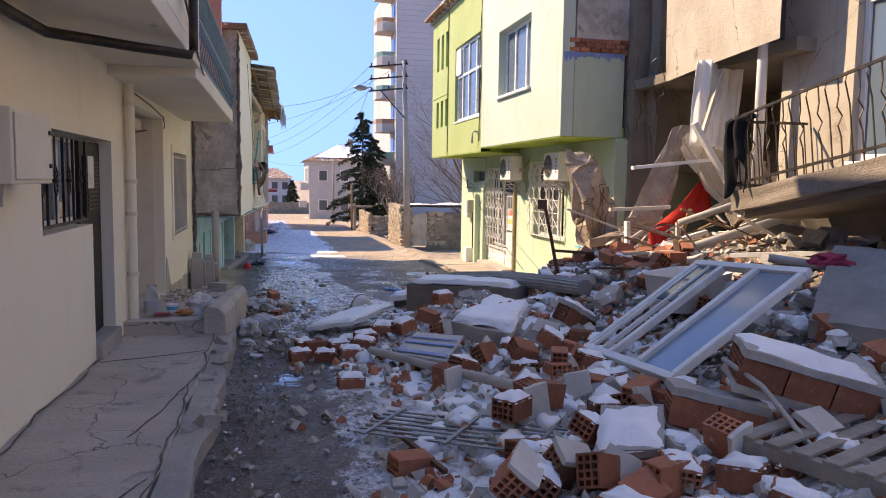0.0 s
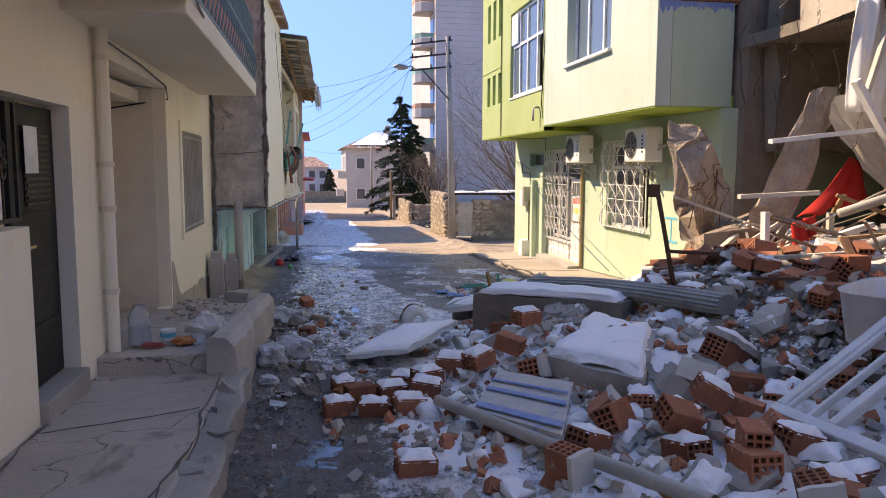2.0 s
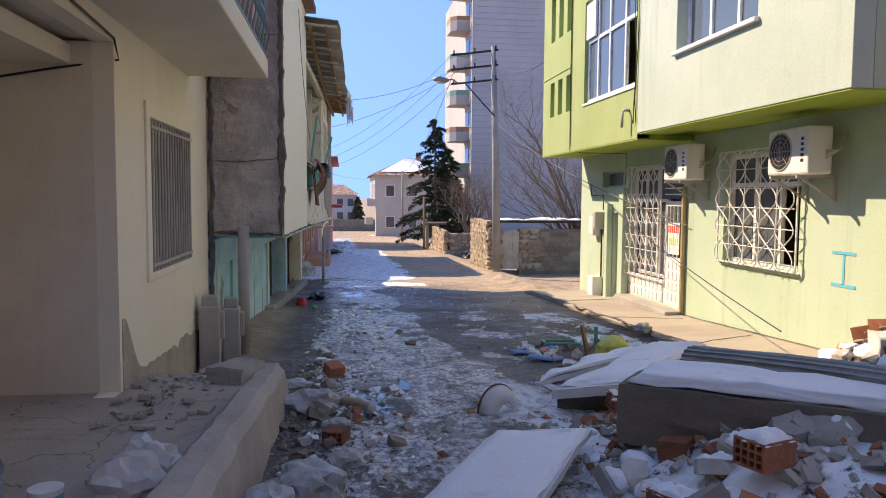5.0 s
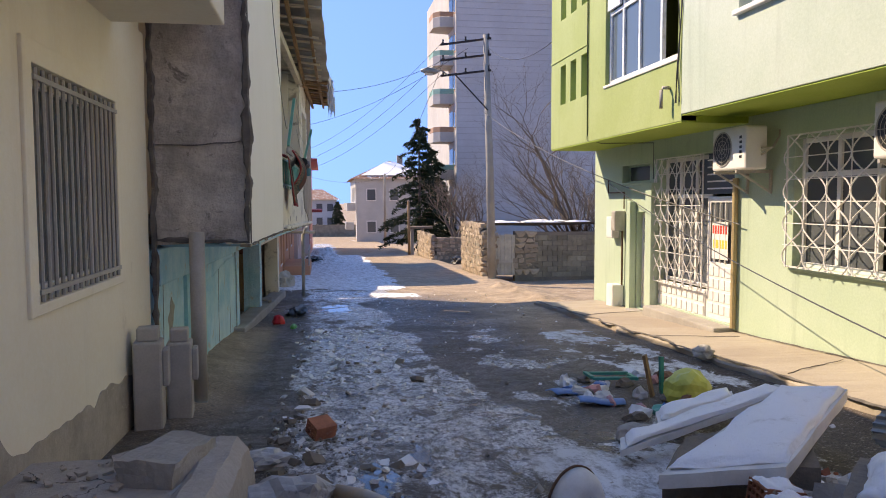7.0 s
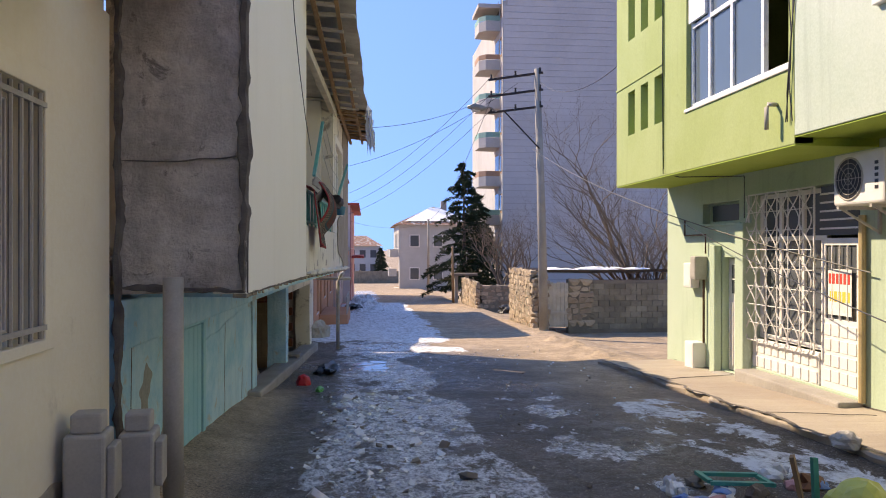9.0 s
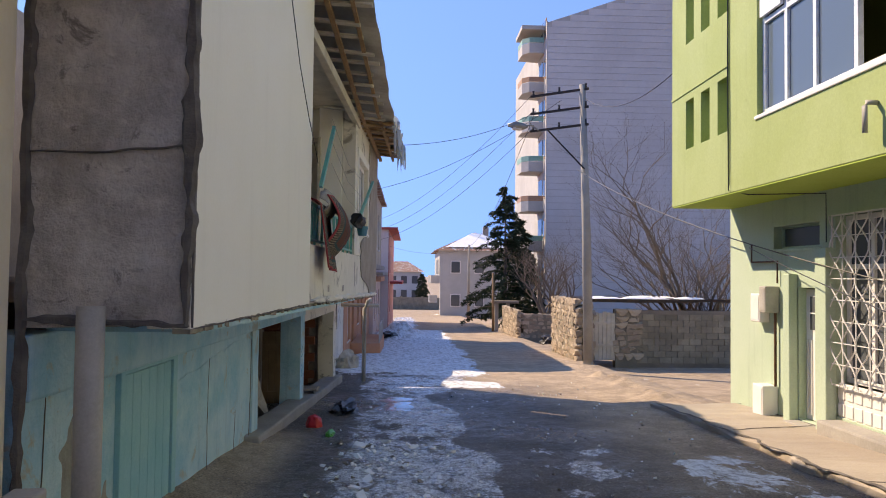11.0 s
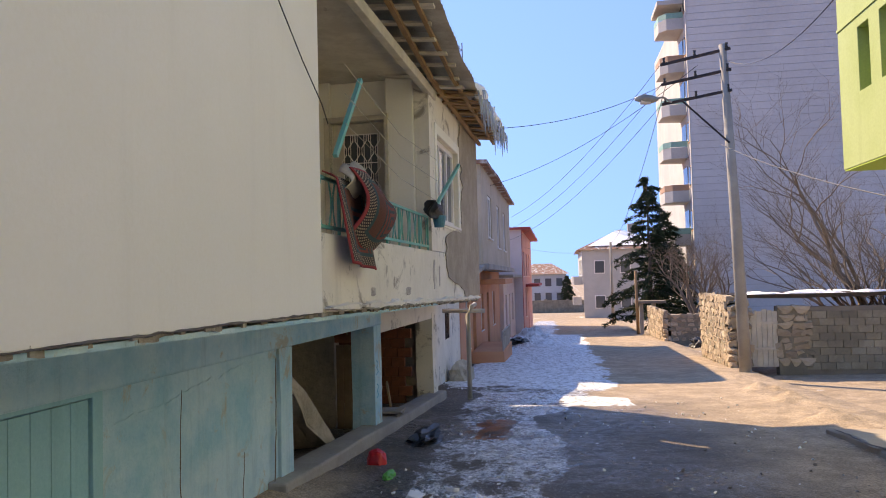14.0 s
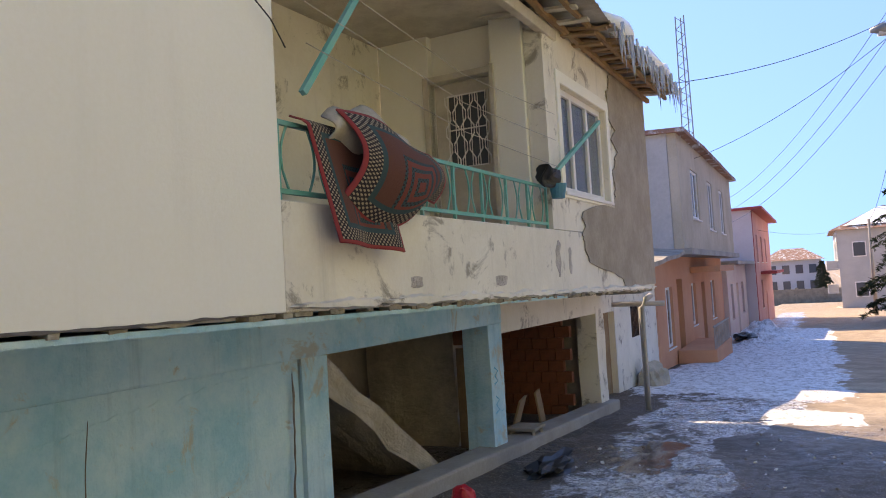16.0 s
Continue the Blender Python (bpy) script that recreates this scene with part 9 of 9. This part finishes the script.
for x0, x1 in ((5.2, 6.4), (8.0, 9.2)):
    for z0 in (-2.6, 1.3):
        bm = bmesh.new()
        box(bm, x0, x1, 99.74, 99.79, z0, z0 + 1.5)
        wn = part("window", bm, WHITE_PAINT, hr)
        bm = bmesh.new()
        box(bm, x0 + 0.1, x1 - 0.1, 99.70, 99.735, z0 + 0.1, z0 + 1.4)
        part("pane", bm, GLASS_DARK, wn)
bm = bmesh.new()
b0 = [bm.verts.new(c) for c in ((3.3, 99.3, 4.0), (13.6, 99.3, 4.0), (13.6, 116.6, 4.0), (3.3, 116.6, 4.0))]
r0, r1 = bm.verts.new((8.4, 104, 6.4)), bm.verts.new((8.4, 112, 6.4))
bm.faces.new(b0), bm.faces.new((b0[0], b0[1], r0)), bm.faces.new((b0[1], b0[2], r1, r0)), bm.faces.new((b0[2], b0[3], r1)), bm.faces.new((b0[3], b0[0], r0, r1))
part("roof", bm, TILE_RED, hr)
bm = bmesh.new()
bm.faces.new([bm.verts.new(c) for c in ((4.6, 99.9, 4.42), (12.6, 99.9, 4.42), (9.0, 103.5, 6.25), (7.9, 103.5, 6.25))])
part("roof_snow", bm, SNOW, hr)
for y, z in ((100.6, 0.1), (106.0, 0.1), (111.0, 0.1), (106.0, -2.4)):
    bm = bmesh.new()
    box(bm, 2.9, 3.9, y, y + 3.6, z, z + 0.16)
    bal_f = part("balcony", bm, TOWER_WHITE, hr)
    bm = bmesh.new()
    box(bm, 2.9, 2.98, y, y + 3.6, z + 0.17, z + 0.95)
    part("balustrade", bm, TOWER_WHITE, bal_f)
    bm = bmesh.new()
    box(bm, 2.99, 3.9, y, y + 0.08, z + 0.17, z + 0.95)
    part("balustrade", bm, TOWER_WHITE, bal_f)
bm = bmesh.new()
box(bm, 9.6, 10.3, 106, 106.7, 5.0, 7.2)
part("chimney", bm, CONC, hr)
hx = tagged(new("house"), "far grey two-storey block with a red snowy roof", "house")
bm = bmesh.new()
box(bm, -6, 2.6, 152, 162, -5.3, 1.6)
part("wall", bm, TOWER, hx)
for k in range(4):
    for z0 in (-3.2, -0.6):
        bm = bmesh.new()
        box(bm, -5.2 + 2.0 * k, -4.1 + 2.0 * k, 151.93, 151.99, z0, z0 + 1.4)
        part("window", bm, GLASS_DARK, hx)
bm = bmesh.new()
b0 = [bm.verts.new(c) for c in ((-6.6, 151.4, 1.6), (3.2, 151.4, 1.6), (3.2, 162.6, 1.6), (-6.6, 162.6, 1.6))]
r0, r1 = bm.verts.new((-3.5, 157, 3.6)), bm.verts.new((0, 157, 3.6))
bm.faces.new(b0), bm.faces.new((b0[0], b0[1], r1, r0)), bm.faces.new((b0[1], b0[2], r1)), bm.faces.new((b0[2], b0[3], r0, r1)), bm.faces.new((b0[3], b0[0], r0))
part("roof", bm, TILE_RED, hx)
ew = tagged(new("end_wall"), "long grey block wall with piers closing the street", "wall", kind="structure")
bm = bmesh.new()
box(bm, -14, 20, 140, 140.3, -5.4, -2.8)
part("wall", bm, BLOCKWORK, ew)
for k in range(9):
    bm = bmesh.new()
    box(bm, -12 + 3.6 * k, -11.6 + 3.6 * k, 139.85, 140, -5.4, -2.6)
    part("pier", bm, BLOCKWORK, ew)
mast = tagged(new("lattice_mast"), "far steel lattice mast behind the rooftops", "mast")
bm = bmesh.new()
for dx, dy in ((0, 0), (0.9, 0), (0.45, 0.8)):
    bar(bm, (-12.9 + dx * 2, 120 + dy * 2, 0), (-12.5 + dx * 1.2, 120 + dy * 1.2, 35), 0.14)
for k in range(21):
    z = 1.66 * k
    q = 0.4 * z / 35
    a = (-12.9 + q, 120, z), (-11.1 - q, 120, z + 0.83), (-12.9 + q, 120, z + 1.66)
    bar(bm, a[0], a[1], 0.08), bar(bm, a[1], a[2], 0.08)
part("lattice", bm, GALV, mast)

# ---------------------------------------------------------------- litter on the street
lump("red_container", (-0.93, 23.3, zg(23.3)), (0.12, 0.11, 0.13), plain("red_plastic", (0.62, 0.02, 0.03), 0.35), "dented red plastic container on the ground", "container", 2.0, 0.2)
lump("green_bottle", (-0.62, 22.6, zg(22.6)), (0.06, 0.16, 0.05), plain("green_plastic", (0.08, 0.42, 0.06), 0.35), "crushed green plastic bottle", "bottle", 4.0, 0.3)
lump("rubbish_bag", (-0.62, 24.9, zg(24.9)), (0.22, 0.5, 0.12), BLACK, "torn black rubbish bag in the slush", "bag", 6.0, 0.6)
lump("rubbish_bag", (-0.5, 47.2, zg(47) + 0.2), (0.35, 0.6, 0.2), BLACK, "black debris in the snow heap", "bag", 7.0, 0.6)
lump("rubbish_bag", (7.0, 46.8, zg(47)), (0.45, 0.4, 0.3), BLACK, "black bag dumped by the yard wall", "bag", 9.0, 0.5)
YELLOW_BAG = plain("yellow_plastic", (0.62, 0.62, 0.12), 0.4)
lump("plastic_bag", (3.5, 15.6, zg(15.6)), (0.24, 0.22, 0.24), YELLOW_BAG, "bulging yellow plastic bag in the litter", "bag", 3.0, 0.15)
BLUE_PL = plain("blue_plastic", (0.10, 0.24, 0.55), 0.4)
for x, y, rz, s in ((2.45, 16.1, 20, 0.3), (2.6, 15.6, -10, 0.28), (2.9, 16.4, 60, 0.2)):
    bm = bmesh.new()
    n = 8
    g = [[bm.verts.new((s * (i / n - 0.5) * 1.6, s * (j / 4 - 0.5) * 0.7, 0.05 * math.cos(2.2 * (j / 4 - 0.5)) + 0.01 * math.sin(i))) for j in range(5)] for i in range(n + 1)]
    for i in range(n):
        for j in range(4):
            bm.faces.new((g[i][j], g[i + 1][j], g[i + 1][j + 1], g[i][j + 1]))
    ob = part("plastic_sheet", bm, BLUE_PL, smooth=True)
    md = ob.modifiers.new("thick", "SOLIDIFY")
    md.thickness = 0.012
    ob.matrix_basis = pose(x, y, zg(y) + 0.02, 0, 4, rz)
    tagged(ob, "broken blue plastic piece in the litter", "plastic", "blue plastic litter")
LITTER = (BAGMAT, PVC, BAGMAT, plain("pink_plastic", (0.6, 0.3, 0.3), 0.5), BLUE_PL, plain("green_litter", (0.06, 0.34, 0.26), 0.4), CONC_DARK, plain("brown_litter", (0.25, 0.12, 0.06), 0.7))
rng = random.Random(77)
for k in range(38):
    x, y = rng.uniform(2.45, 3.8), rng.uniform(14.9, 17.0)
    lump("plastic_litter", (x, y, zg(y)), (rng.uniform(0.03, 0.12), rng.uniform(0.03, 0.12), rng.uniform(0.03, 0.09)), rng.choice(LITTER), "crumpled scrap of rubbish in the litter", "litter", k * 1.3, 0.6, 2, "plastic litter")
bm = bmesh.new()
for k in range(2):
    bar(bm, (2.85, 16.5 + 0.25 * k, zg(16.5) + 0.08), (3.3, 16.35 + 0.25 * k, zg(16.5) + 0.10), 0.04, 0.03)
    bar(bm, (2.85 + 0.45 * k, 16.5 - 0.15 * k, zg(16.5) + 0.09), (2.85 + 0.45 * k, 16.75 - 0.15 * k, zg(16.5) + 0.09), 0.04, 0.03)
solo("crate_rim", bm, plain("sea_green_plastic", (0.05, 0.36, 0.28), 0.4), "sea-green plastic frame in the litter", "litter")
bm = bmesh.new()
bar(bm, (3.25, 15.85, zg(15.8)), (3.18, 15.9, zg(15.8) + 0.42), 0.10, 0.03)
solo("plank", bm, WOOD_BROWN, "short brown plank standing in the litter", "plank")
bm = bmesh.new()
bar(bm, (3.4, 15.95, zg(15.8)), (3.4, 15.98, zg(15.8) + 0.38), 0.04, 0.04)
solo("plastic_bar", bm, plain("teal_plastic", (0.03, 0.30, 0.24), 0.4), "teal plastic bar standing in the litter", "litter")
lay_brick(-0.10, 14.95, 20, 0, 30, 2, 0.0, False, zg(14.95))
lay_brick(-0.05, 12.2, 0, 0, 70, 2, 0.0, False, zg(12.2))
lay_brick(4.9, 12.9, 0, 4, 78, 0, 0.05, False, zg(12.9)), lay_brick(4.85, 13.2, 0, -3, 82, 0, 0.05, False, zg(13.2)), lay_brick(4.8, 13.55, 0, 4, 80, 0, 0.02, False, zg(13.5))
lump("stone", (4.75, 17.6, zg(17.6) + 0.08), (0.14, 0.14, 0.11), MORTAR, "grey stone lump on the pavement", "stone", 3.0, 0.3)
lump("stone", (2.45, 14.35, zg(14.35)), (0.2, 0.15, 0.1), MORTAR, "brown stone lump in the snow", "stone", 5.0, 0.3)
bm = bmesh.new()
tube(bm, [(0.0, 13.45, zg(13.4) + 0.05), (0.18, 13.3, zg(13.4) + 0.06), (0.27, 13.18, zg(13.4) + 0.06), (0.26, 13.05, zg(13.4) + 0.05)], 0.045, 12)
solo("pipe_elbow", bm, surface("tan_plastic", (0.55, 0.40, 0.26), (0.5, 0.5, 0.48), 4, 30, 0.5, 0.1), "broken plastic pipe elbow in the ice", "pipe", smooth=True)
slab("stone_block", [(-1.15, 12.75, -0.06), (-0.85, 12.65, -0.05), (-0.72, 13.3, -0.12), (-1.0, 13.5, -0.13)], 0.25, CONC, "broken plaster block lying on the platform", "stone", 41.0, False, 0.03)
ICY = surface("dirty_ice_lump", (0.50, 0.50, 0.50), (0.30, 0.29, 0.28), 4, 20, 0.3, 0.6, (0.12, 0.11, 0.10), 0.5)
for k, (x, y, a, b, c) in enumerate(((-0.30, 13.4, 0.28, 0.2, 0.14), (-0.42, 10.6, 0.16, 0.22, 0.16), (-0.22, 11.0, 0.24, 0.2, 0.16), (0.02, 11.6, 0.14, 0.12, 0.08), (-0.5, 14.3, 0.2, 0.16, 0.08), (-0.05, 12.6, 0.12, 0.1, 0.08), (-0.4, 9.7, 0.1, 0.1, 0.06))):
    lump("ice_lump", (x, y, zg(y)), (a, b, c), ICY, "dirty lump of ice beside the low wall", "ice", k * 2.1, 0.35, 3, "ice lumps by the wall")
bm = bmesh.new()
rng = random.Random(9)
for _ in range(520):
    y = rng.uniform(3, 30)
    x = rng.gauss(-0.35, 0.22) if rng.random() < 0.5 and y < 17 else rng.uniform(-0.6, 4.4)
    s = rng.uniform(0.005, 0.017)
    m = pose(x, y, zg(y) + s * 0.5, rng.uniform(-60, 60), rng.uniform(-60, 60), rng.uniform(0, 360))
    vs = [bm.verts.new(m @ Vector((a * s * rng.uniform(0.6, 1.5), b * s, c * s * 0.5))) for a in (-1, 1) for b in (-1, 1) for c in (-1, 1)]
    mi = rng.choice((0, 0, 1, 2))
    for q in ((0, 1, 3, 2), (4, 6, 7, 5), (0, 4, 5, 1), (2, 3, 7, 6), (0, 2, 6, 4), (1, 5, 7, 3)):
        bm.faces.new([vs[i] for i in q]).material_index = mi
for _ in range(420):
    y = rng.uniform(11.0, 22.0)
    x = rng.gauss(0.1, 0.45)
    if x < -0.5:
        continue
    s = rng.uniform(0.008, 0.028) * (1 if rng.random() < 0.85 else 2)
    m = pose(x, y, zg(y) + s * 0.4, rng.uniform(-40, 40), rng.uniform(-40, 40), rng.uniform(0, 360))
    vs = [bm.verts.new(m @ Vector((a * s * rng.uniform(0.6, 1.8), b * s * rng.uniform(0.6, 1.2), c * s * 0.45))) for a in (-1, 1) for b in (-1, 1) for c in (-1, 1)]
    mi = rng.choice((0, 0, 0, 2))
    for q in ((0, 1, 3, 2), (4, 6, 7, 5), (0, 4, 5, 1), (2, 3, 7, 6), (0, 2, 6, 4), (1, 5, 7, 3)):
        bm.faces.new([vs[i] for i in q]).material_index = mi
bs_ = bmesh.new()
for _ in range(110):
    y = rng.uniform(8.8, 16.5)
    x = rng.gauss(-0.25, 0.22)
    if x < -0.55:
        continue
    s = rng.uniform(0.012, 0.06) * (1 if rng.random() < 0.8 else 1.5)
    m = pose(x, y, zg(y) + s * 0.25, rng.uniform(-40, 40), rng.uniform(-40, 40), rng.uniform(0, 360))
    vs = [bs_.verts.new(m @ Vector((a * s * rng.uniform(0.5, 1.5), b * s * rng.uniform(0.5, 1.2), c * s * rng.uniform(0.3, 0.7)))) for a in (-1, 1) for b in (-1, 1) for c in (-1, 1)]
    mi = rng.choice((0, 1, 1))
    for q in ((0, 1, 3, 2), (4, 6, 7, 5), (0, 4, 5, 1), (2, 3, 7, 6), (0, 2, 6, 4), (1, 5, 7, 3)):
        bs_.faces.new([vs[i] for i in q]).material_index = mi
tagged(part("ice_shards", bs_, [ICY, CONC_DARK]), "broken shards of dirty ice and mud along the low wall", "ice", kind="stuff")
tagged(part("street_grit", bm, [SNOW, MORTAR, CONC_DARK]), "small stones, ice bits and litter on the street", "grit", kind="stuff")
